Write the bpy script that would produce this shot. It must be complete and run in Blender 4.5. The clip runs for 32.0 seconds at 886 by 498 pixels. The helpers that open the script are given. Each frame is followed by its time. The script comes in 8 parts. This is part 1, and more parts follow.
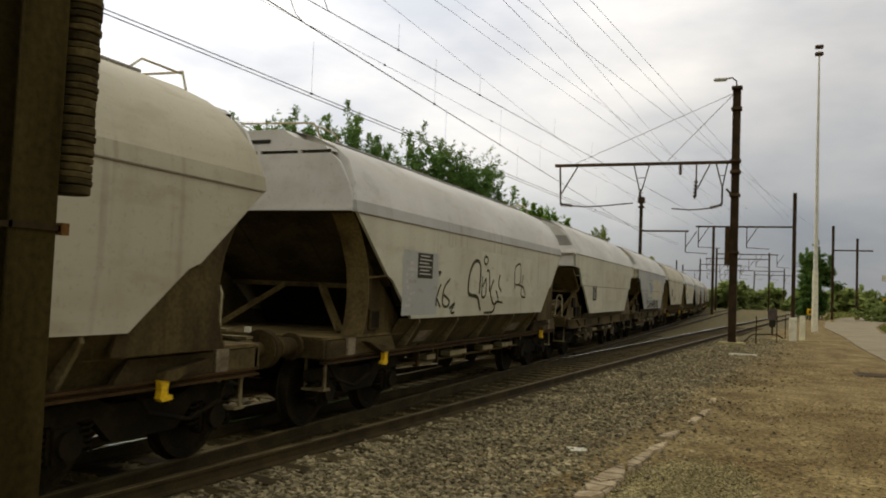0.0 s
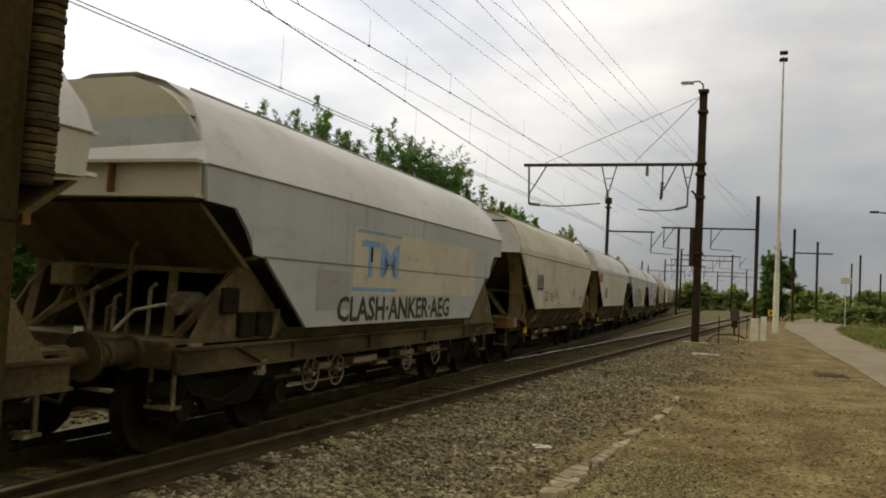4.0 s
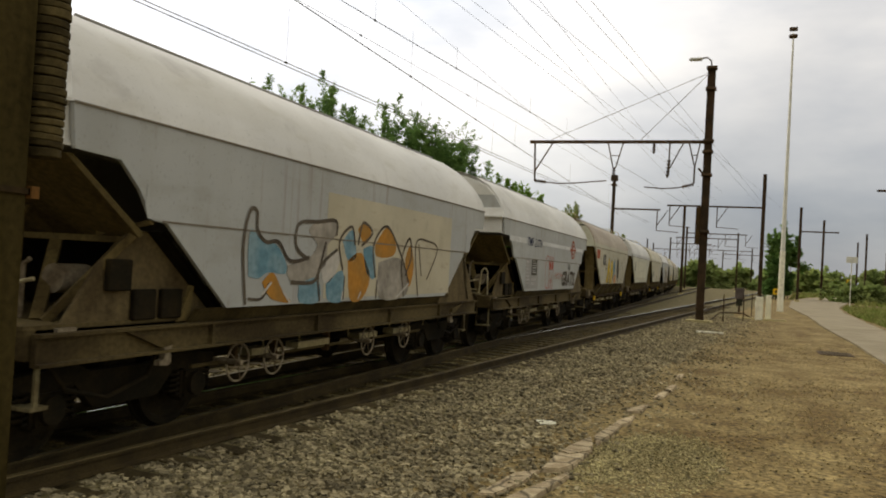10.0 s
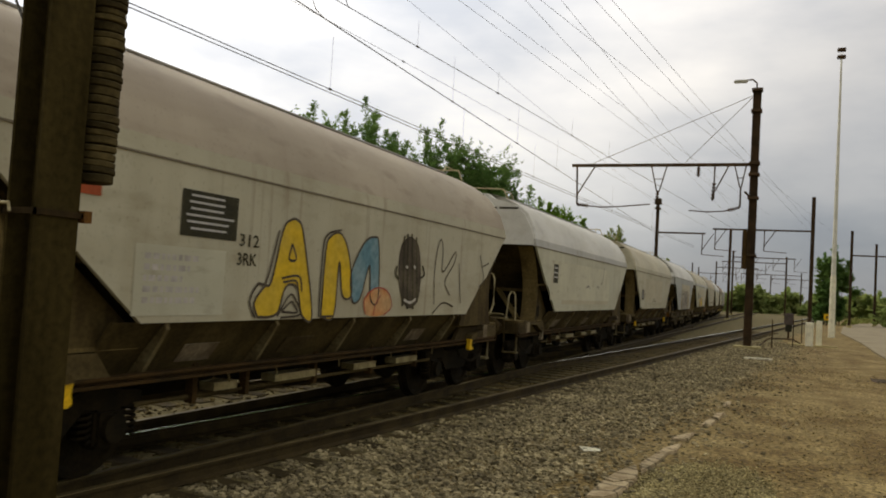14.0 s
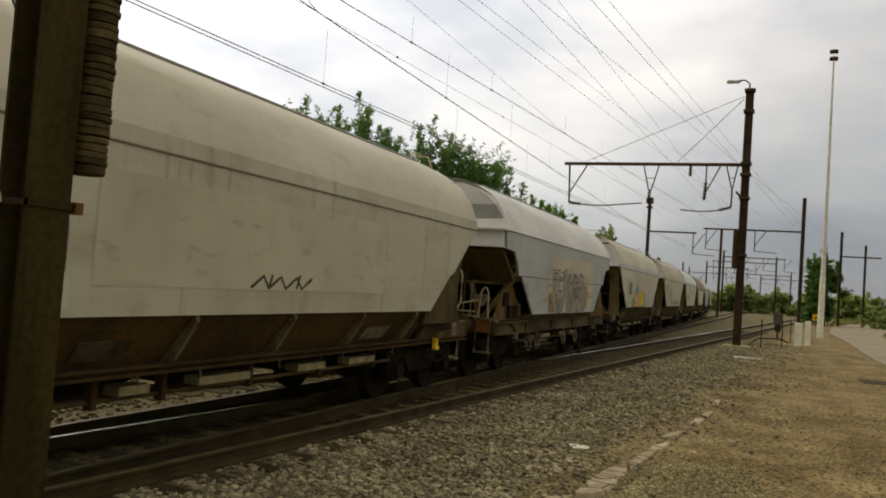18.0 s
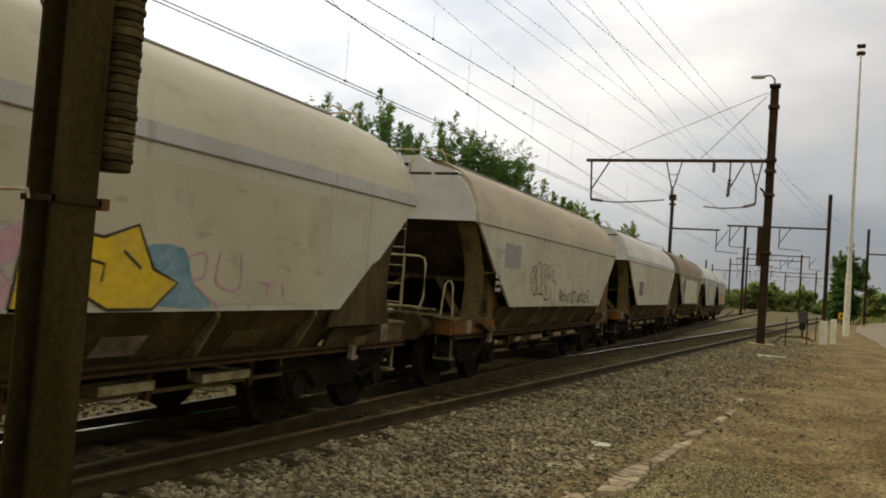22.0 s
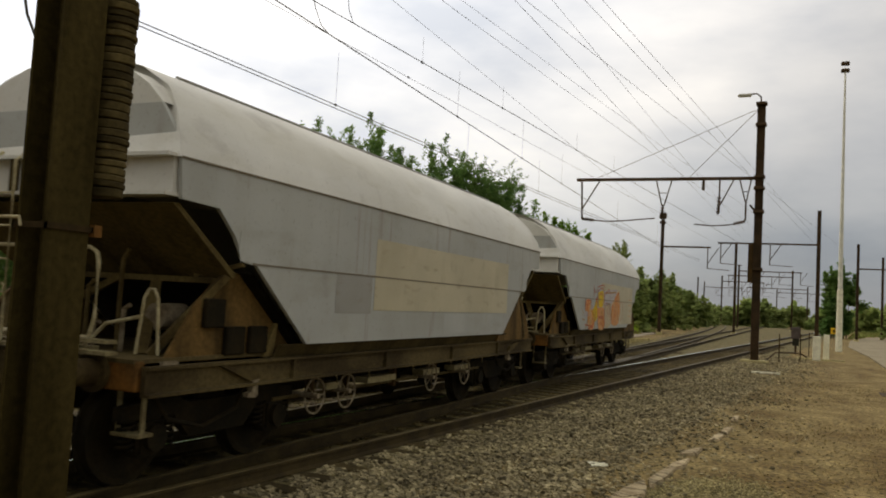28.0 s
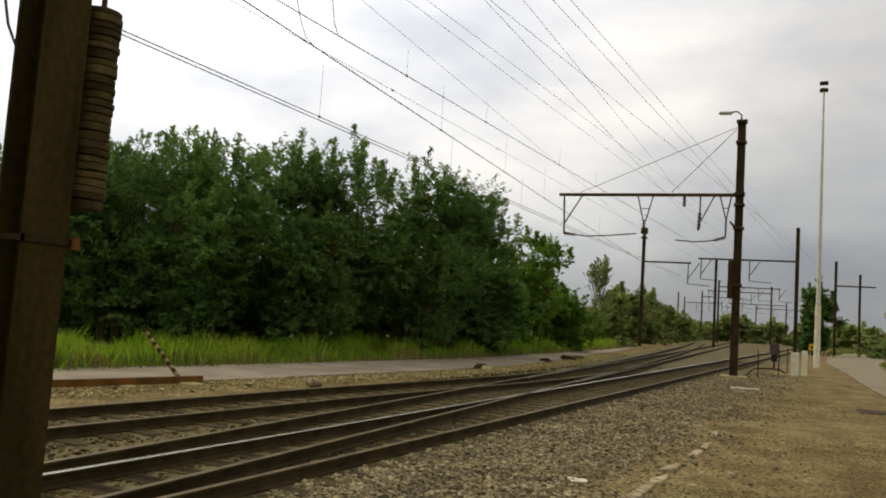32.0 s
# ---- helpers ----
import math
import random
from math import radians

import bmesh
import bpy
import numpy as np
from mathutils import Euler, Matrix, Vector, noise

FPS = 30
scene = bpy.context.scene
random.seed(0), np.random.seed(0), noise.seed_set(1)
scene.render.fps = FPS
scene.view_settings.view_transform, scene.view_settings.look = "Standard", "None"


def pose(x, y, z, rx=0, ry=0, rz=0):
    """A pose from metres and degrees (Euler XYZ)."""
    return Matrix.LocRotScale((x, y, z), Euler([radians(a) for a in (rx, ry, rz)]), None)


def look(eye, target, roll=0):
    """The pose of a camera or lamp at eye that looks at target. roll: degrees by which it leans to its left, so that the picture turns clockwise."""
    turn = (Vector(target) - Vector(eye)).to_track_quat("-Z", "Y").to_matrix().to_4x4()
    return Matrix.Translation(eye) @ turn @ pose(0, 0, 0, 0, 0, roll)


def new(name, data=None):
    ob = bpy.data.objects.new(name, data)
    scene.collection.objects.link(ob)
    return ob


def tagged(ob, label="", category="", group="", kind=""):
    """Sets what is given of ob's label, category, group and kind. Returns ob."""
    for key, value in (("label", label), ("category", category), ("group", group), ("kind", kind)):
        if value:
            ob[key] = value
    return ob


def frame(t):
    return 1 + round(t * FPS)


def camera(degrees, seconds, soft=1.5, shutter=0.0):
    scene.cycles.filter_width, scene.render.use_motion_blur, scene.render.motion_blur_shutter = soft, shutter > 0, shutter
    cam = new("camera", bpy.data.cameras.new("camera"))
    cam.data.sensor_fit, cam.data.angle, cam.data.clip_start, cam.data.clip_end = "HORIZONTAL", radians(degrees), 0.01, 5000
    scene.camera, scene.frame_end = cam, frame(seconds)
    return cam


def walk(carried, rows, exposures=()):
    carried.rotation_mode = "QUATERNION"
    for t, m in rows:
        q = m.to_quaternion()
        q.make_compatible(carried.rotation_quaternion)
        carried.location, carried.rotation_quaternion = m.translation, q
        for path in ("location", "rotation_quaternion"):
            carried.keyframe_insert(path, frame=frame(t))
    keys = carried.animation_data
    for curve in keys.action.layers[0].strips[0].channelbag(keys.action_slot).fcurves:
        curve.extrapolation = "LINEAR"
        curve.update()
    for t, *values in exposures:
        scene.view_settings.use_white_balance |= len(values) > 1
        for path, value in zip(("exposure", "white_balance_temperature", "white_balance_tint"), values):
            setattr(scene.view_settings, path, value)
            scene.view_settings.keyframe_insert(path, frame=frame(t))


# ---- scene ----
# camera: standing beside the line, held by hand
cam = camera(58.53, 32.0, soft=1.9, shutter=0.1)
EYE = (0.0, 0.0, 1.813)


def aim(yaw, pitch, roll, dx=0.0, dz=0.0):
    y, p, r = radians(yaw), radians(pitch), radians(roll)
    ahead = Vector((-math.sin(y) * math.cos(p), math.cos(y) * math.cos(p), math.sin(p)))
    level = Vector((math.cos(y), math.sin(y), 0))
    above = level.cross(ahead)
    right = level * math.cos(r) + above * math.sin(r)
    up = above * math.cos(r) - level * math.sin(r)
    m = Matrix((right, up, -ahead)).transposed().to_4x4()
    return Matrix.Translation((EYE[0] + 0.92 * dx, EYE[1] + 0.38 * dx, EYE[2] + dz)) @ m


PATH = [
    (0, aim(22.35, 2.78, 2.30, 0.018, 0.014)),
    (0.5, aim(22.11, 2.62, 2.17, 0.018, 0.013)),
    (1, aim(22.35, 2.72, 1.98, 0.017, 0.011)),
    (1.5, aim(22.45, 3.05, 2.10, 0.017, 0.010)),
    (2, aim(22.19, 3.46, 1.69, 0.017, 0.008)),
    (2.5, aim(21.21, 3.17, 2.20, 0.016, 0.007)),
    (4.5, aim(19.69, 2.37, 3.09, 0.015, 0.001)),
    (5, aim(19.21, 1.48, 3.21, 0.015, -0.000)),
    (5.5, aim(19.26, 0.74, 2.83, 0.014, -0.002)),
    (6, aim(19.64, 0.37, 2.60, 0.014, -0.003)),
    (6.5, aim(20.03, -0.13, 3.05, 0.012, -0.003)),
    (7, aim(19.87, -0.36, 2.59, 0.011, -0.002)),
    (7.5, aim(20.19, -0.08, 2.09, 0.009, -0.002)),
    (8, aim(20.05, -0.37, 2.74, 0.007, -0.001)),
    (8.5, aim(19.77, -0.54, 3.24, 0.006, -0.001)),
    (9, aim(20.03, -0.16, 3.30, 0.004, 0.000)),
    (9.5, aim(20.22, 0.20, 3.22, 0.004, 0.000)),
    (10, aim(20.30, 1.02, 3.27, 0.004, 0.000)),
    (10.5, aim(20.82, 1.51, 3.66, 0.003, 0.000)),
    (11, aim(21.80, 2.62, 3.72, 0.003, 0.000)),
    (11.5, aim(22.05, 2.73, 3.66, 0.003, 0.000)),
    (12, aim(22.26, 3.07, 3.74, 0.003, 0.000)),
    (12.5, aim(22.39, 2.80, 3.62, 0.002, 0.000)),
    (13, aim(22.54, 2.65, 3.50, 0.002, 0.000)),
    (13.5, aim(23.02, 2.80, 3.36, 0.001, -0.000)),
    (14, aim(23.41, 2.58, 3.40, 0.001, -0.001)),
    (14.5, aim(23.32, 2.84, 3.45, 0.000, -0.001)),
    (16.5, aim(22.24, 2.10, 3.41, -0.002, -0.002)),
    (17, aim(22.21, 2.13, 3.64, -0.003, -0.003)),
    (17.5, aim(22.56, 2.50, 3.70, -0.003, -0.003)),
    (18, aim(22.79, 2.36, 4.04, -0.004, -0.003)),
    (18.5, aim(23.55, 2.25, 4.27, -0.004, -0.004)),
    (19, aim(23.70, 2.39, 4.37, -0.005, -0.004)),
    (19.5, aim(23.61, 2.77, 4.58, -0.006, -0.004)),
    (20, aim(23.47, 2.65, 4.24, -0.006, -0.005)),
    (20.5, aim(23.59, 2.44, 4.45, -0.007, -0.005)),
    (21, aim(23.81, 1.78, 4.41, -0.007, -0.006)),
    (21.5, aim(24.00, 1.92, 4.17, -0.008, -0.006)),
    (22, aim(24.29, 2.03, 4.18, -0.009, -0.007)),
    (22.5, aim(24.36, 2.49, 4.32, -0.009, -0.007)),
    (23, aim(24.45, 2.37, 4.45, -0.010, -0.008)),
    (23.5, aim(24.22, 3.25, 4.41, -0.010, -0.008)),
    (24, aim(24.29, 3.83, 3.84, -0.011, -0.008)),
    (24.5, aim(24.34, 3.98, 4.30, -0.012, -0.009)),
    (26.5, aim(24.46, 3.91, 2.84, -0.014, -0.011)),
    (27, aim(24.03, 3.98, 3.16, -0.015, -0.011)),
    (27.5, aim(23.91, 3.67, 3.45, -0.015, -0.012)),
    (28, aim(23.82, 3.65, 3.21, -0.016, -0.012)),
    (28.5, aim(23.88, 3.78, 3.87, -0.016, -0.010)),
    (29, aim(24.06, 3.79, 3.47, -0.015, -0.007)),
    (29.5, aim(23.95, 3.74, 3.44, -0.015, -0.005)),
    (30, aim(23.81, 4.01, 3.56, -0.015, -0.003)),
    (30.5, aim(23.76, 4.07, 3.86, -0.015, -0.001)),
    (31, aim(23.65, 4.23, 3.82, -0.015, 0.002)),
    (31.5, aim(23.08, 4.48, 3.80, -0.014, 0.004)),
    (32, aim(22.60, 4.63, 3.77, -0.014, 0.006)),
]
walk(cam, PATH, exposures=[(0.0, 0.0, 7900, 10), (4.0, 0.0, 7900, 10), (6.0, 0.22, 7900, 10), (10.4, 0.25, 7900, 10), (12.3, 0.0, 7900, 10), (17.0, 0.0, 7900, 10), (20.0, 0.08, 7900, 10), (22.0, 0.08, 7900, 10), (24.0, 0.0, 7900, 10), (32.0, 0.0, 7900, 10)])

# ---- light ----
world = bpy.data.worlds.new("overcast_sky")
scene.world = world
world.use_nodes = True
wt = world.node_tree
wt.nodes.clear()
w_out = wt.nodes.new("ShaderNodeOutputWorld")
w_bg = wt.nodes.new("ShaderNodeBackground")
w_sky = wt.nodes.new("ShaderNodeTexSky")
w_sky.sky_type = "NISHITA"
w_sky.sun_disc = False
w_sky.sun_elevation = radians(48)
w_sky.sun_rotation = radians(-60)
w_co = wt.nodes.new("ShaderNodeTexCoord")
w_map = wt.nodes.new("ShaderNodeMapping")
w_map.inputs["Scale"].default_value = (1.0, 1.0, 2.6)
w_n = wt.nodes.new("ShaderNodeTexNoise")
w_n.inputs["Scale"].default_value = 2.1
w_n.inputs["Detail"].default_value = 7
w_n.inputs["Roughness"].default_value = 0.52
w_ramp = wt.nodes.new("ShaderNodeValToRGB")
w_ramp.color_ramp.elements[0].position, w_ramp.color_ramp.elements[0].color = 0.34, (0.415, 0.475, 0.59, 1)
w_ramp.color_ramp.elements[1].position, w_ramp.color_ramp.elements[1].color = 0.66, (0.86, 0.895, 0.965, 1)
w_sun = wt.nodes.new("ShaderNodeVectorMath")
w_sun.operation = "DOT_PRODUCT"
w_sun.inputs[1].default_value = (-0.74, 0.42, 0.53)
w_gl = wt.nodes.new("ShaderNodeMapRange")
w_gl.inputs["From Min"].default_value, w_gl.inputs["From Max"].default_value = 0.5, 1.0
w_gl.inputs["To Min"].default_value, w_gl.inputs["To Max"].default_value = 1.0, 2.15
w_mul = wt.nodes.new("ShaderNodeMix")
w_mul.data_type, w_mul.blend_type = "RGBA", "MULTIPLY"
w_mul.inputs["Factor"].default_value = 1.0
w_mix = wt.nodes.new("ShaderNodeMix")
w_mix.data_type = "RGBA"
w_mix.inputs["Factor"].default_value = 0.9
w_sc = wt.nodes.new("ShaderNodeMix")
w_sc.data_type, w_sc.blend_type = "RGBA", "MULTIPLY"
w_sc.inputs["Factor"].default_value = 1.0
w_sc.inputs["B"].default_value = (0.1, 0.1, 0.1, 1)
w_sep = wt.nodes.new("ShaderNodeSeparateXYZ")
w_el = wt.nodes.new("ShaderNodeMapRange")
w_el.inputs["From Min"].default_value, w_el.inputs["From Max"].default_value = 0.0, 0.40
w_hz = wt.nodes.new("ShaderNodeValToRGB")
w_hz.color_ramp.elements[0].position, w_hz.color_ramp.elements[0].color = 0.0, (0.40, 0.43, 0.475, 1)
w_hz.color_ramp.elements[1].position, w_hz.color_ramp.elements[1].color = 1.0, (1.0, 1.0, 1.0, 1)
w_prod = wt.nodes.new("ShaderNodeMix")
w_prod.data_type, w_prod.blend_type = "RGBA", "MULTIPLY"
w_prod.inputs["Factor"].default_value = 1.0
w_back = wt.nodes.new("ShaderNodeMapRange")
w_back.inputs["From Min"].default_value, w_back.inputs["From Max"].default_value = -0.75, 0.15
w_back.inputs["To Min"].default_value, w_back.inputs["To Max"].default_value = 0.96, 1.0
w_dim = wt.nodes.new("ShaderNodeMath")
w_dim.operation = "MULTIPLY"
wl = wt.links
wl.new(w_co.outputs["Generated"], w_sep.inputs[0])
wl.new(w_sep.outputs["Z"], w_el.inputs["Value"])
wl.new(w_el.outputs["Result"], w_hz.inputs["Fac"])
wl.new(w_hz.outputs["Color"], w_prod.inputs["A"])
wl.new(w_sun.outputs["Value"], w_back.inputs["Value"])
wl.new(w_gl.outputs["Result"], w_dim.inputs[0])
wl.new(w_back.outputs["Result"], w_dim.inputs[1])
wl.new(w_dim.outputs[0], w_prod.inputs["B"])
wl.new(w_co.outputs["Generated"], w_map.inputs["Vector"])
wl.new(w_map.outputs["Vector"], w_n.inputs["Vector"])
wl.new(w_n.outputs["Fac"], w_ramp.inputs["Fac"])
wl.new(w_co.outputs["Generated"], w_sun.inputs[0])
wl.new(w_sun.outputs["Value"], w_gl.inputs["Value"])
wl.new(w_ramp.outputs["Color"], w_mul.inputs["A"])
wl.new(w_prod.outputs["Result"], w_mul.inputs["B"])
wl.new(w_sky.outputs["Color"], w_sc.inputs["A"])
wl.new(w_sc.outputs["Result"], w_mix.inputs["A"])
wl.new(w_mul.outputs["Result"], w_mix.inputs["B"])
wl.new(w_mix.outputs["Result"], w_bg.inputs["Color"])
w_bg.inputs["Strength"].default_value = 1.12
wl.new(w_bg.outputs["Background"], w_out.inputs["Surface"])

sun = new("sun", bpy.data.lights.new("sun", "SUN"))
sun.data.energy, sun.data.angle, sun.data.color = 0.6, radians(20), (1.0, 0.95, 0.88)
sun.matrix_world = look((-37, 21, 26.5), (0, 0, 0))
scene.view_settings.exposure = 0.0


# ---- materials ----
WARM = 0.54  # blue cut from all base colours, to paint in the dim light's warm cast


def material(name, base, other=None, rough=0.8, metal=0.0, scale=4.0, fine=60.0, bump=0.2, mix=(0.4, 0.62), fleck=0.25, streak=None, vary=0.0, spec=0.12):
    """Two colours mixed by a broad noise, a fine grain over them, a bump, and a change from object to object."""
    base = (base[0] * 1.07, base[1], base[2] * WARM)
    other = other and (other[0] * 1.07, other[1], other[2] * WARM)
    m = bpy.data.materials.new(name)
    m.use_nodes = True
    nt, ln = m.node_tree, m.node_tree.links
    b = nt.nodes["Principled BSDF"]
    b.inputs["Roughness"].default_value, b.inputs["Metallic"].default_value = rough, metal
    b.inputs["Specular IOR Level"].default_value = spec
    co = nt.nodes.new("ShaderNodeTexCoord")
    mp = nt.nodes.new("ShaderNodeMapping")
    ln.new(co.outputs["Object"], mp.inputs["Vector"])
    if streak:
        mp.inputs["Scale"].default_value = streak
    n1 = nt.nodes.new("ShaderNodeTexNoise")
    n1.inputs["Scale"].default_value, n1.inputs["Detail"].default_value = scale, 6
    n2 = nt.nodes.new("ShaderNodeTexNoise")
    n2.inputs["Scale"].default_value, n2.inputs["Detail"].default_value = fine, 3
    ln.new(mp.outputs["Vector"], n1.inputs["Vector"])
    ln.new(co.outputs["Object"], n2.inputs["Vector"])
    r = nt.nodes.new("ShaderNodeValToRGB")
    r.color_ramp.elements[0].position, r.color_ramp.elements[1].position = mix
    r.color_ramp.elements[0].color = (*base, 1)
    r.color_ramp.elements[1].color = (*(other or base), 1)
    ln.new(n1.outputs["Fac"], r.inputs["Fac"])
    mr = nt.nodes.new("ShaderNodeMapRange")
    mr.inputs["From Min"].default_value, mr.inputs["From Max"].default_value = 0.3, 0.7
    mr.inputs["To Min"].default_value, mr.inputs["To Max"].default_value = 1 - fleck, 1 + fleck
    ln.new(n2.outputs["Fac"], mr.inputs["Value"])
    mx = nt.nodes.new("ShaderNodeMix")
    mx.data_type, mx.blend_type = "RGBA", "MULTIPLY"
    mx.inputs["Factor"].default_value = 1
    ln.new(r.outputs["Color"], mx.inputs["A"])
    ln.new(mr.outputs["Result"], mx.inputs["B"])
    last = mx.outputs["Result"]
    if vary:
        oi = nt.nodes.new("ShaderNodeObjectInfo")
        m2 = nt.nodes.new("ShaderNodeMapRange")
        m2.inputs["To Min"].default_value, m2.inputs["To Max"].default_value = 1 - vary, 1 + vary
        ln.new(oi.outputs["Random"], m2.inputs["Value"])
        m3 = nt.nodes.new("ShaderNodeMix")
        m3.data_type, m3.blend_type = "RGBA", "MULTIPLY"
        m3.inputs["Factor"].default_value = 1
        ln.new(last, m3.inputs["A"])
        ln.new(m2.outputs["Result"], m3.inputs["B"])
        last = m3.outputs["Result"]
    ln.new(last, b.inputs["Base Color"])
    if bump:
        bp = nt.nodes.new("ShaderNodeBump")
        bp.inputs["Strength"].default_value, bp.inputs["Distance"].default_value = bump, 0.01
        ln.new(n2.outputs["Fac"], bp.inputs["Height"])
        ln.new(bp.outputs["Normal"], b.inputs["Normal"])
    return m


M = {}
M["ground"] = material("ground_dirt", (0.118, 0.082, 0.052), (0.228, 0.180, 0.136), 0.95, scale=1.1, fine=17, bump=1.0, fleck=0.75, mix=(0.36, 0.66))
M["ballast"] = material("ballast_stone", (0.085, 0.072, 0.055), (0.14, 0.122, 0.098), 0.95, scale=5, fine=45, bump=0.6, fleck=0.4, vary=0.25)
M["road"] = material("road_asphalt", (0.255, 0.228, 0.270), (0.205, 0.180, 0.205), 0.9, scale=0.5, fine=60, bump=0.2)
M["concrete"] = material("old_concrete", (0.42, 0.38, 0.32), (0.33, 0.30, 0.26), 0.9, scale=3, fine=50, bump=0.3)
M["rail"] = material("rusty_rail", (0.052, 0.038, 0.024), (0.030, 0.022, 0.015), 0.8, scale=3, fine=60, bump=0.2)
M["railtop"] = material("worn_railhead", (0.13, 0.104, 0.080), (0.070, 0.053, 0.040), 0.5, 0.35, scale=2, fine=40, bump=0.02)
M["shine"] = material("polished_railhead", (0.70, 0.74, 1.15), (0.62, 0.66, 1.0), 0.22, 1.0, scale=2, fine=40, bump=0.0, fleck=0.05)
M["sleeper"] = material("tarred_sleeper", (0.042, 0.032, 0.021), (0.078, 0.060, 0.041), 0.9, scale=4, fine=30, bump=0.5, vary=0.3)
M["steel"] = material("dark_mast_steel", (0.075, 0.048, 0.042), (0.044, 0.031, 0.028), 0.75, scale=2, fine=40, bump=0.2)
M["mastgreen"] = material("olive_mast_paint", (0.047, 0.037, 0.021), (0.027, 0.021, 0.011), 0.85, scale=2, fine=30, bump=0.25, streak=(3, 3, 0.4), spec=0.04)
M["wire"] = material("overhead_wire", (0.085, 0.087, 0.135), None, 0.6, 0.4, bump=0)
M["galv"] = material("galvanised_steel", (0.60, 0.62, 0.92), (0.50, 0.52, 0.78), 0.5, 0.3, scale=3, fine=30, bump=0.05)
M["white"] = material("white_paint", (0.70, 0.71, 0.95), (0.58, 0.58, 0.76), 0.7, scale=4, fine=40, bump=0.1)
# underside steel: the deep shade below the wagons is put into this near-black
M["under"] = material("shade_black_steel", (0.0093, 0.0076, 0.0051), (0.0187, 0.0136, 0.0085), 0.9, scale=3, fine=30, bump=0.3)
M["rust"] = material("rusty_frame", (0.058, 0.034, 0.018), (0.030, 0.020, 0.012), 0.85, scale=2.5, fine=30, bump=0.3)
M["glint"] = material("bare_steel", (0.34, 0.31, 0.30), (0.20, 0.17, 0.15), 0.45, 0.5, scale=5, fine=40, bump=0.1)
M["leaf"] = material("ash_leaf", (0.098, 0.196, 0.098), (0.165, 0.285, 0.135), 0.9, scale=0.6, fine=8, bump=0, vary=0.12, spec=0.08)
M["leaf2"] = material("bush_leaf", (0.110, 0.225, 0.055), (0.175, 0.300, 0.085), 0.9, scale=0.6, fine=8, bump=0, vary=0.12, spec=0.08)
# distance haze is put into this paler leaf colour
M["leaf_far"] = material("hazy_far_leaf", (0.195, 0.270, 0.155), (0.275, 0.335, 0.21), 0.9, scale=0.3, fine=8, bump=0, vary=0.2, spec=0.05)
M["bark"] = material("bark", (0.10, 0.08, 0.06), (0.07, 0.055, 0.04), 0.9, scale=6, fine=40, bump=0.5)
M["grass"] = material("grass_blade", (0.175, 0.36, 0.040), (0.29, 0.39, 0.080), 0.8, scale=0.5, fine=6, bump=0, fleck=0.3)
M["yellow"] = material("yellow_plastic", (0.75, 0.48, 0.04), (0.62, 0.40, 0.05), 0.5, scale=5, fine=40, bump=0.05)
M["black"] = material("black_paint", (0.025, 0.025, 0.025), None, 0.7, scale=5, fine=40, bump=0.05)
M["paper"] = material("white_paper", (0.82, 0.85, 1.25), None, 0.8, bump=0.1)
M["weight"] = material("cast_weight", (0.086, 0.070, 0.052), (0.046, 0.037, 0.028), 0.9, scale=9, fine=40, bump=0.5, vary=0.35, spec=0.05)


def islands(m, lo=0.55, hi=1.5):
    """Let every loose piece of a mesh have its own tone."""
    nt, ln = m.node_tree, m.node_tree.links
    b = nt.nodes["Principled BSDF"]
    src = b.inputs["Base Color"].links[0].from_socket
    g = nt.nodes.new("ShaderNodeNewGeometry")
    r = nt.nodes.new("ShaderNodeMapRange")
    r.inputs["To Min"].default_value, r.inputs["To Max"].default_value = lo, hi
    x = nt.nodes.new("ShaderNodeMix")
    x.data_type, x.blend_type = "RGBA", "MULTIPLY"
    x.inputs["Factor"].default_value = 1
    ln.new(g.outputs["Random Per Island"], r.inputs["Value"])
    ln.new(src, x.inputs["A"])
    ln.new(r.outputs["Result"], x.inputs["B"])
    ln.new(x.outputs["Result"], b.inputs["Base Color"])
    return m


M["stone"] = islands(material("ballast_pebble", (0.178, 0.155, 0.158), (0.262, 0.232, 0.234), 0.95, scale=1.2, fine=40, bump=0.3), 0.38, 1.7)
# oil-stained stones, with shade from under the train added to their colour
M["stone_dark"] = islands(material("oily_shaded_pebble", (0.060, 0.046, 0.031), (0.112, 0.089, 0.062), 0.95, scale=0.8, fine=40, bump=0.3), 0.4, 1.6)
M["gravel"] = islands(material("gravel_pebble", (0.195, 0.152, 0.120), (0.305, 0.252, 0.215), 0.95, scale=0.8, fine=40, bump=0.2), 0.45, 1.6)
M["pale_gravel"] = islands(material("pale_gravel_pebble", (0.235, 0.205, 0.170), (0.34, 0.305, 0.26), 0.95, scale=1.2, fine=40, bump=0.3), 0.4, 1.5)
M["rubble"] = islands(material("pale_rubble", (0.30, 0.26, 0.21), (0.36, 0.32, 0.26), 0.95, scale=0.8, fine=40, bump=0.2), 0.5, 1.5)
for k in ("leaf", "leaf2", "leaf_far"):
    islands(M[k], 0.78, 1.25)
for k in ("grass",):
    islands(M[k], 0.6, 1.4)


def leafy(m, share=0.48):
    """Let light through the leaves."""
    nt, ln = m.node_tree, m.node_tree.links
    b = nt.nodes["Principled BSDF"]
    o = nt.nodes["Material Output"]
    t = nt.nodes.new("ShaderNodeBsdfTranslucent")
    x = nt.nodes.new("ShaderNodeMixShader")
    x.inputs[0].default_value = share
    ln.new(b.inputs["Base Color"].links[0].from_socket, t.inputs["Color"])
    ln.new(b.outputs[0], x.inputs[1])
    ln.new(t.outputs[0], x.inputs[2])
    ln.new(x.outputs[0], o.inputs["Surface"])


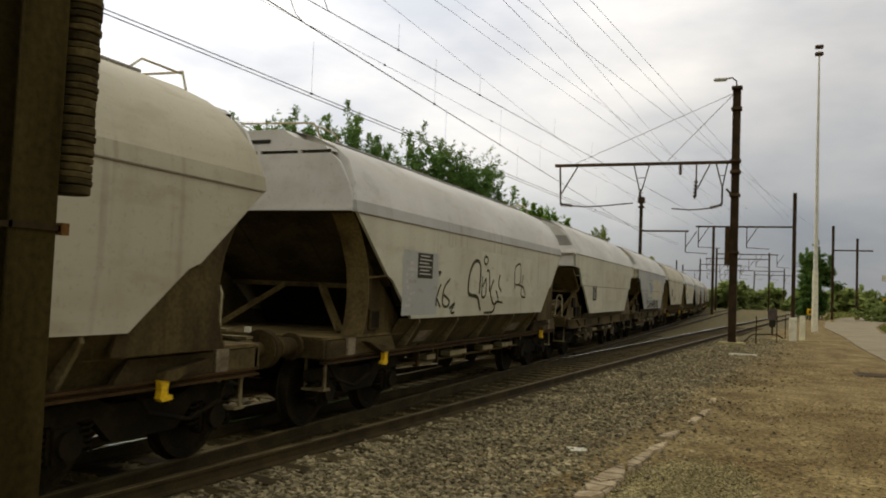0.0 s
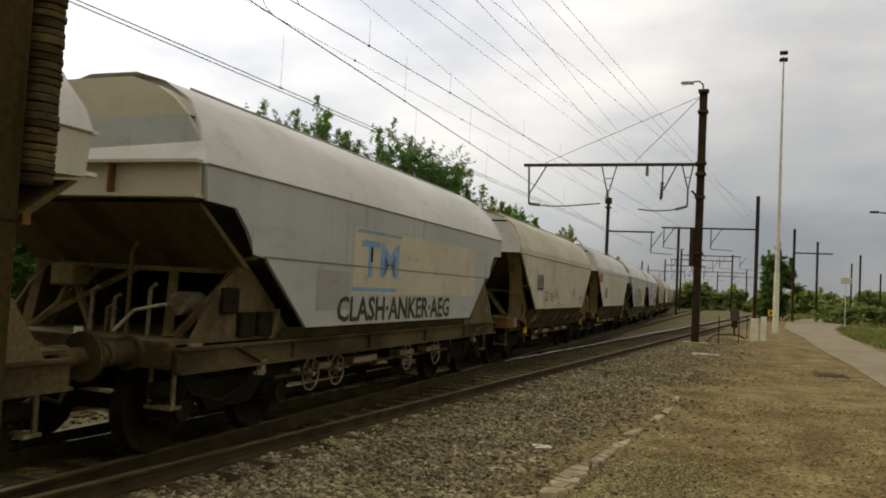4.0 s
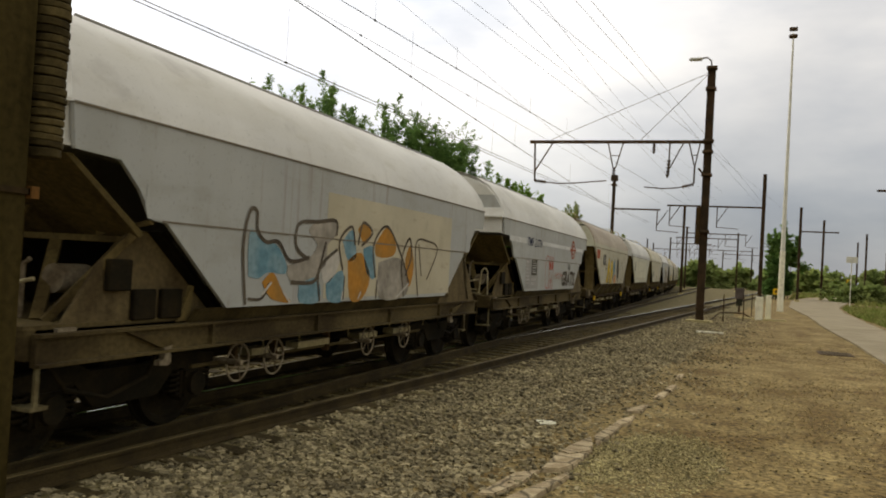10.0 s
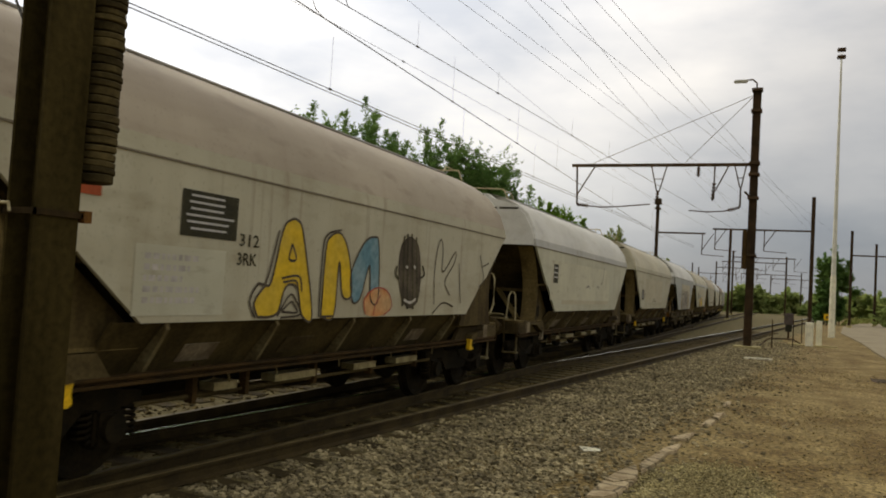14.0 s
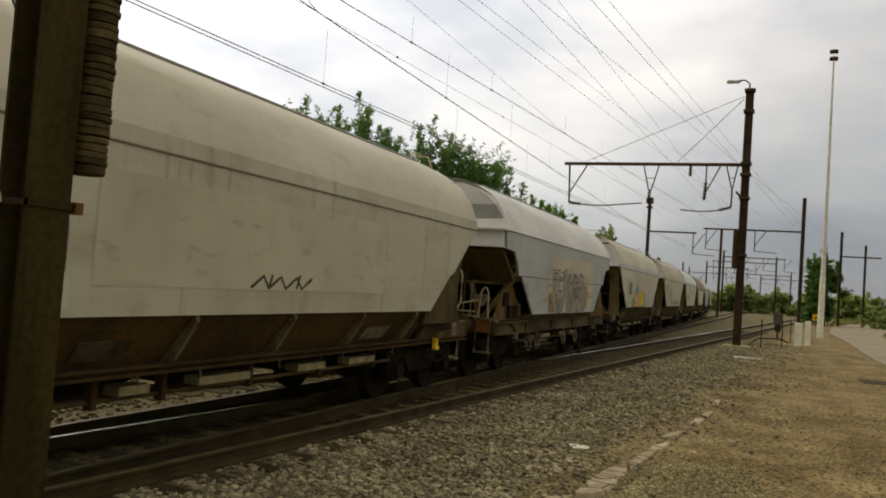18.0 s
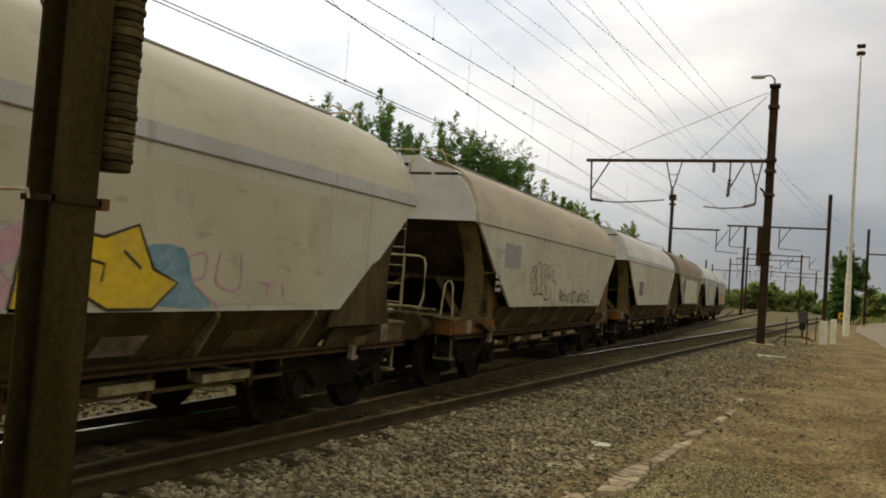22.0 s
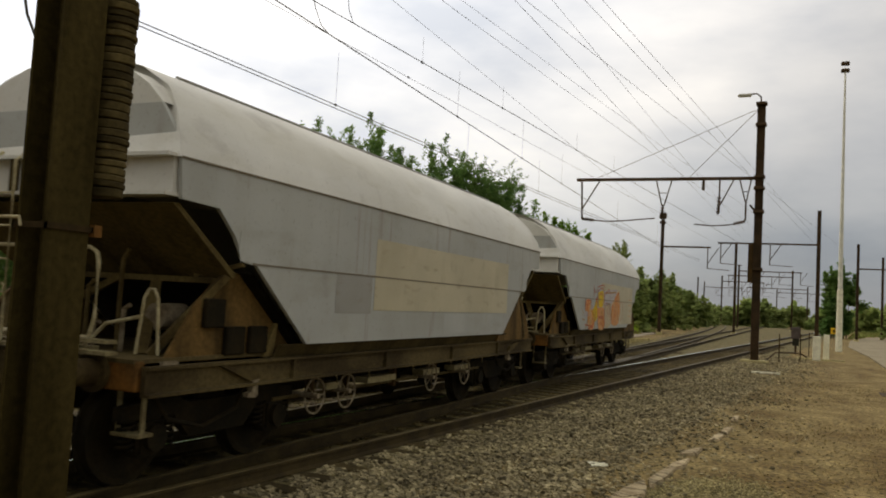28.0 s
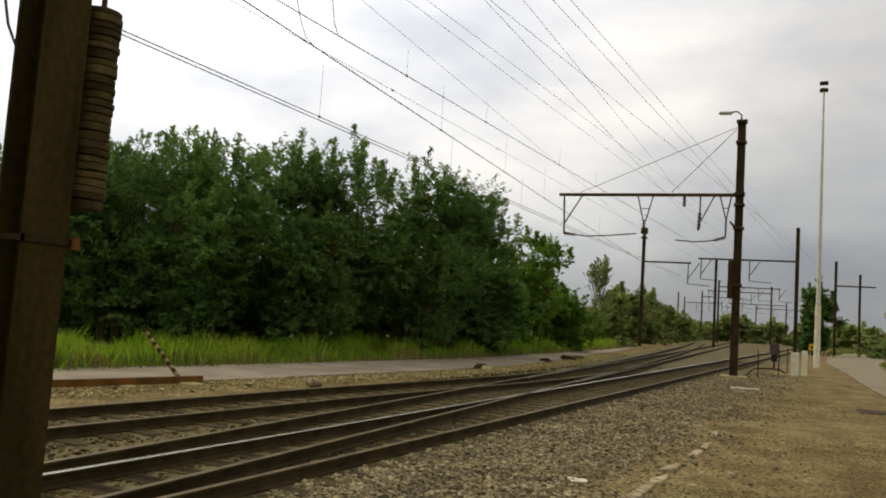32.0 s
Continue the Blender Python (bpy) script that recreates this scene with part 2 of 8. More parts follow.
for k in ("leaf", "leaf2", "leaf_far", "grass"):
    leafy(M[k])

# brown sheet inside the wagon ends, darkened to carry the recess shade
M["dark_in"] = material("shade_dark_slope", (0.050, 0.038, 0.024), (0.024, 0.018, 0.011), 0.9, scale=1.6, fine=20, bump=0.1, streak=(1, 2, 0.5))
M["slope"] = material("brown_dusty_slope", (0.093, 0.071, 0.044), (0.053, 0.039, 0.025), 0.9, scale=1.3, fine=22, bump=0.1, streak=(2, 1, 0.5))
M["web"] = material("dirty_brown_web", (0.078, 0.059, 0.038), (0.037, 0.026, 0.017), 0.85, scale=1.8, fine=25, bump=0.15, streak=(1, 2, 0.6))
M["rustweb"] = material("rust_stained_web", (0.128, 0.080, 0.044), (0.056, 0.036, 0.020), 0.85, scale=1.6, fine=25, bump=0.15, streak=(1, 2, 0.5))
M["tread"] = material("worn_step_plate", (0.22, 0.195, 0.18), (0.10, 0.078, 0.06), 0.75, scale=3, fine=30, bump=0.15)
M["dusty_web"] = material("pale_dusty_plate", (0.115, 0.090, 0.073), (0.060, 0.044, 0.034), 0.85, scale=1.6, fine=25, bump=0.15, streak=(1, 1.5, 0.7))
M["dustypale"] = material("dusty_hand_wheel", (0.22, 0.19, 0.22), (0.12, 0.095, 0.10), 0.8, scale=5, fine=30, bump=0.1)
M["post"] = material("dusty_tan_steel", (0.135, 0.104, 0.068), (0.062, 0.045, 0.028), 0.8, scale=1.8, fine=25, bump=0.15, streak=(1, 2, 0.5))
M["lower"] = material("dusty_lower_hopper", (0.0430, 0.0327, 0.0198), (0.0774, 0.0593, 0.0378), 0.85, scale=1.5, fine=25, bump=0.15, streak=(1, 1.5, 1))
M["rustlower"] = material("rusty_lower_hopper", (0.083, 0.051, 0.025), (0.048, 0.033, 0.020), 0.85, scale=1.2, fine=25, bump=0.15, streak=(1, 1.2, 0.7))
M["sill"] = material("dusty_sill", (0.0918, 0.0711, 0.0504), (0.0396, 0.0288, 0.0198), 0.85, scale=1.2, fine=25, bump=0.15, streak=(1, 0.6, 1.5))
M["rustbeam"] = material("orange_rust_beam", (0.165, 0.075, 0.030), (0.090, 0.048, 0.024), 0.85, scale=2.2, fine=30, bump=0.25)
M["tube"] = material("worn_handrail", (0.42, 0.39, 0.42), (0.28, 0.24, 0.22), 0.6, scale=6, fine=40, bump=0.1)
M["plate_black"] = material("black_notice_board", (0.030, 0.030, 0.030), (0.045, 0.043, 0.040), 0.7, scale=4, fine=40, bump=0.05)
M["plate_line"] = material("white_notice_lines", (0.44, 0.45, 0.74), None, 0.8, bump=0)
M["red"] = material("red_paint", (0.345, 0.078, 0.052), (0.285, 0.075, 0.055), 0.7, scale=4, fine=40, bump=0.05, fleck=0.12)
M["spray_black"] = material("black_spray", (0.045, 0.042, 0.038), (0.09, 0.085, 0.075), 0.8, scale=3, fine=30, bump=0, mix=(0.5, 0.7))
WARM = 0.88  # paint, spray and concrete carry less of it
M["spray_blue"] = material("blue_spray", (0.13, 0.27, 0.45), (0.20, 0.32, 0.45), 0.8, scale=3, fine=12, bump=0, fleck=0.15)
M["spray_navy"] = material("navy_spray", (0.035, 0.045, 0.085), (0.06, 0.07, 0.11), 0.8, scale=3, fine=30, bump=0)
M["spray_red"] = material("red_spray", (0.40, 0.075, 0.055), (0.34, 0.12, 0.09), 0.8, scale=3, fine=30, bump=0)
M["spray_yellow"] = material("yellow_spray", (0.62, 0.43, 0.035), (0.52, 0.38, 0.06), 0.8, scale=3, fine=12, bump=0, fleck=0.15)
M["spray_gold"] = material("ochre_spray", (0.40, 0.19, 0.035), (0.30, 0.165, 0.045), 0.8, scale=3, fine=12, bump=0, fleck=0.15)
M["spray_teal"] = material("pale_blue_spray", (0.105, 0.225, 0.29), (0.19, 0.30, 0.35), 0.8, scale=3, fine=12, bump=0, fleck=0.15)
M["spray_white"] = material("silver_spray", (0.47, 0.47, 0.44), (0.40, 0.39, 0.36), 0.8, scale=3, fine=12, bump=0, fleck=0.15)
M["spray_silver"] = material("dull_silver_spray", (0.30, 0.285, 0.25), (0.165, 0.155, 0.128), 0.7, scale=2.6, fine=9, bump=0, fleck=0.18, mix=(0.45, 0.68))
M["spray_ochre"] = material("dull_ochre_spray", (0.27, 0.20, 0.095), (0.33, 0.265, 0.17), 0.8, scale=5, fine=12, bump=0, fleck=0.15)
M["spray_skull"] = material("pale_silver_spray", (0.32, 0.30, 0.265), (0.25, 0.235, 0.205), 0.7, scale=4, fine=9, bump=0, fleck=0.12)
M["spray_grey"] = material("grey_spray", (0.22, 0.215, 0.20), (0.28, 0.27, 0.25), 0.8, scale=3, fine=30, bump=0)
M["spray_orange"] = material("orange_spray", (0.56, 0.25, 0.10), (0.50, 0.32, 0.17), 0.8, scale=3, fine=12, bump=0, fleck=0.15)
M["spray_pink"] = material("pink_spray", (0.48, 0.29, 0.34), (0.42, 0.30, 0.32), 0.8, scale=3, fine=12, bump=0, fleck=0.15)
M["spray_lilac"] = material("lilac_spray", (0.36, 0.345, 0.38), (0.41, 0.40, 0.40), 0.8, scale=3, fine=12, bump=0, fleck=0.15)
M["spray_brown"] = material("brown_black_spray", (0.060, 0.050, 0.038), (0.105, 0.09, 0.068), 0.8, scale=3, fine=30, bump=0)
M["patch_line"] = material("seam_shadow", (0.17, 0.152, 0.12), None, 0.9, bump=0)
M["cream_spray"] = material("cream_spray", (0.44, 0.39, 0.29), (0.38, 0.33, 0.25), 0.8, scale=3, fine=30, bump=0)
M["stencil"] = material("white_stencil", (0.47, 0.46, 0.46), (0.33, 0.32, 0.31), 0.8, scale=6, fine=12, bump=0)


# ---- mesh helpers ----
def box(bm, x0, x1, y0, y1, z0, z1, m=None):
    v = [bm.verts.new((x, y, z)) for x in (x0, x1) for y in (y0, y1) for z in (z0, z1)]
    if m is not None:
        for a in v:
            a.co = m @ a.co
    for q in ((0, 1, 3, 2), (4, 6, 7, 5), (0, 4, 5, 1), (2, 3, 7, 6), (0, 2, 6, 4), (1, 5, 7, 3)):
        bm.faces.new([v[i] for i in q])
    return v


def tube(bm, pts, r, seg=8, r1=None, close=False):
    """A round bar along points."""
    pts = [Vector(p) for p in pts]
    rings = []
    n = len(pts)
    for i, p in enumerate(pts):
        d = (pts[min(i + 1, n - 1)] - pts[max(i - 1, 0)]).normalized()
        a = d.cross(Vector((0, 0, 1)))
        if a.length < 1e-3:
            a = d.cross(Vector((0, 1, 0)))
        a.normalize()
        b = d.cross(a)
        rr = r if r1 is None else r + (r1 - r) * i / max(n - 1, 1)
        rings.append([bm.verts.new(p + (a * math.cos(k * math.tau / seg) + b * math.sin(k * math.tau / seg)) * rr) for k in range(seg)])
    for i in range(n - 1):
        for k in range(seg):
            bm.faces.new((rings[i][k], rings[i][(k + 1) % seg], rings[i + 1][(k + 1) % seg], rings[i + 1][k]))
    bm.faces.new(rings[0][::-1])
    bm.faces.new(rings[-1])


def prism(bm, poly, axis, a, b):
    """A closed outline (pairs) pushed along an axis from a to b."""
    def at(p, c):
        return {"x": (c, p[0], p[1]), "y": (p[0], c, p[1]), "z": (p[0], p[1], c)}[axis]
    lo = [bm.verts.new(at(p, a)) for p in poly]
    hi = [bm.verts.new(at(p, b)) for p in poly]
    n = len(poly)
    bm.faces.new(lo[::-1])
    bm.faces.new(hi)
    for i in range(n):
        bm.faces.new((lo[i], lo[(i + 1) % n], hi[(i + 1) % n], hi[i]))


def bar(bm, p, q, w, d, up=(0, 0, 1)):
    """A square bar from p to q, w across and d deep."""
    p, q = Vector(p), Vector(q)
    y = (q - p).normalized()
    x = y.cross(Vector(up))
    if x.length < 1e-4:
        x = y.cross(Vector((1, 0, 0)))
    x.normalize()
    z = x.cross(y)
    m = Matrix((x, y, z)).transposed().to_4x4()
    m.translation = p
    box(bm, -w / 2, w / 2, 0, (q - p).length, -d / 2, d / 2, m)


def mesh_of(name, bm, mat, smooth=False):
    bmesh.ops.recalc_face_normals(bm, faces=bm.faces)
    me = bpy.data.meshes.new(name)
    bm.to_mesh(me)
    bm.free()
    if mat is not None:
        me.materials.append(mat)
    if smooth:
        me.shade_smooth()
        me.set_sharp_from_angle(angle=radians(35))
    return me


def part(name, bm, mat, parent=None, label="", at=None, smooth=False):
    """One mesh object, under a thing or a part."""
    ob = new(name, bm if isinstance(bm, bpy.types.Mesh) else mesh_of(name, bm, mat, smooth))
    if parent is not None:
        ob.parent = parent
    if at is not None:
        ob.matrix_basis = at
    if label:
        ob["label"] = label
    return ob


def thing(name, label, category, at=None, group="", kind=""):
    ob = new(name)
    ob.empty_display_size = 0.2
    if at is not None:
        ob.matrix_basis = at
    return tagged(ob, label, category, group, kind)


def bm_new():
    return bmesh.new()


# ---- the lines of track (rail head at height 0) ----
def x_train(y):
    return -6.19 - 0.00026 * max(0.0, y - 12) ** 2


def x_near(y):
    return -6.24 + 0.0805 * y


def x_far(y):
    """The far track, which runs into the train's track."""
    a, b = -10.4 + 0.13 * y, x_train(y)
    if y < 14:
        return a
    if y > 38:
        return b
    u = (y - 14) / 24
    u = u * u * (3 - 2 * u)
    return a * (1 - u) + b * u if a < b else b


def x_middle(y):
    return -6.2 + 0.0055 * (y - 12)


GAUGE = 1.505
GZ = -0.20  # ground beside the ballast


def sweep(bm, profile, xs, y0, y1, step):
    """An outline (x, z) pushed along a track's line."""
    n = max(1, round((y1 - y0) / step))
    rows = []
    for i in range(n + 1):
        y = y0 + (y1 - y0) * i / n
        rows.append([bm.verts.new((xs(y) + px, y, pz)) for px, pz in profile])
    k = len(profile)
    for i in range(n):
        for j in range(k):
            bm.faces.new((rows[i][j], rows[i][(j + 1) % k], rows[i + 1][(j + 1) % k], rows[i + 1][j]))
    bm.faces.new(rows[0][::-1])
    bm.faces.new(rows[-1])


RAIL = [(-0.07, -0.155), (0.07, -0.155), (0.07, -0.145), (0.012, -0.125), (0.010, -0.045), (0.036, -0.035), (0.036, -0.006), (-0.036, -0.006), (-0.036, -0.035), (-0.010, -0.045), (-0.012, -0.125), (-0.07, -0.145)]
HEAD = [(-0.036, -0.006), (0.036, -0.006), (0.030, 0.0), (-0.030, 0.0)]


def track(xs, y0, y1, polished, label, sleepers):
    t = thing("railway_track", label, "track", kind="structure")
    for side in (-1, 1):
        def line(y, side=side):
            return xs(y) + side * GAUGE / 2
        bm = bm_new()
        sweep(bm, RAIL, line, y0, y1, 2.5)
        r = part("rail", bm, M["rail"], t)
        bm = bm_new()
        sweep(bm, HEAD, line, y0, y1, 2.5)
        part("railhead", bm, M["shine"] if side in polished else M["railtop"], r, "bright running surface" if side in polished else "")
    y = sleepers[0]
    while y < sleepers[1]:
        a = math.atan2(xs(y + 1) - xs(y - 1), 2.0)
        ob = new("sleeper", SLEEPER)
        ob.parent = t
        ob.matrix_basis = pose(xs(y) + random.uniform(-0.03, 0.03), y, -0.150, 0, 0, math.degrees(-a) + random.uniform(-0.8, 0.8))
        y += 0.6
    return t


bm = bm_new()
box(bm, -1.28, 1.28, -0.125, 0.125, -0.14, 0.0)
bmesh.ops.bevel(bm, geom=bm.edges[:], offset=0.012, segments=1, affect="EDGES")
SLEEPER = mesh_of("sleeper", bm, M["sleeper"])

track(x_train, -12, 190, (), "weathered main track with tarred wooden sleepers", (2, 60))
track(x_near, -12, 190, (-1,), "rusty near track with one polished rail", (2, 60))
track(x_far, -12, 34, (), "rusty far track joining the main one", (2, 33))
track(x_middle, 24, 190, (), "rusty track branching off ahead", (40, 41))

# ---- ground ----
bm = bm_new()


def ground_z(x, y):
    z = GZ + 0.03 * noise.noise((x * 0.35, y * 0.35, 1.0)) + 0.012 * noise.noise((x * 1.7, y * 1.7, 4.0))
    return z


xs_ = [-3000, -800, -250, -120, -70, -45, -32] + [-26 + 0.5 * i for i in range(97)] + [26, 32, 45, 70, 120, 250, 800, 3000]
ys_ = [-3000, -600, -150, -60, -25, -12] + [-6 + 0.5 * i for i in range(93)] + [42 + 2 * i for i in range(40)] + [130, 170, 240, 400, 900, 3500]
grid = [[bm.verts.new((x, y, ground_z(x, y))) for x in xs_] for y in ys_]
for j in range(len(ys_) - 1):
    for i in range(len(xs_) - 1):
        bm.faces.new((grid[j][i], grid[j][i + 1], grid[j + 1][i + 1], grid[j + 1][i]))
ground = part("ground", bm, M["ground"], smooth=True)
tagged(ground, "bare brown trodden earth with thin gravel", "ground", kind="structure")


# ---- ballast bed ----
bm = bm_new()
rows = []
for i in range(131):
    y = -12 + 1.55 * i
    r = x_near(y) + 2.9 + 0.25 * noise.noise((y * 0.5, 0, 3))
    l = min(x_far(y), x_train(y)) - 1.7
    c = [(r, GZ - 0.03), (r - 1.15, -0.165), (x_near(y), -0.168), (min(x_train(y), x_near(y) - 0.05), -0.168), (l, -0.17), (l - 0.8, GZ - 0.03)]
    rows.append([bm.verts.new((px, y, pz)) for px, pz in c])
for a, b in zip(rows, rows[1:]):
    for j in range(5):
        bm.faces.new((a[j], a[j + 1], b[j + 1], b[j]))
bed = part("ballast_bed", bm, M["ballast"])
tagged(bed, "grey crushed stone ballast under the tracks", "ballast", kind="structure")


# ---- path beyond the tracks, road, verge ----
def strip(name, left, right, z, mat, label, category, thick=0.04):
    """A flat band between two edge lines given by their corner points."""
    def at(line, u):
        f = u * (len(line) - 1)
        i = min(int(f), len(line) - 2)
        a, b = Vector(line[i]), Vector(line[i + 1])
        return a + (b - a) * (f - i)
    n = 40
    bm = bm_new()
    top = []
    for i in range(n + 1):
        l, r = at(left, i / n), at(right, i / n)
        w = 0.12 * noise.noise((i * 0.7, 2.0, z * 50))
        top.append([bm.verts.new((*((l + (r - l) * k / 6) + Vector((w, 0))), z + 0.012 * noise.noise((i * 0.4, k * 0.8, 5)))) for k in range(7)])
    for a, b in zip(top, top[1:]):
        for k in range(6):
            bm.faces.new((a[k], a[k + 1], b[k + 1], b[k]))
    edge = [r[0] for r in top] + top[-1][1:] + [r[-1] for r in reversed(top[:-1])] + top[0][-2:0:-1]
    low = [bm.verts.new((v.co.x, v.co.y, v.co.z - thick - 0.08)) for v in edge]
    for i in range(len(edge)):
        j = (i + 1) % len(edge)
        bm.faces.new((edge[i], low[i], low[j], edge[j]))
    ob = part(name, bm, mat, smooth=True)
    return tagged(ob, label, category, kind="structure")


M["path"] = material("dusty_concrete_path", (0.30, 0.265, 0.215), (0.22, 0.195, 0.155), 0.95, scale=0.7, fine=25, bump=0.25, fleck=0.2)
strip("service_path", [(-19.5, 4), (-16.6, 14), (-15.0, 22), (-13.4, 33), (-12.6, 45), (-12.2, 60), (-12.4, 75)], [(-14.4, 4), (-13.6, 12), (-12.1, 17), (-10.6, 25), (-9.7, 32), (-9.9, 45), (-11.0, 75)], GZ + 0.055, M["path"], "dusty grey concrete service path beside the tracks", "path")
strip("road", [(3.7, -14), (3.9, 10), (3.9, 23), (4.0, 38), (4.3, 52), (4.4, 72), (6.0, 95), (9.5, 120), (16, 145), (30, 175)], [(6.6, -14), (6.6, 10), (6.6, 23), (6.7, 40), (7.0, 50), (7.8, 66), (8.6, 76), (12.2, 101), (18, 128), (34, 158)], GZ + 0.055, M["road"], "pale worn asphalt access road", "road")

# ---- broken concrete edging by the trodden strip ----
def crazed(m, scale, dark):
    """Dark hairline cracks through a surface."""
    nt, ln = m.node_tree, m.node_tree.links
    b = nt.nodes["Principled BSDF"]
    src = b.inputs["Base Color"].links[0].from_socket
    co = nt.nodes.new("ShaderNodeTexCoord")
    wob = nt.nodes.new("ShaderNodeTexNoise")
    wob.inputs["Scale"].default_value = scale * 2
    add = nt.nodes.new("ShaderNodeVectorMath")
    add.operation = "MULTIPLY_ADD"
    add.inputs[1].default_value = (0.1, 0.1, 0.1)
    vo = nt.nodes.new("ShaderNodeTexVoronoi")
    vo.feature = "DISTANCE_TO_EDGE"
    vo.inputs["Scale"].default_value = scale
    r = nt.nodes.new("ShaderNodeMapRange")
    r.inputs["From Min"].default_value, r.inputs["From Max"].default_value = 0.01, 0.07
    r.inputs["To Min"].default_value, r.inputs["To Max"].default_value = dark, 1.0
    mx = nt.nodes.new("ShaderNodeMix")
    mx.data_type, mx.blend_type = "RGBA", "MULTIPLY"
    mx.inputs["Factor"].default_value = 1
    ln.new(co.outputs["Object"], wob.inputs["Vector"])
    ln.new(wob.outputs["Color"], add.inputs[0])
    ln.new(co.outputs["Object"], add.inputs[2])
    ln.new(add.outputs[0], vo.inputs["Vector"])
    ln.new(vo.outputs["Distance"], r.inputs["Value"])
    ln.new(src, mx.inputs["A"])
    ln.new(r.outputs["Result"], mx.inputs["B"])
    ln.new(mx.outputs["Result"], b.inputs["Base Color"])
    return m


M["edging"] = crazed(material("weathered_edging", (0.43, 0.365, 0.245), (0.27, 0.215, 0.135), 0.95, scale=6, fine=60, bump=0.6, vary=0.15), 3.0, 0.3)


def slab(poly, z=GZ + 0.05):
    bm = bm_new()
    prism(bm, poly, "z", z - 0.11, z)
    bmesh.ops.bevel(bm, geom=[e for e in bm.edges if all(v.co.z > z - 0.01 for v in e.verts)], offset=0.012, segments=2, affect="EDGES")
    ob = part("concrete_slab", bm, M["edging"])
    return tagged(ob, "cracked weathered concrete edging slab in the dirt", "slab", group="broken edging")


slab([(-2.10, 4.9), (-1.68, 5.0), (-1.51, 6.91), (-1.39, 7.64), (-1.43, 7.76), (-1.70, 6.76)])
slab([(-2.02, 6.65), (-1.91, 7.52), (-1.70, 7.77), (-1.76, 7.19), (-1.87, 6.70)], GZ + 0.03)
slab([(-1.70, 7.76), (-1.69, 8.55), (-1.58, 8.44), (-1.39, 8.73), (-1.43, 8.07), (-1.52, 7.81)])
slab([(-1.68, 8.60), (-1.64, 8.95), (-1.52, 9.60), (-1.42, 9.15), (-1.38, 8.80), (-1.57, 8.50)])
slab([(-1.39, 9.20), (-1.49, 9.68), (-1.42, 10.3), (-1.28, 10.6), (-1.30, 9.95)])
slab([(-1.41, 10.36), (-1.36, 10.85), (-1.20, 11.42), (-1.20, 10.76), (-1.27, 10.62)])
slab([(-1.39, 11.8), (-1.13, 12.5), (-1.15, 11.82), (-1.33, 11.59)])
slab([(-1.14, 13.2), (-1.06, 14.1), (-0.94, 14.0), (-0.98, 13.4)])
slab([(-1.04, 14.3), (-1.0, 14.92), (-0.87, 15.03), (-0.92, 14.2)])
slab([(-0.98, 16.1), (-0.86, 16.2), (-0.87, 16.9), (-0.97, 16.7)])

# drain cover by the road
dc = thing("drain_cover", "dark cast-iron drain cover sunk in the dirt", "drain")
bm = bm_new()
box(bm, 2.42, 3.36, 25.2, 26.5, GZ - 0.08, GZ + 0.012)
bmesh.ops.bevel(bm, geom=bm.edges[:], offset=0.01, segments=1, affect="EDGES")
part("frame", bm, M["steel"], dc)
for i in range(7):
    bm = bm_new()
    box(bm, 2.52 + 0.115 * i, 2.59 + 0.115 * i, 25.3, 26.4, GZ + 0.012, GZ + 0.024)
    part("grate_bar", bm, M["rail"], dc)

bm = bm_new()
rows = [[bm.verts.new((-0.11 + 0.055 * i + 0.01 * math.sin(i * 3 + j), -0.13 + 0.06 * j, 0.012 + 0.035 * abs(noise.noise((i * 0.9, j * 0.8, 3))))) for i in range(5)] for j in range(5)]
for a, b in zip(rows, rows[1:]):
    for i in range(4):
        bm.faces.new((a[i], a[i + 1], b[i + 1], b[i]))
bmesh.ops.solidify(bm, geom=bm.faces[:], thickness=0.004)
tagged(part("paper_scrap", bm, M["paper"], at=pose(-2.19, 10.14, GZ + 0.02, 0, 0, 25)), "crumpled white paper scrap lying on gravel", "litter")
bm = bm_new()
prism(bm, [(-0.5, -0.12), (0.45, -0.1), (0.5, 0.1), (-0.42, 0.14)], "z", 0, 0.05)
tagged(part("concrete_fragment", bm, M["white"], at=pose(-0.75, 30.6, GZ + 0.02, 0, 0, 10)), "pale flat concrete fragment near the mast foot", "rubble")


# ---- masts of the overhead line ----
def mast_body(t, x, y, z1, w=0.3, z0=GZ - 0.05, mat=None, d=None):
    """An H-section column."""
    mat = mat or M["steel"]
    d = d or w
    f = 0.022
    bm = bm_new()
    prism(bm, [(x - w / 2, y - d / 2), (x - w / 2 + f, y - d / 2), (x - w / 2 + f, y - 0.01), (x + w / 2 - f, y - 0.01), (x + w / 2 - f, y - d / 2), (x + w / 2, y - d / 2), (x + w / 2, y + d / 2), (x + w / 2 - f, y + d / 2), (x + w / 2 - f, y + 0.01), (x - w / 2 + f, y + 0.01), (x - w / 2 + f, y + d / 2), (x - w / 2, y + d / 2)], "z", z0, z1)
    return part("column", bm, mat, t)


def collar(t, x, y, z, r, h=0.1, mat=None):
    bm = bm_new()
    box(bm, x - r, x + r, y - r, y + r, z - h / 2, z + h / 2)
    bmesh.ops.bevel(bm, geom=bm.edges[:], offset=0.015, segments=1, affect="EDGES")
    part("clamp_collar", bm, mat or M["steel"], t)


def rod(t, name, pts, r, mat=None, label=""):
    bm = bm_new()
    tube(bm, pts, r, 7)
    return part(name, bm, mat or M["steel"], t, label)


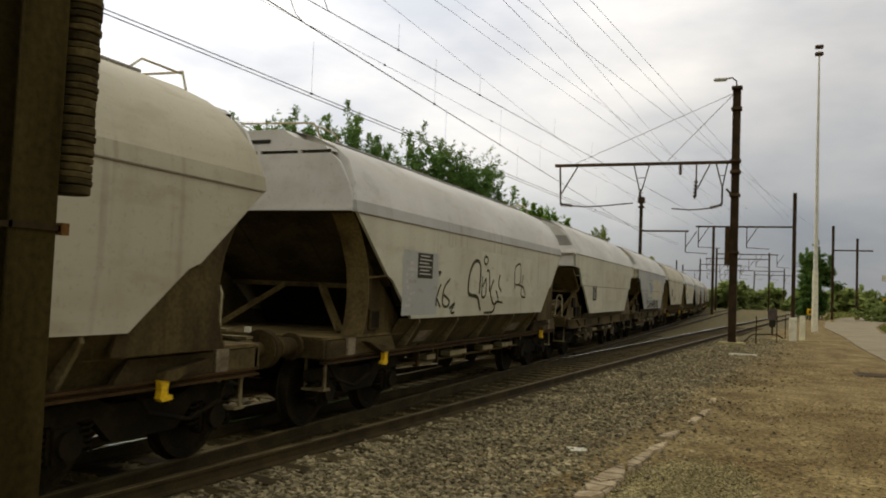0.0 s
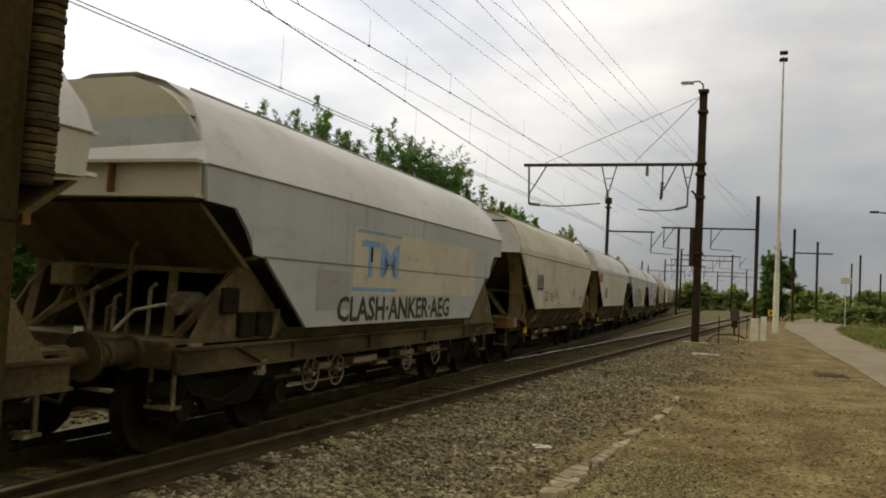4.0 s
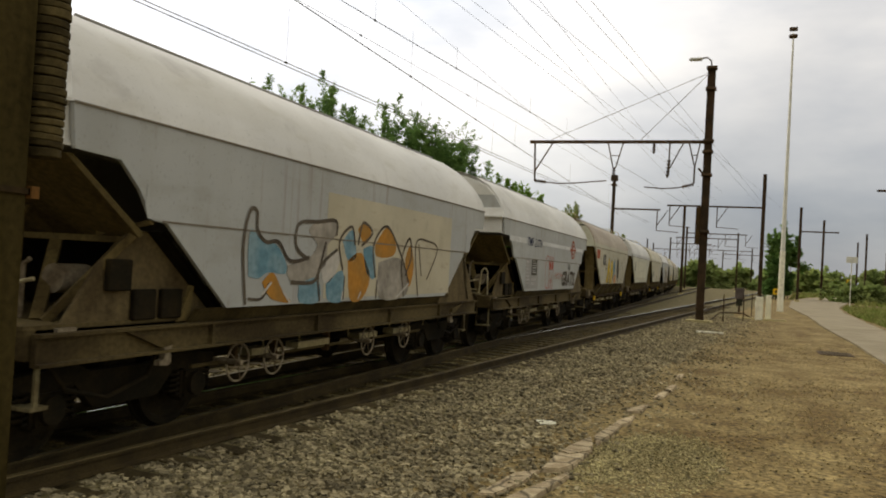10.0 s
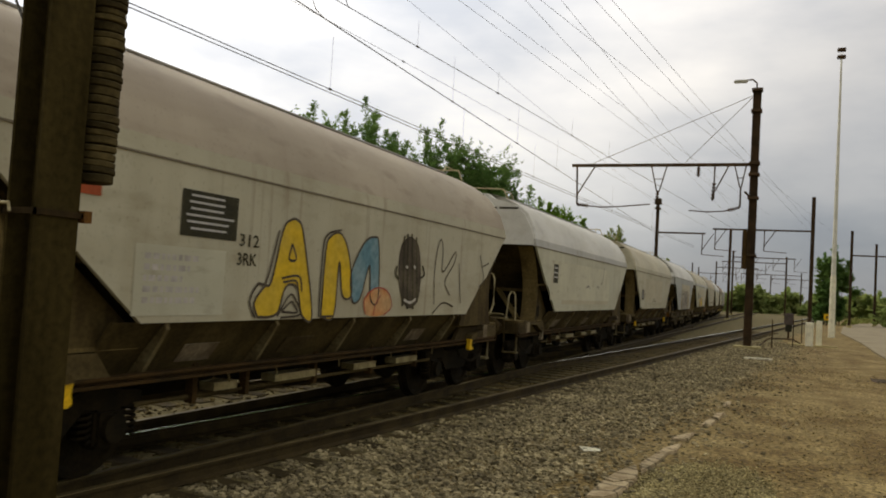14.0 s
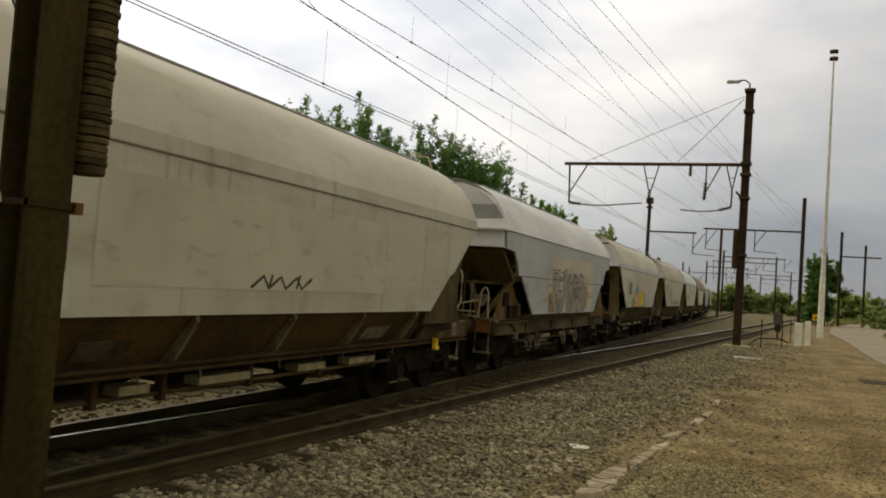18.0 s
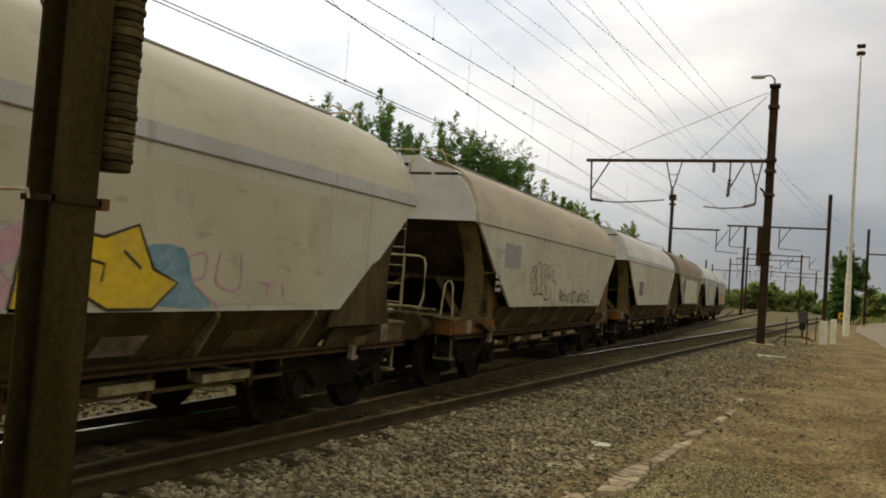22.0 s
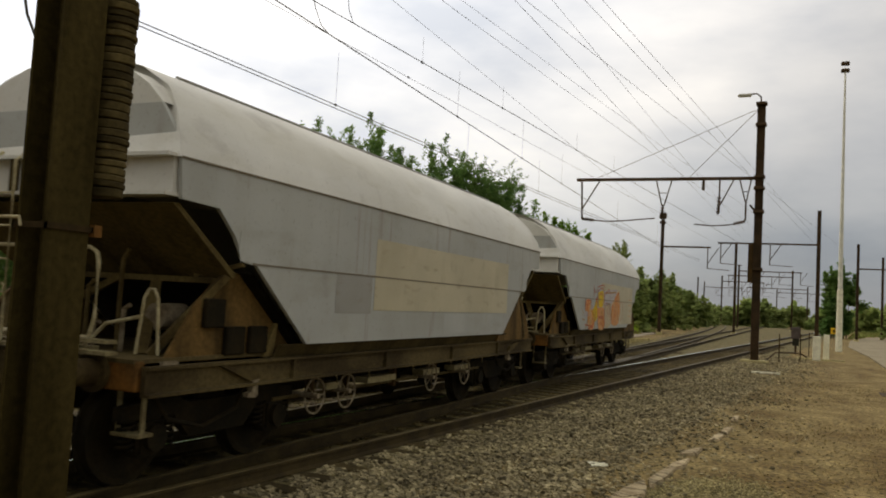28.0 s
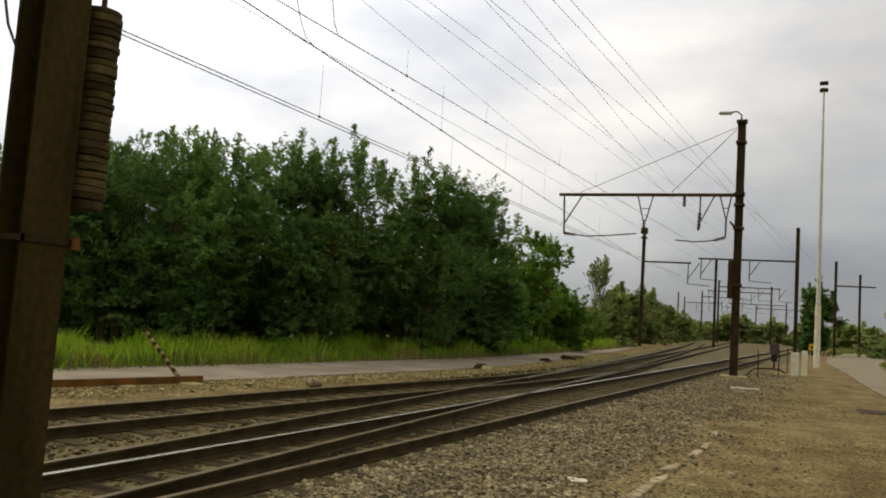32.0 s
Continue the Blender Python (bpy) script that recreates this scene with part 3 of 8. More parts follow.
def insulator(t, p, q):
    """A string of sheds between two points."""
    p, q = Vector(p), Vector(q)
    bm = bm_new()
    n = 5
    for i in range(n):
        a, b = p + (q - p) * (i / n), p + (q - p) * ((i + 0.6) / n)
        tube(bm, [a, b], 0.10, 8, 0.05)
    tube(bm, [p, q], 0.035, 6)
    part("insulator", bm, M["steel"], t)


Y = 37.4
m1 = thing("catenary_mast", "rusty brown steel catenary mast with a long arm and lamp", "mast")
mast_body(m1, -1.38, Y, 11.37, 0.34)
for z in (11.3, 10.35, 8.0, 7.5, 6.45, 3.9):
    collar(m1, -1.38, Y, z, 0.23, 0.12)
bm = bm_new()
prism(bm, [(-1.95, Y - 0.45), (-0.9, Y - 0.5), (-0.8, Y + 0.4), (-1.9, Y + 0.45)], "z", GZ - 0.1, GZ + 0.12)
part("footing", bm, M["concrete"], m1)
bm = bm_new()
box(bm, -1.75, -1.55, Y - 0.28, Y - 0.05, 3.3, 5.0)
bmesh.ops.bevel(bm, geom=bm.edges[:], offset=0.03, segments=2, affect="EDGES")
part("cable_box", bm, M["rust"], m1, "wrapped rusty cable box")
bm = bm_new()
box(bm, -9.62, -1.2, Y - 0.06, Y + 0.06, 7.88, 8.02)
part("arm", bm, M["steel"], m1)
rod(m1, "stay", [(-1.45, Y, 11.1), (-8.6, Y, 8.05)], 0.012)
rod(m1, "stay", [(-1.45, Y, 11.1), (-4.35, Y, 8.05)], 0.013)
rod(m1, "hanger", [(-9.38, Y, 7.95), (-9.3, Y, 6.05)], 0.045)
rod(m1, "brace", [(-8.5, Y, 7.9), (-9.33, Y, 6.5)], 0.035)
rod(m1, "registration_arm", [(-9.3, Y, 6.05), (-8.2, Y, 5.95), (-7.4, Y, 5.98), (-5.85, Y, 6.12)], 0.03)
insulator(m1, (-9.25, Y, 6.06), (-8.7, Y, 6.0))
for a, b in ((-5.85, -5.58), (-5.15, -5.45)):
    rod(m1, "hanger", [(a, Y, 7.9), (b, Y, 6.75)], 0.03)
rod(m1, "spreader", [(-5.7, Y, 7.3), (-5.32, Y, 7.3)], 0.02)
insulator(m1, (-5.52, Y, 6.75), (-5.55, Y, 6.1))
rod(m1, "hanger", [(-3.05, Y, 7.9), (-3.05, Y, 6.45)], 0.035)
rod(m1, "brace", [(-2.45, Y, 7.9), (-3.0, Y, 6.75)], 0.03)
insulator(m1, (-3.05, Y, 7.1), (-3.1, Y, 6.3))
insulator(m1, (-3.75, Y, 7.9), (-3.75, Y, 7.4))
for a, b in ((-2.2, -1.95), (-1.72, -1.9)):
    rod(m1, "hanger", [(a, Y, 7.9), (b, Y, 6.9)], 0.03)
rod(m1, "spreader", [(-2.1, Y, 7.35), (-1.8, Y, 7.35)], 0.02)
rod(m1, "hanger", [(-1.92, Y, 6.9), (-1.92, Y, 6.05)], 0.04)
rod(m1, "registration_arm", [(-1.92, Y, 6.02), (-2.6, Y, 5.85), (-3.3, Y, 5.8), (-4.1, Y, 5.86)], 0.028)
insulator(m1, (-1.95, Y, 6.02), (-2.45, Y, 5.88))
rod(m1, "side_bracket", [(-1.45, Y, 6.4), (-1.75, Y, 6.75)], 0.05)
rod(m1, "lamp_neck", [(-1.4, Y, 11.35), (-1.42, Y, 11.62), (-1.6, Y, 11.78), (-1.85, Y, 11.76)], 0.035)
bm = bm_new()
box(bm, -2.4, -1.8, Y - 0.14, Y + 0.14, 11.66, 11.78)
bmesh.ops.bevel(bm, geom=bm.edges[:], offset=0.045, segments=2, affect="EDGES")
part("lamp_head", bm, M["galv"], m1, "grey street lamp head", smooth=True)


def far_mast(x, y, z, arm=None, w=0.26, hang=True):
    t = thing("catenary_mast", "dark steel catenary mast farther down the line", "mast", group="far masts")
    mast_body(t, x, y, z, w)
    collar(t, x, y, GZ + 0.1, w * 0.9, 0.3, M["concrete"])
    if arm:
        x1, za = arm
        bm = bm_new()
        box(bm, min(x, x1), max(x, x1), y - 0.06, y + 0.06, za - 0.07, za + 0.07)
        part("arm", bm, M["steel"], t)
        if hang:
            n = max(1, round(abs(x1 - x) / 3.2))
            for i in range(n):
                xc = x1 + (x - x1) * (i + 0.06) / n
                rod(t, "hanger", [(xc, y, za), (xc, y, za - 1.8)], 0.045)
                rod(t, "brace", [(xc + 0.9, y, za), (xc, y, za - 1.4)], 0.035)
                rod(t, "registration_arm", [(xc, y, za - 1.8), (xc + 1.8, y, za - 1.9)], 0.03)
    return t


ml = far_mast(-10.36, 70.8, 10.5, (-6.3, 7.5))
collar(ml, -10.36, 70.8, 10.2, 0.28, 0.5)
collar(ml, -10.36, 70.8, 9.6, 0.25, 0.15)
far_mast(2.08, 72.9, 11.0, (-5.9, 8.1), 0.3)
far_mast(-5.42, 90, 9.5)
far_mast(-7.14, 127, 9.5, (1.5, 8.6))
far_mast(-12.2, 163, 9.5, (-4.5, 8.4))
far_mast(0.3, 138, 9.5, (-9.5, 8.4))
far_mast(6.42, 93, 10, (10.2, 7.4), hang=False)
far_mast(10.4, 111, 10)
far_mast(-17.7, 173, 9.5)
far_mast(-18.5, 195, 9.5, (-10, 8.2))
far_mast(18.9, 137, 10)
far_mast(21.2, 164, 10)
far_mast(24.9, 157, 8)
far_mast(3.5, 190, 9, (-9, 8.3))
far_mast(-3.0, 215, 9, (8, 8.2))

# ---- the mast close by, with its tension weights ----
m0 = thing("tension_mast", "olive painted steel mast close beside the viewer", "mast")
bm = bm_new()
x0, x1, y0, y1 = -2.864, -2.70, 2.20, 2.41
fl = 0.014
prism(bm, [(x0, y0), (x0 + fl, y0), (x0 + fl, 2.30), (x1 - fl, 2.30), (x1 - fl, y0), (x1, y0), (x1, y1), (x1 - fl, y1), (x1 - fl, 2.312), (x0 + fl, 2.312), (x0 + fl, y1), (x0, y1)], "z", GZ - 0.05, 9.2)
part("column", bm, M["mastgreen"], m0)
bm = bm_new()
for a, b, c, d in ((x0 - 0.012, x1 + 0.012, y0 - 0.012, y0 - 0.002), (x0 - 0.012, x1 + 0.012, y1 + 0.002, y1 + 0.012), (x1 + 0.002, x1 + 0.012, y0 - 0.012, y1 + 0.012), (x0 - 0.012, x0 - 0.002, y0 - 0.012, y1 + 0.012)):
    box(bm, a, b, c, d, 1.995, 2.02)
part("clamp_band", bm, M["rust"], m0, "thin rusty clamp band")
bm = bm_new()
box(bm, x1 - 0.02, x1 + 0.02, y1 + 0.012, y1 + 0.05, 1.98, 2.03)
part("clamp_bolt", bm, M["rustbeam"], m0)
rod(m0, "cable_clip", [(x0 - 0.25, y0 - 0.03, 2.035), (x0 + 0.05, y0 - 0.03, 2.035), (x0 + 0.06, y0 - 0.03, 2.0)], 0.007, M["tube"])
rod(m0, "top_bracket", [(-2.72, 2.31, 4.6), (-2.764, 2.55, 4.62)], 0.03)
rod(m0, "cable", [(-3.1, 2.25, 3.3), (-2.98, 2.25, 2.9), (-2.87, 2.25, 2.72)], 0.006, M["wire"])

ws_ = thing("tension_weights", "hanging stack of rough cast weight discs", "weights")
rod(ws_, "hanger_rod", [(-2.764, 2.536, 2.16), (-2.764, 2.536, 4.63)], 0.012)
z = 2.16
i = 0
while z < 3.02:
    hgt = random.choice((0.030, 0.036, 0.042))
    r = 0.080 + random.uniform(-0.004, 0.004)
    bm = bm_new()
    tube(bm, [(0, 0, 0), (0, 0, 0.004), (0, 0, hgt - 0.008), (0, 0, hgt - 0.003)], r, 18)
    for v in bm.verts:
        if v.co.z < 0.002 or v.co.z > hgt - 0.004:
            v.co.x *= 0.93
            v.co.y *= 0.93
    part("weight_disc", bm, M["weight"], ws_, at=pose(-2.764 + random.uniform(-0.004, 0.004), 2.536 + random.uniform(-0.004, 0.004), z, random.uniform(-2.5, 2.5), random.uniform(-2.5, 2.5), i * 50), smooth=True)
    z += hgt
    i += 1


# ---- overhead wires ----
def wire(a, b, r, y0=-16.0, y1=74.0, sag=0.0):
    """A wire through two points, from y0 to y1."""
    a, b = Vector(a), Vector(b)
    d = (b - a) / (b.y - a.y)
    pts = [a + d * (y0 - a.y), a + d * (y1 - a.y)]
    t = thing("overhead_wire", "thin dark overhead line wire along the tracks", "wire", group="overhead wires")
    bm = bm_new()
    tube(bm, pts, r, 5)
    part("strand", bm, M["wire"], t)
    return t, a, d


WIRES = [
    ((-10.59, 10.33, 6.37), (-9.26, 37.4, 6.47), 0.011), ((-10.51, 10.27, 6.26), (-9.25, 37.4, 6.36), 0.011),
    ((-8.60, 10.90, 7.00), (-9.29, 37.4, 7.10), 0.013), ((-9.29, 12.82, 7.84), (-7.15, 37.4, 7.94), 0.011),
    ((-10.49, 16.26, 8.11), (-9.07, 37.4, 8.21), 0.0060), ((-9.16, 15.96, 9.09), (-9.41, 37.4, 9.19), 0.0052),
    ((-7.45, 14.93, 8.52), (-5.34, 37.4, 8.62), 0.0052), ((-7.36, 19.36, 9.16), (-5.36, 37.4, 9.26), 0.0052),
    ((-5.45, 14.43, 8.11), (-4.80, 37.4, 8.21), 0.0052), ((-5.24, 14.17, 7.99), (-1.83, 37.4, 8.09), 0.0052),
    ((-5.40, 16.76, 9.05), (-4.84, 37.4, 9.15), 0.0052), ((-4.08, 14.58, 8.04), (-1.83, 37.4, 8.14), 0.0052),
    ((-3.87, 15.15, 8.25), (-1.60, 37.4, 8.35), 0.0052),
]
made = [wire(a, b, r) for a, b, r in WIRES]
for i, j, ys in ((0, 3, (9, 16.3, 24, 31, 44, 55)), (2, 5, (20.5, 27, 33)), (3, 6, (18, 23, 30, 35)), (4, 0, (20, 28, 45))):
    t, a, d = made[i]
    _, b, e = made[j]
    for y in ys:
        p, q = a + d * (y - a.y), b + e * (y - b.y)
        if q.z > p.z:
            q = Vector((p.x, p.y, min(q.z, p.z + 1.3)))
            rod(t, "dropper", [p, q], 0.0035, M["wire"])
        bm = bm_new()
        box(bm, p.x - 0.018, p.x + 0.018, p.y - 0.05, p.y + 0.05, p.z - 0.022, p.z + 0.022)
        part("wire_clamp", bm, M["wire"], t)
rod(made[2][0], "feeder_loop", [(-8.66, 13.31, 7.01), (-8.87, 13.31, 7.21), (-9.04, 13.31, 7.60), (-9.16, 13.31, 8.02), (-9.28, 13.31, 8.88)], 0.009, M["wire"])
rod(made[3][0], "feeder_loop", [(-9.08, 15.23, 7.85), (-9.29, 15.23, 7.98), (-9.42, 15.23, 8.28), (-9.51, 15.23, 8.83), (-9.56, 15.23, 9.78)], 0.009, M["wire"])

# ---- tall floodlight pole, cabinets, signs by the road ----
fp = thing("floodlight_pole", "tall slim white floodlight pole by the road", "light pole")
bm = bm_new()
tube(bm, [(3.07, 59.6, GZ - 0.05), (3.07, 59.6, 4.0)], 0.21, 14, 0.18)
part("pole_base", bm, M["white"], fp, smooth=True)
bm = bm_new()
tube(bm, [(3.07, 59.6, 4.0), (3.07, 59.6, 19.2)], 0.15, 12, 0.055)
part("pole", bm, M["galv"], fp, smooth=True)
for z in (18.9, 19.4):
    bm = bm_new()
    box(bm, 2.8, 3.34, 59.45, 59.85, z, z + 0.22)
    bmesh.ops.bevel(bm, geom=bm.edges[:], offset=0.05, segments=1, affect="EDGES")
    part("floodlight", bm, M["steel"], fp, "dark floodlight head")

M["cabinet"] = material("dull_cabinet_paint", (0.11, 0.092, 0.085), (0.07, 0.058, 0.052), 0.7, scale=3, fine=40, bump=0.1)
cab = thing("relay_cabinet", "grey trackside relay cabinet on a dark leg", "cabinet")
bm = bm_new()
box(bm, 0.10, 0.60, 49.6, 50.1, 0.70, 1.35)
bmesh.ops.bevel(bm, geom=bm.edges[:], offset=0.04, segments=2, affect="EDGES")
part("box", bm, M["cabinet"], cab)
bm = bm_new()
box(bm, 0.18, 0.52, 49.65, 50.05, 0.3, 0.70)
part("lower_box", bm, M["black"], cab)
rod(cab, "leg", [(0.35, 49.85, GZ - 0.05), (0.35, 49.85, 0.4)], 0.06)
for x, y, w, hh in ((1.10, 44.3, 0.36, 1.2), (1.62, 45.0, 0.26, 1.3)):
    bm = bm_new()
    box(bm, x, x + w, y - 0.15, y + 0.15, GZ - 0.05, GZ + hh)
    bmesh.ops.bevel(bm, geom=bm.edges[:], offset=0.02, segments=1, affect="EDGES")
    tagged(part("marker_post", bm, M["white"]), "white painted concrete post at the track edge", "post", group="white posts")
bm = bm_new()
box(bm, 0.3, 2.6, 44.5, 44.9, GZ - 0.04, GZ + 0.06)
tagged(part("cable_trough", bm, M["concrete"]), "pale concrete cable trough lid on the ground", "trough")
for x, y in ((-0.4, 39.2), (0.5, 41.5), (1.0, 47.5)):
    t = thing("point_marker", "short rusty signal rod beside the track", "post", group="short rods")
    rod(t, "rod", [(x, y, GZ - 0.05), (x, y, 1.1)], 0.025, M["rust"])
t = thing("point_lever", "bent rusty point rod by the rail", "lever")
rod(t, "rod", [(-1.0, 39.5, GZ), (-0.6, 41.5, 0.15), (0.2, 44, 0.1), (0.6, 46, 0.0), (0.9, 46.5, GZ)], 0.04, M["rust"])

lp = thing("street_lamp", "slim dark street lamp with a curved arm", "street lamp")
rod(lp, "column", [(9.6, 57.4, GZ - 0.05), (9.6, 57.4, 7.6)], 0.07, M["steel"])
rod(lp, "arm", [(9.6, 57.4, 7.6), (9.45, 57.4, 8.0), (8.9, 57.4, 8.05)], 0.045, M["steel"])
bm = bm_new()
box(bm, 8.35, 8.95, 57.28, 57.52, 8.0, 8.14)
bmesh.ops.bevel(bm, geom=bm.edges[:], offset=0.05, segments=2, affect="EDGES")
part("lamp_head", bm, M["steel"], lp, smooth=True)
sg = thing("road_sign", "small pale sign board on a thin post", "sign")
rod(sg, "post", [(10.9, 88, GZ - 0.05), (10.9, 88, 4.6)], 0.045, M["galv"])
bm = bm_new()
box(bm, 10.4, 11.4, 87.9, 87.94, 4.15, 4.75)
part("board", bm, M["galv"], sg)
for x, y, z, w in ((13.2, 108, 2.2, 0.6), (4.4, 95, 0.7, 0.6)):
    t = thing("warning_board", "yellow and black trackside warning board on a post", "sign", group="yellow boards")
    rod(t, "post", [(x, y, GZ - 0.05), (x, y, z)], 0.05, M["steel"])
    bm = bm_new()
    box(bm, x - w / 2, x + w / 2, y - 0.08, y - 0.04, z - 0.25, z + 0.4)
    part("board", bm, M["yellow"], t)
    bm = bm_new()
    box(bm, x - w / 6, x + w / 6, y - 0.09, y - 0.082, z - 0.1, z + 0.22)
    part("board_mark", bm, M["black"], t)
for k in range(7):
    t = thing("fence_post", "dark wooden fence post on the verge", "post", group="verge posts")
    bm = bm_new()
    xx, yy = 9.2 + 1.2 * k, 52 + 7 * k
    box(bm, xx - 0.07, xx + 0.07, yy - 0.07, yy + 0.07, GZ - 0.1, 0.85)
    part("post", bm, M["bark"], t)

# ---- scrap by the far track: old rail on blocks, leaning striped bar, rubble ----
sr = thing("scrap_rail", "rusty rail laid on concrete blocks by the path", "rail")
bm = bm_new()
bar(bm, (-13.5, 8.6, -0.03), (-11.87, 14.75, -0.03), 0.09, 0.15)
part("rail", bm, M["rustbeam"], sr)
for u in (0.25, 0.70, 0.96):
    bm = bm_new()
    x, y = -13.5 + 1.63 * u, 8.6 + 6.15 * u
    box(bm, x - 0.2, x + 0.2, y - 0.14, y + 0.14, GZ - 0.1, -0.10)
    bmesh.ops.bevel(bm, geom=bm.edges[:], offset=0.02, segments=1, affect="EDGES")
    part("block", bm, M["concrete"], sr)
st = thing("leaning_bar", "old leaning yellow and black striped bar in a concrete foot", "barrier")
M["dull_yellow"] = material("faded_yellow_paint", (0.34, 0.25, 0.11), (0.20, 0.14, 0.07), 0.8, scale=9, fine=40, bump=0.1)
a, b = Vector((-11.97, 14.35, GZ)), Vector((-13.25, 14.29, 1.0))
bm = bm_new()
tube(bm, [a, b], 0.045, 8)
part("bar", bm, M["rust"], st)
for k in range(8):
    u = 0.08 + 0.115 * k
    bm = bm_new()
    tube(bm, [a + (b - a) * u, a + (b - a) * (u + 0.055)], 0.049, 8)
    part("stripe", bm, M["dull_yellow"], st)
bm = bm_new()
prism(bm, [(-12.1, 14.12), (-11.66, 14.2), (-11.6, 14.5), (-12.05, 14.55)], "z", GZ - 0.1, GZ + 0.12)
bmesh.ops.bevel(bm, geom=bm.edges[:], offset=0.03, segments=1, affect="EDGES")
part("foot", bm, M["concrete"], st)
for x, y, s, mt in ((-11.2, 15.6, 0.13, "edging"), (-10.4, 17.2, 0.2, "edging"), (-9.9, 28.3, 0.35, "rust"), (-9.6, 28.0, 0.22, "concrete"), (-9.9, 37.5, 0.3, "under"), (-9.6, 41, 0.4, "rust"), (-9.5, 43, 0.3, "bark")):
    bm = bm_new()
    bmesh.ops.create_icosphere(bm, subdivisions=2, radius=s)
    for v in bm.verts:
        v.co *= 1 + 0.5 * noise.noise(v.co * 3 + Vector((x, y, 0)))
        v.co.z *= 0.55
    tagged(part("rubble_lump", bm, M[mt], at=pose(x, y, GZ + 0.06)), "rough lump of rubble or scrap by the track", "rubble", group="rubble")


# ---- hopper wagons (local: y along the track, x to the near side, z from the rail) ----
def paint(name, base, dirt, fade=None, amount=0.5, rain=1.0):
    """Weathered wagon paint: faded blotches, rain streaks that run down, grime along the foot, fine speckle."""
    m = bpy.data.materials.new(name)
    m.use_nodes = True
    nt, ln = m.node_tree, m.node_tree.links
    b = nt.nodes["Principled BSDF"]
    base, dirt = (base[0] * 1.24, base[1] * 1.24, base[2] * (1.16 if base[2] > 0.87 * base[0] else 0.99)), (dirt[0] * 1.15, dirt[1] * 1.15, dirt[2] * 0.92)
    b.inputs["Roughness"].default_value = 0.62
    b.inputs["Specular IOR Level"].default_value = 0.35
    co = nt.nodes.new("ShaderNodeTexCoord")

    def layer(scale, stretch, lo, hi, detail=5):
        mp = nt.nodes.new("ShaderNodeMapping")
        mp.inputs["Scale"].default_value = stretch
        n = nt.nodes.new("ShaderNodeTexNoise")
        n.inputs["Scale"].default_value, n.inputs["Detail"].default_value = scale, detail
        r = nt.nodes.new("ShaderNodeMapRange")
        r.inputs["From Min"].default_value, r.inputs["From Max"].default_value = lo, hi
        ln.new(co.outputs["Object"], mp.inputs["Vector"])
        ln.new(mp.outputs["Vector"], n.inputs["Vector"])
        ln.new(n.outputs["Fac"], r.inputs["Value"])
        return r.outputs["Result"]

    def blend(a, bcol, fac, strength):
        x = nt.nodes.new("ShaderNodeMix")
        x.data_type = "RGBA"
        s = nt.nodes.new("ShaderNodeMath")
        s.operation = "MULTIPLY"
        s.inputs[1].default_value = strength
        ln.new(fac, s.inputs[0])
        ln.new(s.outputs[0], x.inputs["Factor"])
        if isinstance(a, tuple):
            x.inputs["A"].default_value = (*a, 1)
        else:
            ln.new(a, x.inputs["A"])
        x.inputs["B"].default_value = (*bcol, 1)
        return x.outputs["Result"]

    fade = fade or tuple(min(1, c * 1.18) for c in base)
    c = blend(base, fade, layer(0.9, (1, 0.6, 1), 0.42, 0.62), 0.7)
    c = blend(c, dirt, layer(0.8, (1, 2.6, 0.25), 0.48, 0.76, 8), amount * 0.65 * rain)
    c = blend(c, dirt, layer(0.7, (1, 0.22, 2.4), 0.50, 0.70, 6), amount * 0.6)
    c = blend(c, dirt, layer(3.0, (1, 0.5, 1.6), 0.55, 0.75), amount * 0.75)
    c = blend(c, (0.17, 0.10, 0.05), layer(2.2, (1, 3.2, 0.22), 0.60, 0.76, 6), 0.45 * rain)
    c = blend(c, (0.13, 0.095, 0.06), layer(1.7, (1, 0.8, 0.9), 0.62, 0.80, 8), 0.5)
    c = blend(c, tuple(0.55 * d for d in dirt), layer(45, (1, 1, 0.5), 0.62, 0.74, 2), 0.35)
    ln.new(c, b.inputs["Base Color"])
    n = nt.nodes.new("ShaderNodeTexNoise")
    n.inputs["Scale"].default_value = 1.4
    ln.new(co.outputs["Object"], n.inputs["Vector"])
    bp = nt.nodes.new("ShaderNodeBump")
    bp.inputs["Strength"].default_value, bp.inputs["Distance"].default_value = 0.35, 0.02
    ln.new(n.outputs["Fac"], bp.inputs["Height"])
    ln.new(bp.outputs["Normal"], b.inputs["Normal"])
    return m


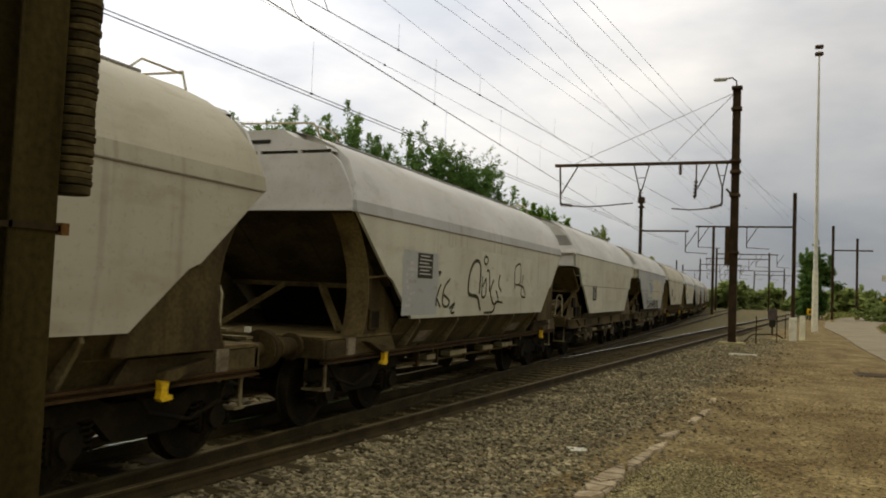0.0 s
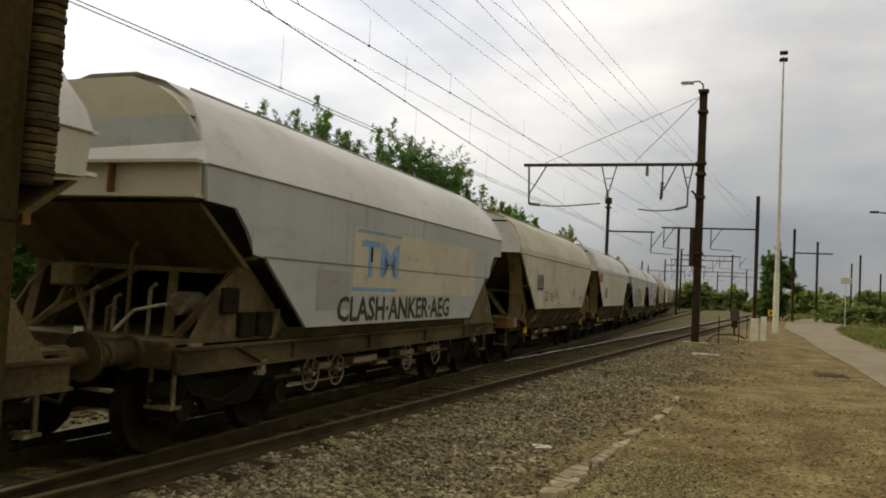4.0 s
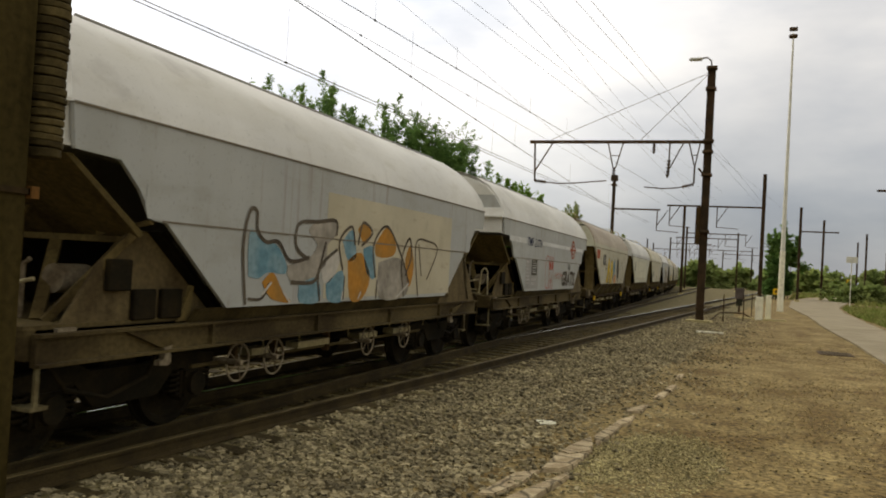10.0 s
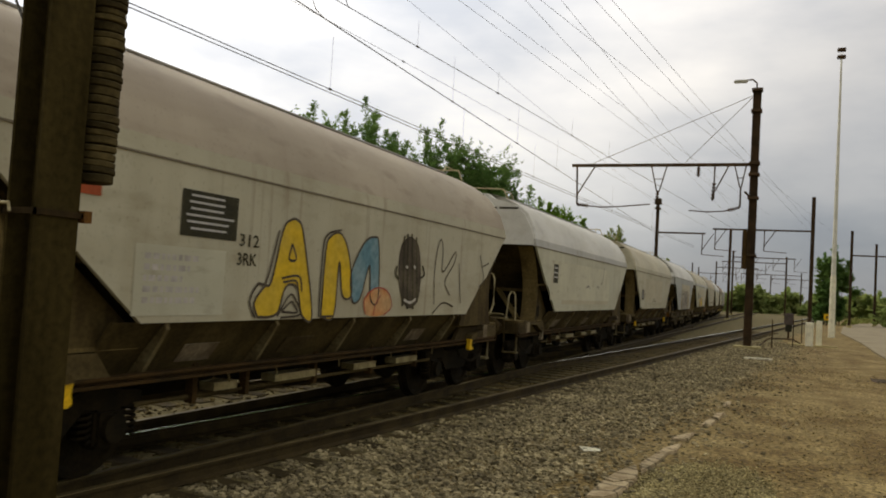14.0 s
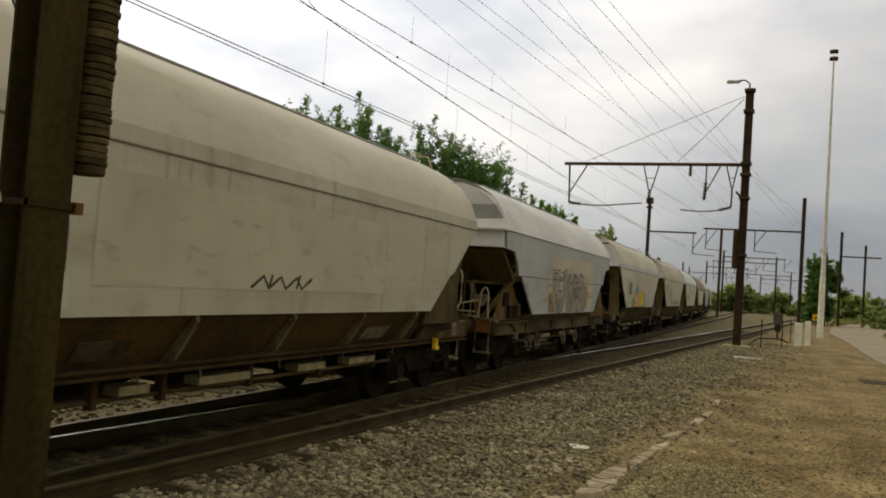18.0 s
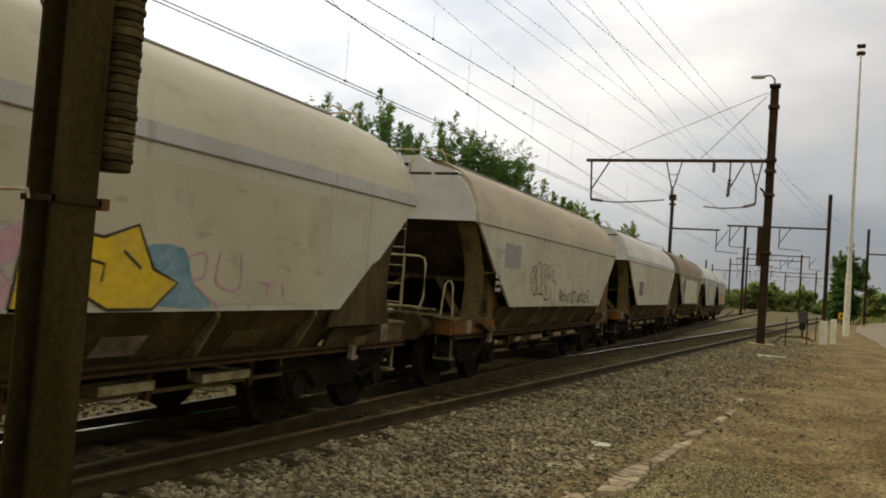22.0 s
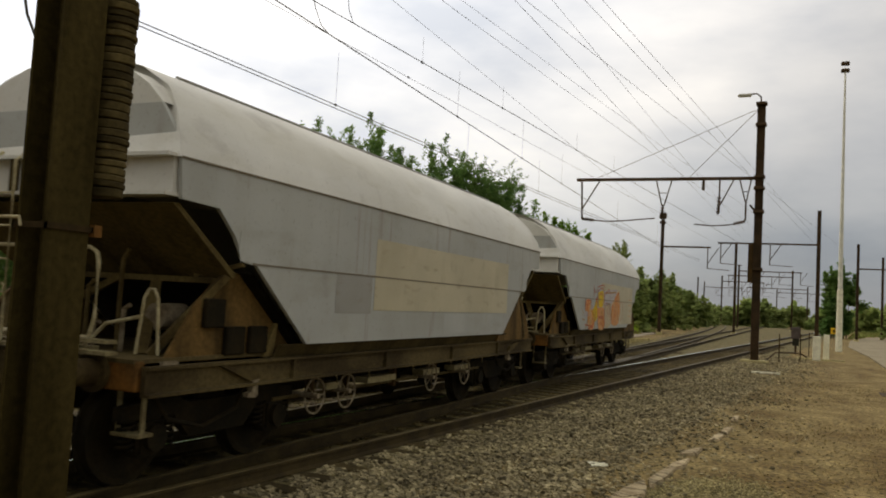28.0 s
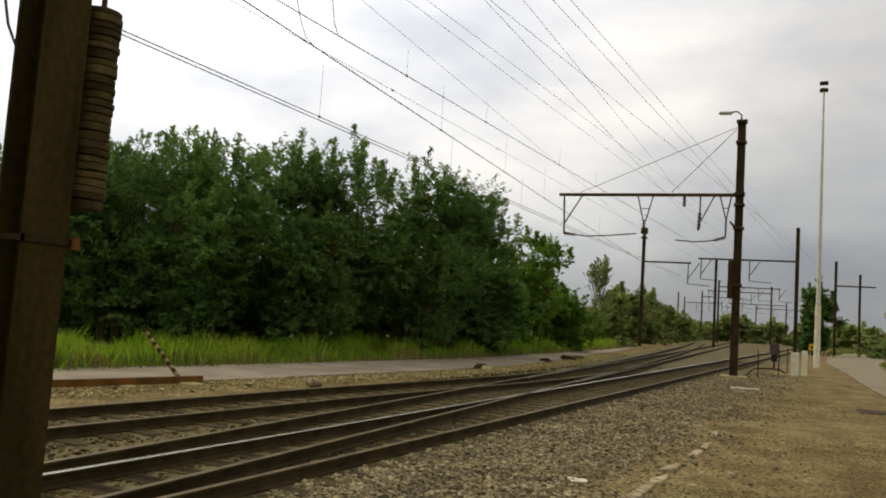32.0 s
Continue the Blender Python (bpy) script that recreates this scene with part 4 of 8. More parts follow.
PAINTS = {
    "pale": paint("pale_grey_paint", (0.385, 0.370, 0.330), (0.27, 0.235, 0.175)),
    "grey": paint("blue_grey_paint", (0.290, 0.292, 0.275), (0.215, 0.20, 0.165), amount=0.35),
    "beige": paint("beige_grey_paint", (0.355, 0.328, 0.282), (0.25, 0.205, 0.145), amount=0.65),
    "tan": paint("tan_dusty_paint", (0.33, 0.28, 0.195), (0.23, 0.18, 0.11)),
    "brown": paint("brown_stained_paint", (0.205, 0.168, 0.118), (0.135, 0.098, 0.062)),
    "rustroof": paint("rust_stained_roof", (0.185, 0.118, 0.076), (0.12, 0.078, 0.052), rain=0.3),
    # roof greys lighter than the sides: light from above is put into them
    "light": paint("light_grey_roof", (0.455, 0.440, 0.405), (0.31, 0.275, 0.22), amount=0.45, rain=0.3),
    "lightwarm": paint("warm_grey_roof", (0.385, 0.348, 0.296), (0.285, 0.225, 0.16), amount=0.65, rain=0.3),
    "mauve": paint("mauve_brown_roof", (0.285, 0.235, 0.200), (0.175, 0.130, 0.10), amount=0.85, rain=0.3),
    "tanroof": paint("dusty_tan_roof", (0.335, 0.275, 0.215), (0.25, 0.185, 0.13), amount=0.7, rain=0.3),
    "cream": paint("cream_patch_paint", (0.358, 0.316, 0.262), (0.27, 0.23, 0.17), amount=0.5),
    "white": paint("off_white_patch_paint", (0.415, 0.392, 0.340), (0.30, 0.265, 0.205), amount=0.5),
    "stripe": paint("chalky_white_stripe", (0.44, 0.44, 0.425), (0.30, 0.28, 0.25), amount=0.5),
    "band": paint("pale_band_paint", (0.320, 0.312, 0.290), (0.24, 0.215, 0.17)),
    "bandwarm": paint("warm_band_paint", (0.315, 0.288, 0.240), (0.225, 0.185, 0.13)),
    "patchgrey": paint("grey_patch_paint", (0.225, 0.218, 0.20), (0.18, 0.165, 0.14), amount=0.3),
}

SIDE = {
    "A": [(-3.52, 1.36), (3.52, 1.36), (4.20, 1.90), (4.36, 1.96), (5.27, 2.72), (-5.27, 2.72), (-4.36, 1.96), (-4.20, 1.90)],
    "B": [(-3.14, 1.25), (3.14, 1.25), (4.08, 2.02), (4.28, 2.04), (4.44, 2.28), (4.68, 2.50), (5.16, 2.52), (5.20, 2.875), (-5.20, 2.875), (-5.16, 2.52), (-4.68, 2.50), (-4.44, 2.28), (-4.28, 2.04), (-4.08, 2.02)],
}
END = {"A": 6.25, "B": 5.96}
# half of the roof's section: x, z
ROOF = {
    "A": [(1.482, 2.87), (1.41, 3.12), (1.22, 3.42), (0.95, 3.61), (0.6, 3.77), (0.28, 3.84)],
    "B": [(1.505, 2.87), (1.44, 3.07), (1.28, 3.33), (1.02, 3.59), (0.68, 3.79), (0.3, 3.9)],
}
CACHE = {}


def kept(key, build):
    """A mesh that many wagons share, made once."""
    if key not in CACHE:
        CACHE[key] = build()
    return CACHE[key]


def shell(kind):
    """The roof, lofted from end to end, its ends drawn in a little."""
    half = ROOF[kind]
    sec = half + [(-x, z) for x, z in reversed(half)]
    base = sec[0][1]
    n = 5.27 if kind == "A" else 5.22
    stations = [(-n, 0.30), (0.24 - n, 0.05), (-4.2, 0.0), (-2, 0), (0, 0), (2, 0), (4.2, 0), (n - 0.24, 0.05), (n, 0.30)]
    bm = bm_new()
    rows = []
    for y, cut in stations:
        s = 1 if y > 0 else -1
        rows.append([bm.verts.new((x, y - s * cut * 1.5 * ((z - base) / 0.9) ** 1.6 if cut else y, z - 0.02 * cut * (z - base))) for x, z in sec])
    for a, b in zip(rows, rows[1:]):
        for j in range(len(sec) - 1):
            bm.faces.new((a[j], a[j + 1], b[j + 1], b[j]))
    bm.faces.new(rows[0])
    bm.faces.new(rows[-1])
    for a, b in zip(rows, rows[1:]):
        bm.faces.new((a[0], b[0], b[-1], a[-1]))
    return bm


def side_sheet(kind, s):
    bm = bm_new()
    prism(bm, SIDE[kind], "x", s * 1.46, s * 1.5)
    return mesh_of("side_sheet", bm, None)


def wheelset():
    bm = bm_new()
    for s in (-1, 1):
        rings = [(0.30, 0.655), (0.44, 0.66), (0.485, 0.665), (0.485, 0.69), (0.46, 0.70), (0.455, 0.80), (0.40, 0.80), (0.37, 0.755), (0.16, 0.74), (0.12, 0.80), (0.0, 0.80)]
        seg = 20
        prev = None
        for r, x in rings:
            ring = [bm.verts.new((s * x, r * math.cos(k * math.tau / seg), r * math.sin(k * math.tau / seg))) for k in range(seg)] if r else None
            if prev and ring:
                for k in range(seg):
                    bm.faces.new((prev[k], prev[(k + 1) % seg], ring[(k + 1) % seg], ring[k]))
            elif prev:
                bm.faces.new(prev)
            else:
                bm.faces.new(ring)
            prev = ring
    tube(bm, [(-0.8, 0, 0), (0.8, 0, 0)], 0.085, 10)
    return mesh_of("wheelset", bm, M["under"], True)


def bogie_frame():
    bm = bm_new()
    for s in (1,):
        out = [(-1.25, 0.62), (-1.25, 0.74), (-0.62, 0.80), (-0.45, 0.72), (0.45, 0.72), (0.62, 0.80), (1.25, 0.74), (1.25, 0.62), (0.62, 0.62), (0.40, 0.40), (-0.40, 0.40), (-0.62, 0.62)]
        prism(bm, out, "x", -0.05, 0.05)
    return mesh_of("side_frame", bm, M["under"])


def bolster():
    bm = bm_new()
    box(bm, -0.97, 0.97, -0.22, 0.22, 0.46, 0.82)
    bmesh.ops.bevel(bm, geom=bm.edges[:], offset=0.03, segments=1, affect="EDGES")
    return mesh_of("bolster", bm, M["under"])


def axlebox():
    bm = bm_new()
    box(bm, -0.11, 0.11, -0.16, 0.16, -0.17, 0.17)
    bmesh.ops.bevel(bm, geom=bm.edges[:], offset=0.035, segments=2, affect="EDGES")
    tube(bm, [(0.1, 0, 0), (0.17, 0, 0)], 0.12, 12)
    return mesh_of("axle_box", bm, M["under"], True)


def spring():
    bm = bm_new()
    pts = [(0.07 * math.cos(a * 1.05), 0.07 * math.sin(a * 1.05), 0.26 * a / 30) for a in range(31)]
    tube(bm, pts, 0.016, 4)
    return mesh_of("coil_spring", bm, M["under"], True)


def bogie(w, y):
    bg = part("bogie", kept("bolster", bolster), None, w, at=pose(0, y, 0))
    for s in (-1, 1):
        part("side_frame", kept("bogie", bogie_frame), None, bg, at=pose(s * 1.02, 0, 0))
    sets = []
    for a in (-0.9, 0.9):
        ws = part("wheelset", kept("wheelset", wheelset), None, bg, "worn steel wheels on an axle", pose(0, a, 0.46))
        sets.append(ws)
        for s in (-1, 1):
            part("axle_box", kept("axlebox", axlebox), None, bg, at=pose(s * 0.99, a, 0.46, 0, 0, 0 if s > 0 else 180))
            for d in (-0.24, 0.24):
                part("coil_spring", kept("spring", spring), None, bg, at=pose(s * 1.02, a + d, 0.36))
    return sets


def buffer_mesh():
    bm = bm_new()
    tube(bm, [(0, 0.0, 0), (0, -0.05, 0)], 0.17, 14)
    tube(bm, [(0, -0.05, 0), (0, -0.36, 0)], 0.115, 14)
    tube(bm, [(0, -0.36, 0), (0, -0.56, 0)], 0.085, 12)
    tube(bm, [(0, -0.56, 0), (0, -0.585, 0), (0, -0.61, 0)], 0.225, 18, 0.20)
    return mesh_of("buffer", bm, M["web"], True)


def hand_wheel():
    bm = bm_new()
    ring = [(0, 0.2 * math.cos(a * math.tau / 20), 0.2 * math.sin(a * math.tau / 20)) for a in range(21)]
    tube(bm, ring, 0.012, 6)
    for a in range(5):
        tube(bm, [(0, 0, 0), (0, 0.2 * math.cos(a * math.tau / 5), 0.2 * math.sin(a * math.tau / 5))], 0.007, 5)
    tube(bm, [(-0.3, 0, 0), (0.05, 0, 0)], 0.03, 8)
    return mesh_of("hand_wheel", bm, M["dustypale"], True)


def bent(pts, r=0.02):
    bm = bm_new()
    tube(bm, pts, r, 7)
    return bm


def ladder(w, y, x0, z0, z1, mat):
    bm = bm_new()
    for x in (x0 - 0.17, x0 + 0.17):
        tube(bm, [(x, y, z0), (x, y, z1 - 0.1), (x, y + 0.12, z1)], 0.017, 6)
    lad = part("ladder", bm, mat, w, "thin steel ladder up the wagon end")
    z = z0 + 0.15
    while z < z1 - 0.12:
        part("rung", kept("rung", lambda: mesh_of("rung", _rung(), M["tube"])), None, lad, at=pose(x0, y, z))
        z += 0.3


def _rung():
    bm = bm_new()
    tube(bm, [(-0.17, 0, 0), (0.17, 0, 0)], 0.012, 6)
    return bm


def end_rail(w, y, mat, kind):
    """The guard rail of the end platform: bent tubes with uprights and a low bar."""
    z = 1.17
    e = 1 if y > 0 else -1
    frames = ((-1.05, -0.05, 0.98), (-0.30, 0.72, 0.95)) if kind == "A" else ((-1.15, 0.62, 0.92),)
    for n, (x0, x1, up) in enumerate(frames):
        yy = y + e * 0.06 * n
        g = part("guard_rail", bent([(x0, yy, z), (x0, yy, z + up - 0.1), (x0 + 0.1, yy, z + up), (x1 - 0.12, yy, z + up), (x1 - 0.03, yy, z + up - 0.04), (x1, yy, z + up - 0.14), (x1, yy, z + 0.3), (x1 - 0.1, yy, z)], 0.019), mat, w, "bent steel guard rail")
        for u in ((0.25, 0.62) if kind == "A" else (0.12,)):
            x = x0 + (x1 - x0) * u
            part("upright", bent([(x, yy, z), (x, yy, z + up)], 0.014), mat, g)
        part("low_bar", bent([(x0, yy, z + 0.13), (x1 - 0.05, yy, z + 0.13)], 0.016), mat, g)
    part("grab_handle", bent([(0.92, y - e * 0.2, z), (0.96, y - e * 0.22, z + 0.50), (1.0, y - e * 0.23, z + 0.58), (1.05, y - e * 0.24, z + 0.58), (1.09, y - e * 0.25, z + 0.50), (1.10, y - e * 0.28, z)], 0.015), mat, w)
    for n, (x0, x1, d, h) in enumerate(((-1.1, 0.95, 0.10, 0.10), (-0.9, 0.55, -0.08, 0.02), (-0.4, 1.1, 0.24, 0.02))):
        bm = bm_new()
        box(bm, x0, x1, y + e * d - 0.06, y + e * d + 0.06, z + h, z + h + 0.03)
        part("step_board", bm, M["tread"], w, "pale worn step board")


def end_gear(w, e, E, seed):
    """Brake gear on an end platform: pipes, a valve box and a slanting lever."""
    rn = random.Random(seed)
    for k in range(5):
        x = -0.15 + 0.2 * k + rn.uniform(-0.05, 0.05)
        y = e * (E - 1.2 + rn.uniform(-0.15, 0.15))
        h = rn.uniform(0.25, 0.85) if k != 3 else 0.95
        part("pipe", bent([(x, y, 1.16), (x + 0.01, y, 1.16 + h * 0.9), (x + 0.08, y, 1.16 + h)], 0.022), M["post"] if k % 2 else M["dustypale"], w)
    bm = bm_new()
    box(bm, -0.75, -0.42, e * (E - 1.4), e * (E - 1.15), 1.62, 1.86)
    bmesh.ops.bevel(bm, geom=bm.edges[:], offset=0.02, segments=1, affect="EDGES")
    part("valve_box", bm, M["post"], w, "dusty valve box")
    for a, b in (((-0.85, 1.17), (-0.6, 1.66)), ((-0.25, 1.17), (-0.5, 1.66))):
        bm = bm_new()
        bar(bm, (a[0], e * (E - 1.28), a[1]), (b[0], e * (E - 1.28), b[1]), 0.06, 0.05)
        part("strut", bm, M["post"], w)
    part("lever", bent([(0.35, e * (E - 0.95), 1.2), (0.55, e * (E - 1.0), 1.42), (0.9, e * (E - 1.05), 1.5)], 0.018), M["tube"], w)


def flange(curve, e, s, x0, x1):
    """A strip that follows a curve (along, up) between two widths."""
    bm = bm_new()
    th = 0.022
    out = [(e * y, z) for y, z in curve] + [(e * (y - th), z) for y, z in reversed(curve)]
    prism(bm, out, "x", s * x0, s * x1)
    return bm


CURVE = [(5.22, 2.74), (5.08, 2.60), (4.96, 2.44), (4.84, 2.24), (4.75, 2.04), (4.71, 1.84), (4.70, 1.62), (4.73, 1.42), (4.78, 1.26), (4.84, 1.165)]


def end_of_a(w, e, spec):
    """The end of a wagon with ribbed foot: end sheet, vented cap, curved web plates."""
    top = PAINTS[spec.get("end", "light")]
    L = 5.28
    bm = bm_new()
    prism(bm, [(-1.45, 2.76), (1.45, 2.76), (1.42, 2.95), (1.36, 3.1), (1.22, 3.36), (1.08, 3.47), (-1.08, 3.47), (-1.22, 3.36), (-1.36, 3.1), (-1.42, 2.95)], "y", e * (L - 0.03), e * (L + 0.02))
    part("end_sheet", bm, top, w)
    bm = bm_new()
    box(bm, -1.44, 1.44, e * (L - 0.02), e * (L + 0.05), 2.735, 2.775)
    part("end_lip", bm, top, w)
    bm = bm_new()
    prism(bm, [(-1.02, 3.52), (1.02, 3.52), (0.98, 3.57), (0.5, 3.70), (0.34, 3.80), (-0.34, 3.80), (-0.5, 3.70), (-0.98, 3.57)], "y", e * (L - 0.5), e * (L - 0.02))
    part("end_cap", bm, top, w)
    # vent openings are solid black strips that stand for their inner shade
    bm = bm_new()
    box(bm, -0.16, 0.16, e * (L - 0.022), e * (L - 0.012), 3.62, 3.67)
    part("vent_slot", bm, M["black"], w)
    bm = bm_new()
    box(bm, -1.05, 1.05, e * (L - 0.06), e * (L - 0.035), 3.465, 3.525)
    part("vent_gap", bm, M["black"], w)
    for x in (-0.62, 0.0, 0.62):
        bm = bm_new()
        box(bm, x - 0.02, x + 0.02, e * (L - 0.04), e * (L + 0.012), 3.45, 3.53)
        part("stay", bm, top, w)
    part("roof_rail", bent([(0.72, e * (L - 0.35), 3.72), (0.62, e * (L - 0.3), 3.93), (0.5, e * (L - 0.28), 3.93), (-0.5, e * (L - 0.28), 3.96), (-0.62, e * (L - 0.3), 3.90), (-0.72, e * (L - 0.35), 3.72)], 0.013), M["tube"], w)
    for s in (-1, 1):
        part("roof_rail", bent([(s * 0.6, e * (L - 0.3), 3.91), (s * 0.6, e * (L - 0.85), 3.91), (s * 0.62, e * (L - 1.0), 3.80)], 0.012), M["tube"], w)
    # sloping sheet, its lower lip and a near-black sheet for the throat's shade
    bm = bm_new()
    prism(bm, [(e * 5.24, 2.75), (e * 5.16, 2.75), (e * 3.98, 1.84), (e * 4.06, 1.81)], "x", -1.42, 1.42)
    part("slope_sheet", bm, M["dark_in"], w, "dark sloping sheet with recess shade in its colour")
    bm = bm_new()
    box(bm, -1.2, 1.2, e * 3.96, e * 4.10, 1.76, 1.83)
    part("slope_lip", bm, M["web"], w)
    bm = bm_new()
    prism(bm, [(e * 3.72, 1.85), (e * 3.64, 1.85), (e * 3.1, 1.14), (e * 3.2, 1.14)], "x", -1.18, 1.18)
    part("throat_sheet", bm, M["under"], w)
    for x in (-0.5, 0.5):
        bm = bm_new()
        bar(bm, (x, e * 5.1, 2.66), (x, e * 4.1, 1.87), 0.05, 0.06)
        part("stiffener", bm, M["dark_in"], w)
    web = M["rustweb"] if spec.get("rusty") else M["web"]
    for s in (-1, 1):
        bm = bm_new()
        front = [(y - 0.01, z) for y, z in reversed(CURVE)]
        prism(bm, [(e * a, b) for a, b in [(5.16, 2.72), (4.3, 1.96), (4.1, 1.86), (3.45, 1.34), (3.4, 1.165)] + front], "x", s * (1.24 if e < 0 else 1.41), s * (1.28 if e < 0 else 1.45))
        part("side_web", bm, web, w)
        part("corner_post", flange(CURVE, e, s, 1.08, 1.40 if e < 0 else 1.45), M["post"], w, "dusty curved corner plate")
        bm = bm_new()
        bar(bm, (s * 1.26, e * 4.72, 1.90), (s * 1.47, e * 4.30, 1.955), 0.06, 0.025)
        part("gusset", bm, M["post"], w)
        bm = bm_new()
        bar(bm, (s * 0.30, e * 4.05, 1.80), (s * 1.0, e * 4.68, 1.17), 0.09, 0.07)
        part("strut", bm, M["post"], w)
        if e > 0:
            continue
        bm = bm_new()
        box(bm, s * 1.28, s * 1.32, e * 4.18, e * 4.46, 1.22, 1.50)
        bmesh.ops.bevel(bm, geom=bm.edges[:], offset=0.01, segments=1, affect="EDGES")
        part("brake_plate", bm, M["web"], w)
        # thin dark film on the plate, in place of a shaded opening
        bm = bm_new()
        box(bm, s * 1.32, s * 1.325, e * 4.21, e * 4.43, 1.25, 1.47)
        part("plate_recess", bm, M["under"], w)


def end_of_b(w, e, spec):
    """The end of a round-roofed wagon: cap, dark panel, box beam, short slope and braces."""
    top = PAINTS[spec.get("end", "light")]
    L = 5.2
    bm = bm_new()
    prism(bm, [(-1.47, 2.88), (1.47, 2.88), (1.37, 3.12), (1.20, 3.36), (-1.20, 3.36), (-1.37, 3.12)], "y", e * (L - 0.08), e * (L - 0.035))
    part("end_sheet", bm, PAINTS["patchgrey"] if spec.get("darkend") else PAINTS["grey"], w)
    bm = bm_new()
    prism(bm, [(-1.20, 3.365), (1.20, 3.365), (1.02, 3.54), (0.80, 3.67), (0.5, 3.77), (-0.5, 3.77), (-0.80, 3.67), (-1.02, 3.54)], "y", e * (L - 0.30), e * (L - 0.05))
    part("end_cap", bm, top, w)
    bm = bm_new()
    box(bm, -1.44, 1.44, e * (L - 0.05), e * (L + 0.02), 2.57, 2.87)
    part("end_beam", bm, top, w, "box beam across the wagon end")
    for z in (2.555, 2.885):
        bm = bm_new()
        box(bm, -1.46, 1.46, e * (L - 0.06), e * (L + 0.12), z - 0.016, z + 0.016)
        part("flange", bm, top, w)
    for x in (-1.3, -0.42, 0.42):
        bm = bm_new()
        box(bm, x - 0.014, x + 0.014, e * (L - 0.04), e * (L + 0.10), 2.571, 2.869)
        part("stiffener", bm, M["rustbeam"] if x == 0.42 else M["web"], w)
    bm = bm_new()
    prism(bm, [(e * (L - 0.02), 2.49), (e * (L - 0.10), 2.49), (e * 4.28, 1.92), (e * 4.33, 1.88)], "x", -1.42, 1.42)
    part("slope_sheet", bm, M["slope"], w, "brown dusty sloping sheet")
    bm = bm_new()
    box(bm, -1.3, 1.3, e * 4.24, e * 4.38, 1.83, 1.885)
    part("slope_lip", bm, M["post"], w)
    # near-black sheet stands for the shade below the slope
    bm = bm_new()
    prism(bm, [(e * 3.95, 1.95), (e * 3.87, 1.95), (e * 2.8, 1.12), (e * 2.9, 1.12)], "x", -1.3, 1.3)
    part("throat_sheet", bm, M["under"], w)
    for s in (-1, 1):
        bm = bm_new()
        prism(bm, [(e * 4.25, 1.96), (e * 4.05, 1.94), (e * 3.1, 1.2), (e * 3.05, 1.12), (e * 4.98, 1.12), (e * 4.62, 1.62)], "x", s * (1.22 if e < 0 else 1.39), s * (1.26 if e < 0 else 1.43))
        part("side_web", bm, M["rustweb"] if spec.get("rusty") else M["dusty_web"], w, "pale dusty triangular side plate")
        bm = bm_new()
        bar(bm, (s * 1.36, e * 4.32, 1.93), (s * 0.98, e * 4.86, 1.16), 0.10, 0.07)
        part("strut", bm, M["post"], w)
        bm = bm_new()
        bar(bm, (s * 0.50, e * 4.32, 1.85), (s * 0.90, e * 4.86, 1.16), 0.10, 0.06)
        part("strut", bm, M["post"], w)
        bm = bm_new()
        bar(bm, (s * 1.0, e * 4.36, 1.90), (s * 1.48, e * 4.26, 2.02), 0.06, 0.04)
        part("gusset", bm, M["post"], w)
        if e > 0:
            bm = bm_new()
            bar(bm, (s * 1.40, 4.22, 1.98), (s * 1.40, 4.60, 1.15), 0.10, 0.06, (1, 0, 0))
            part("web_post", bm, M["tread"], w, "pale slanting edge post")
            continue
        for y, z in ((3.72, 1.16), (4.08, 1.16), (4.40, 1.42)):
            bm = bm_new()
            box(bm, s * 1.26, s * 1.32, e * (y - 0.14), e * (y + 0.14), z, z + 0.27)
            bmesh.ops.bevel(bm, geom=bm.edges[:], offset=0.012, segments=1, affect="EDGES")
            part("equipment_box", bm, M["under"], w)
        bm = bm_new()
        prism(bm, [(e * 3.62, 1.12), (e * 3.45, 1.12), (e * 3.40, 1.45), (e * 3.44, 1.46)], "x", s * 1.26, s * 1.30)
        part("web_rib", bm, M["post"], w)
    bm = bm_new()
    bar(bm, (0.05, e * 4.34, 1.86), (-0.95, e * 4.8, 1.2), 0.09, 0.06)
    part("cross_brace", bm, M["post"], w)
    bm = bm_new()
    tube(bm, [(0.82, e * 4.30, 1.50), (0.82, e * 4.33, 1.50), (0.82, e * 4.62, 1.50), (0.82, e * 4.65, 1.50)], 0.125, 16)
    part("air_cylinder", bm, M["dustypale"], w, "pale dusty air cylinder", smooth=True)


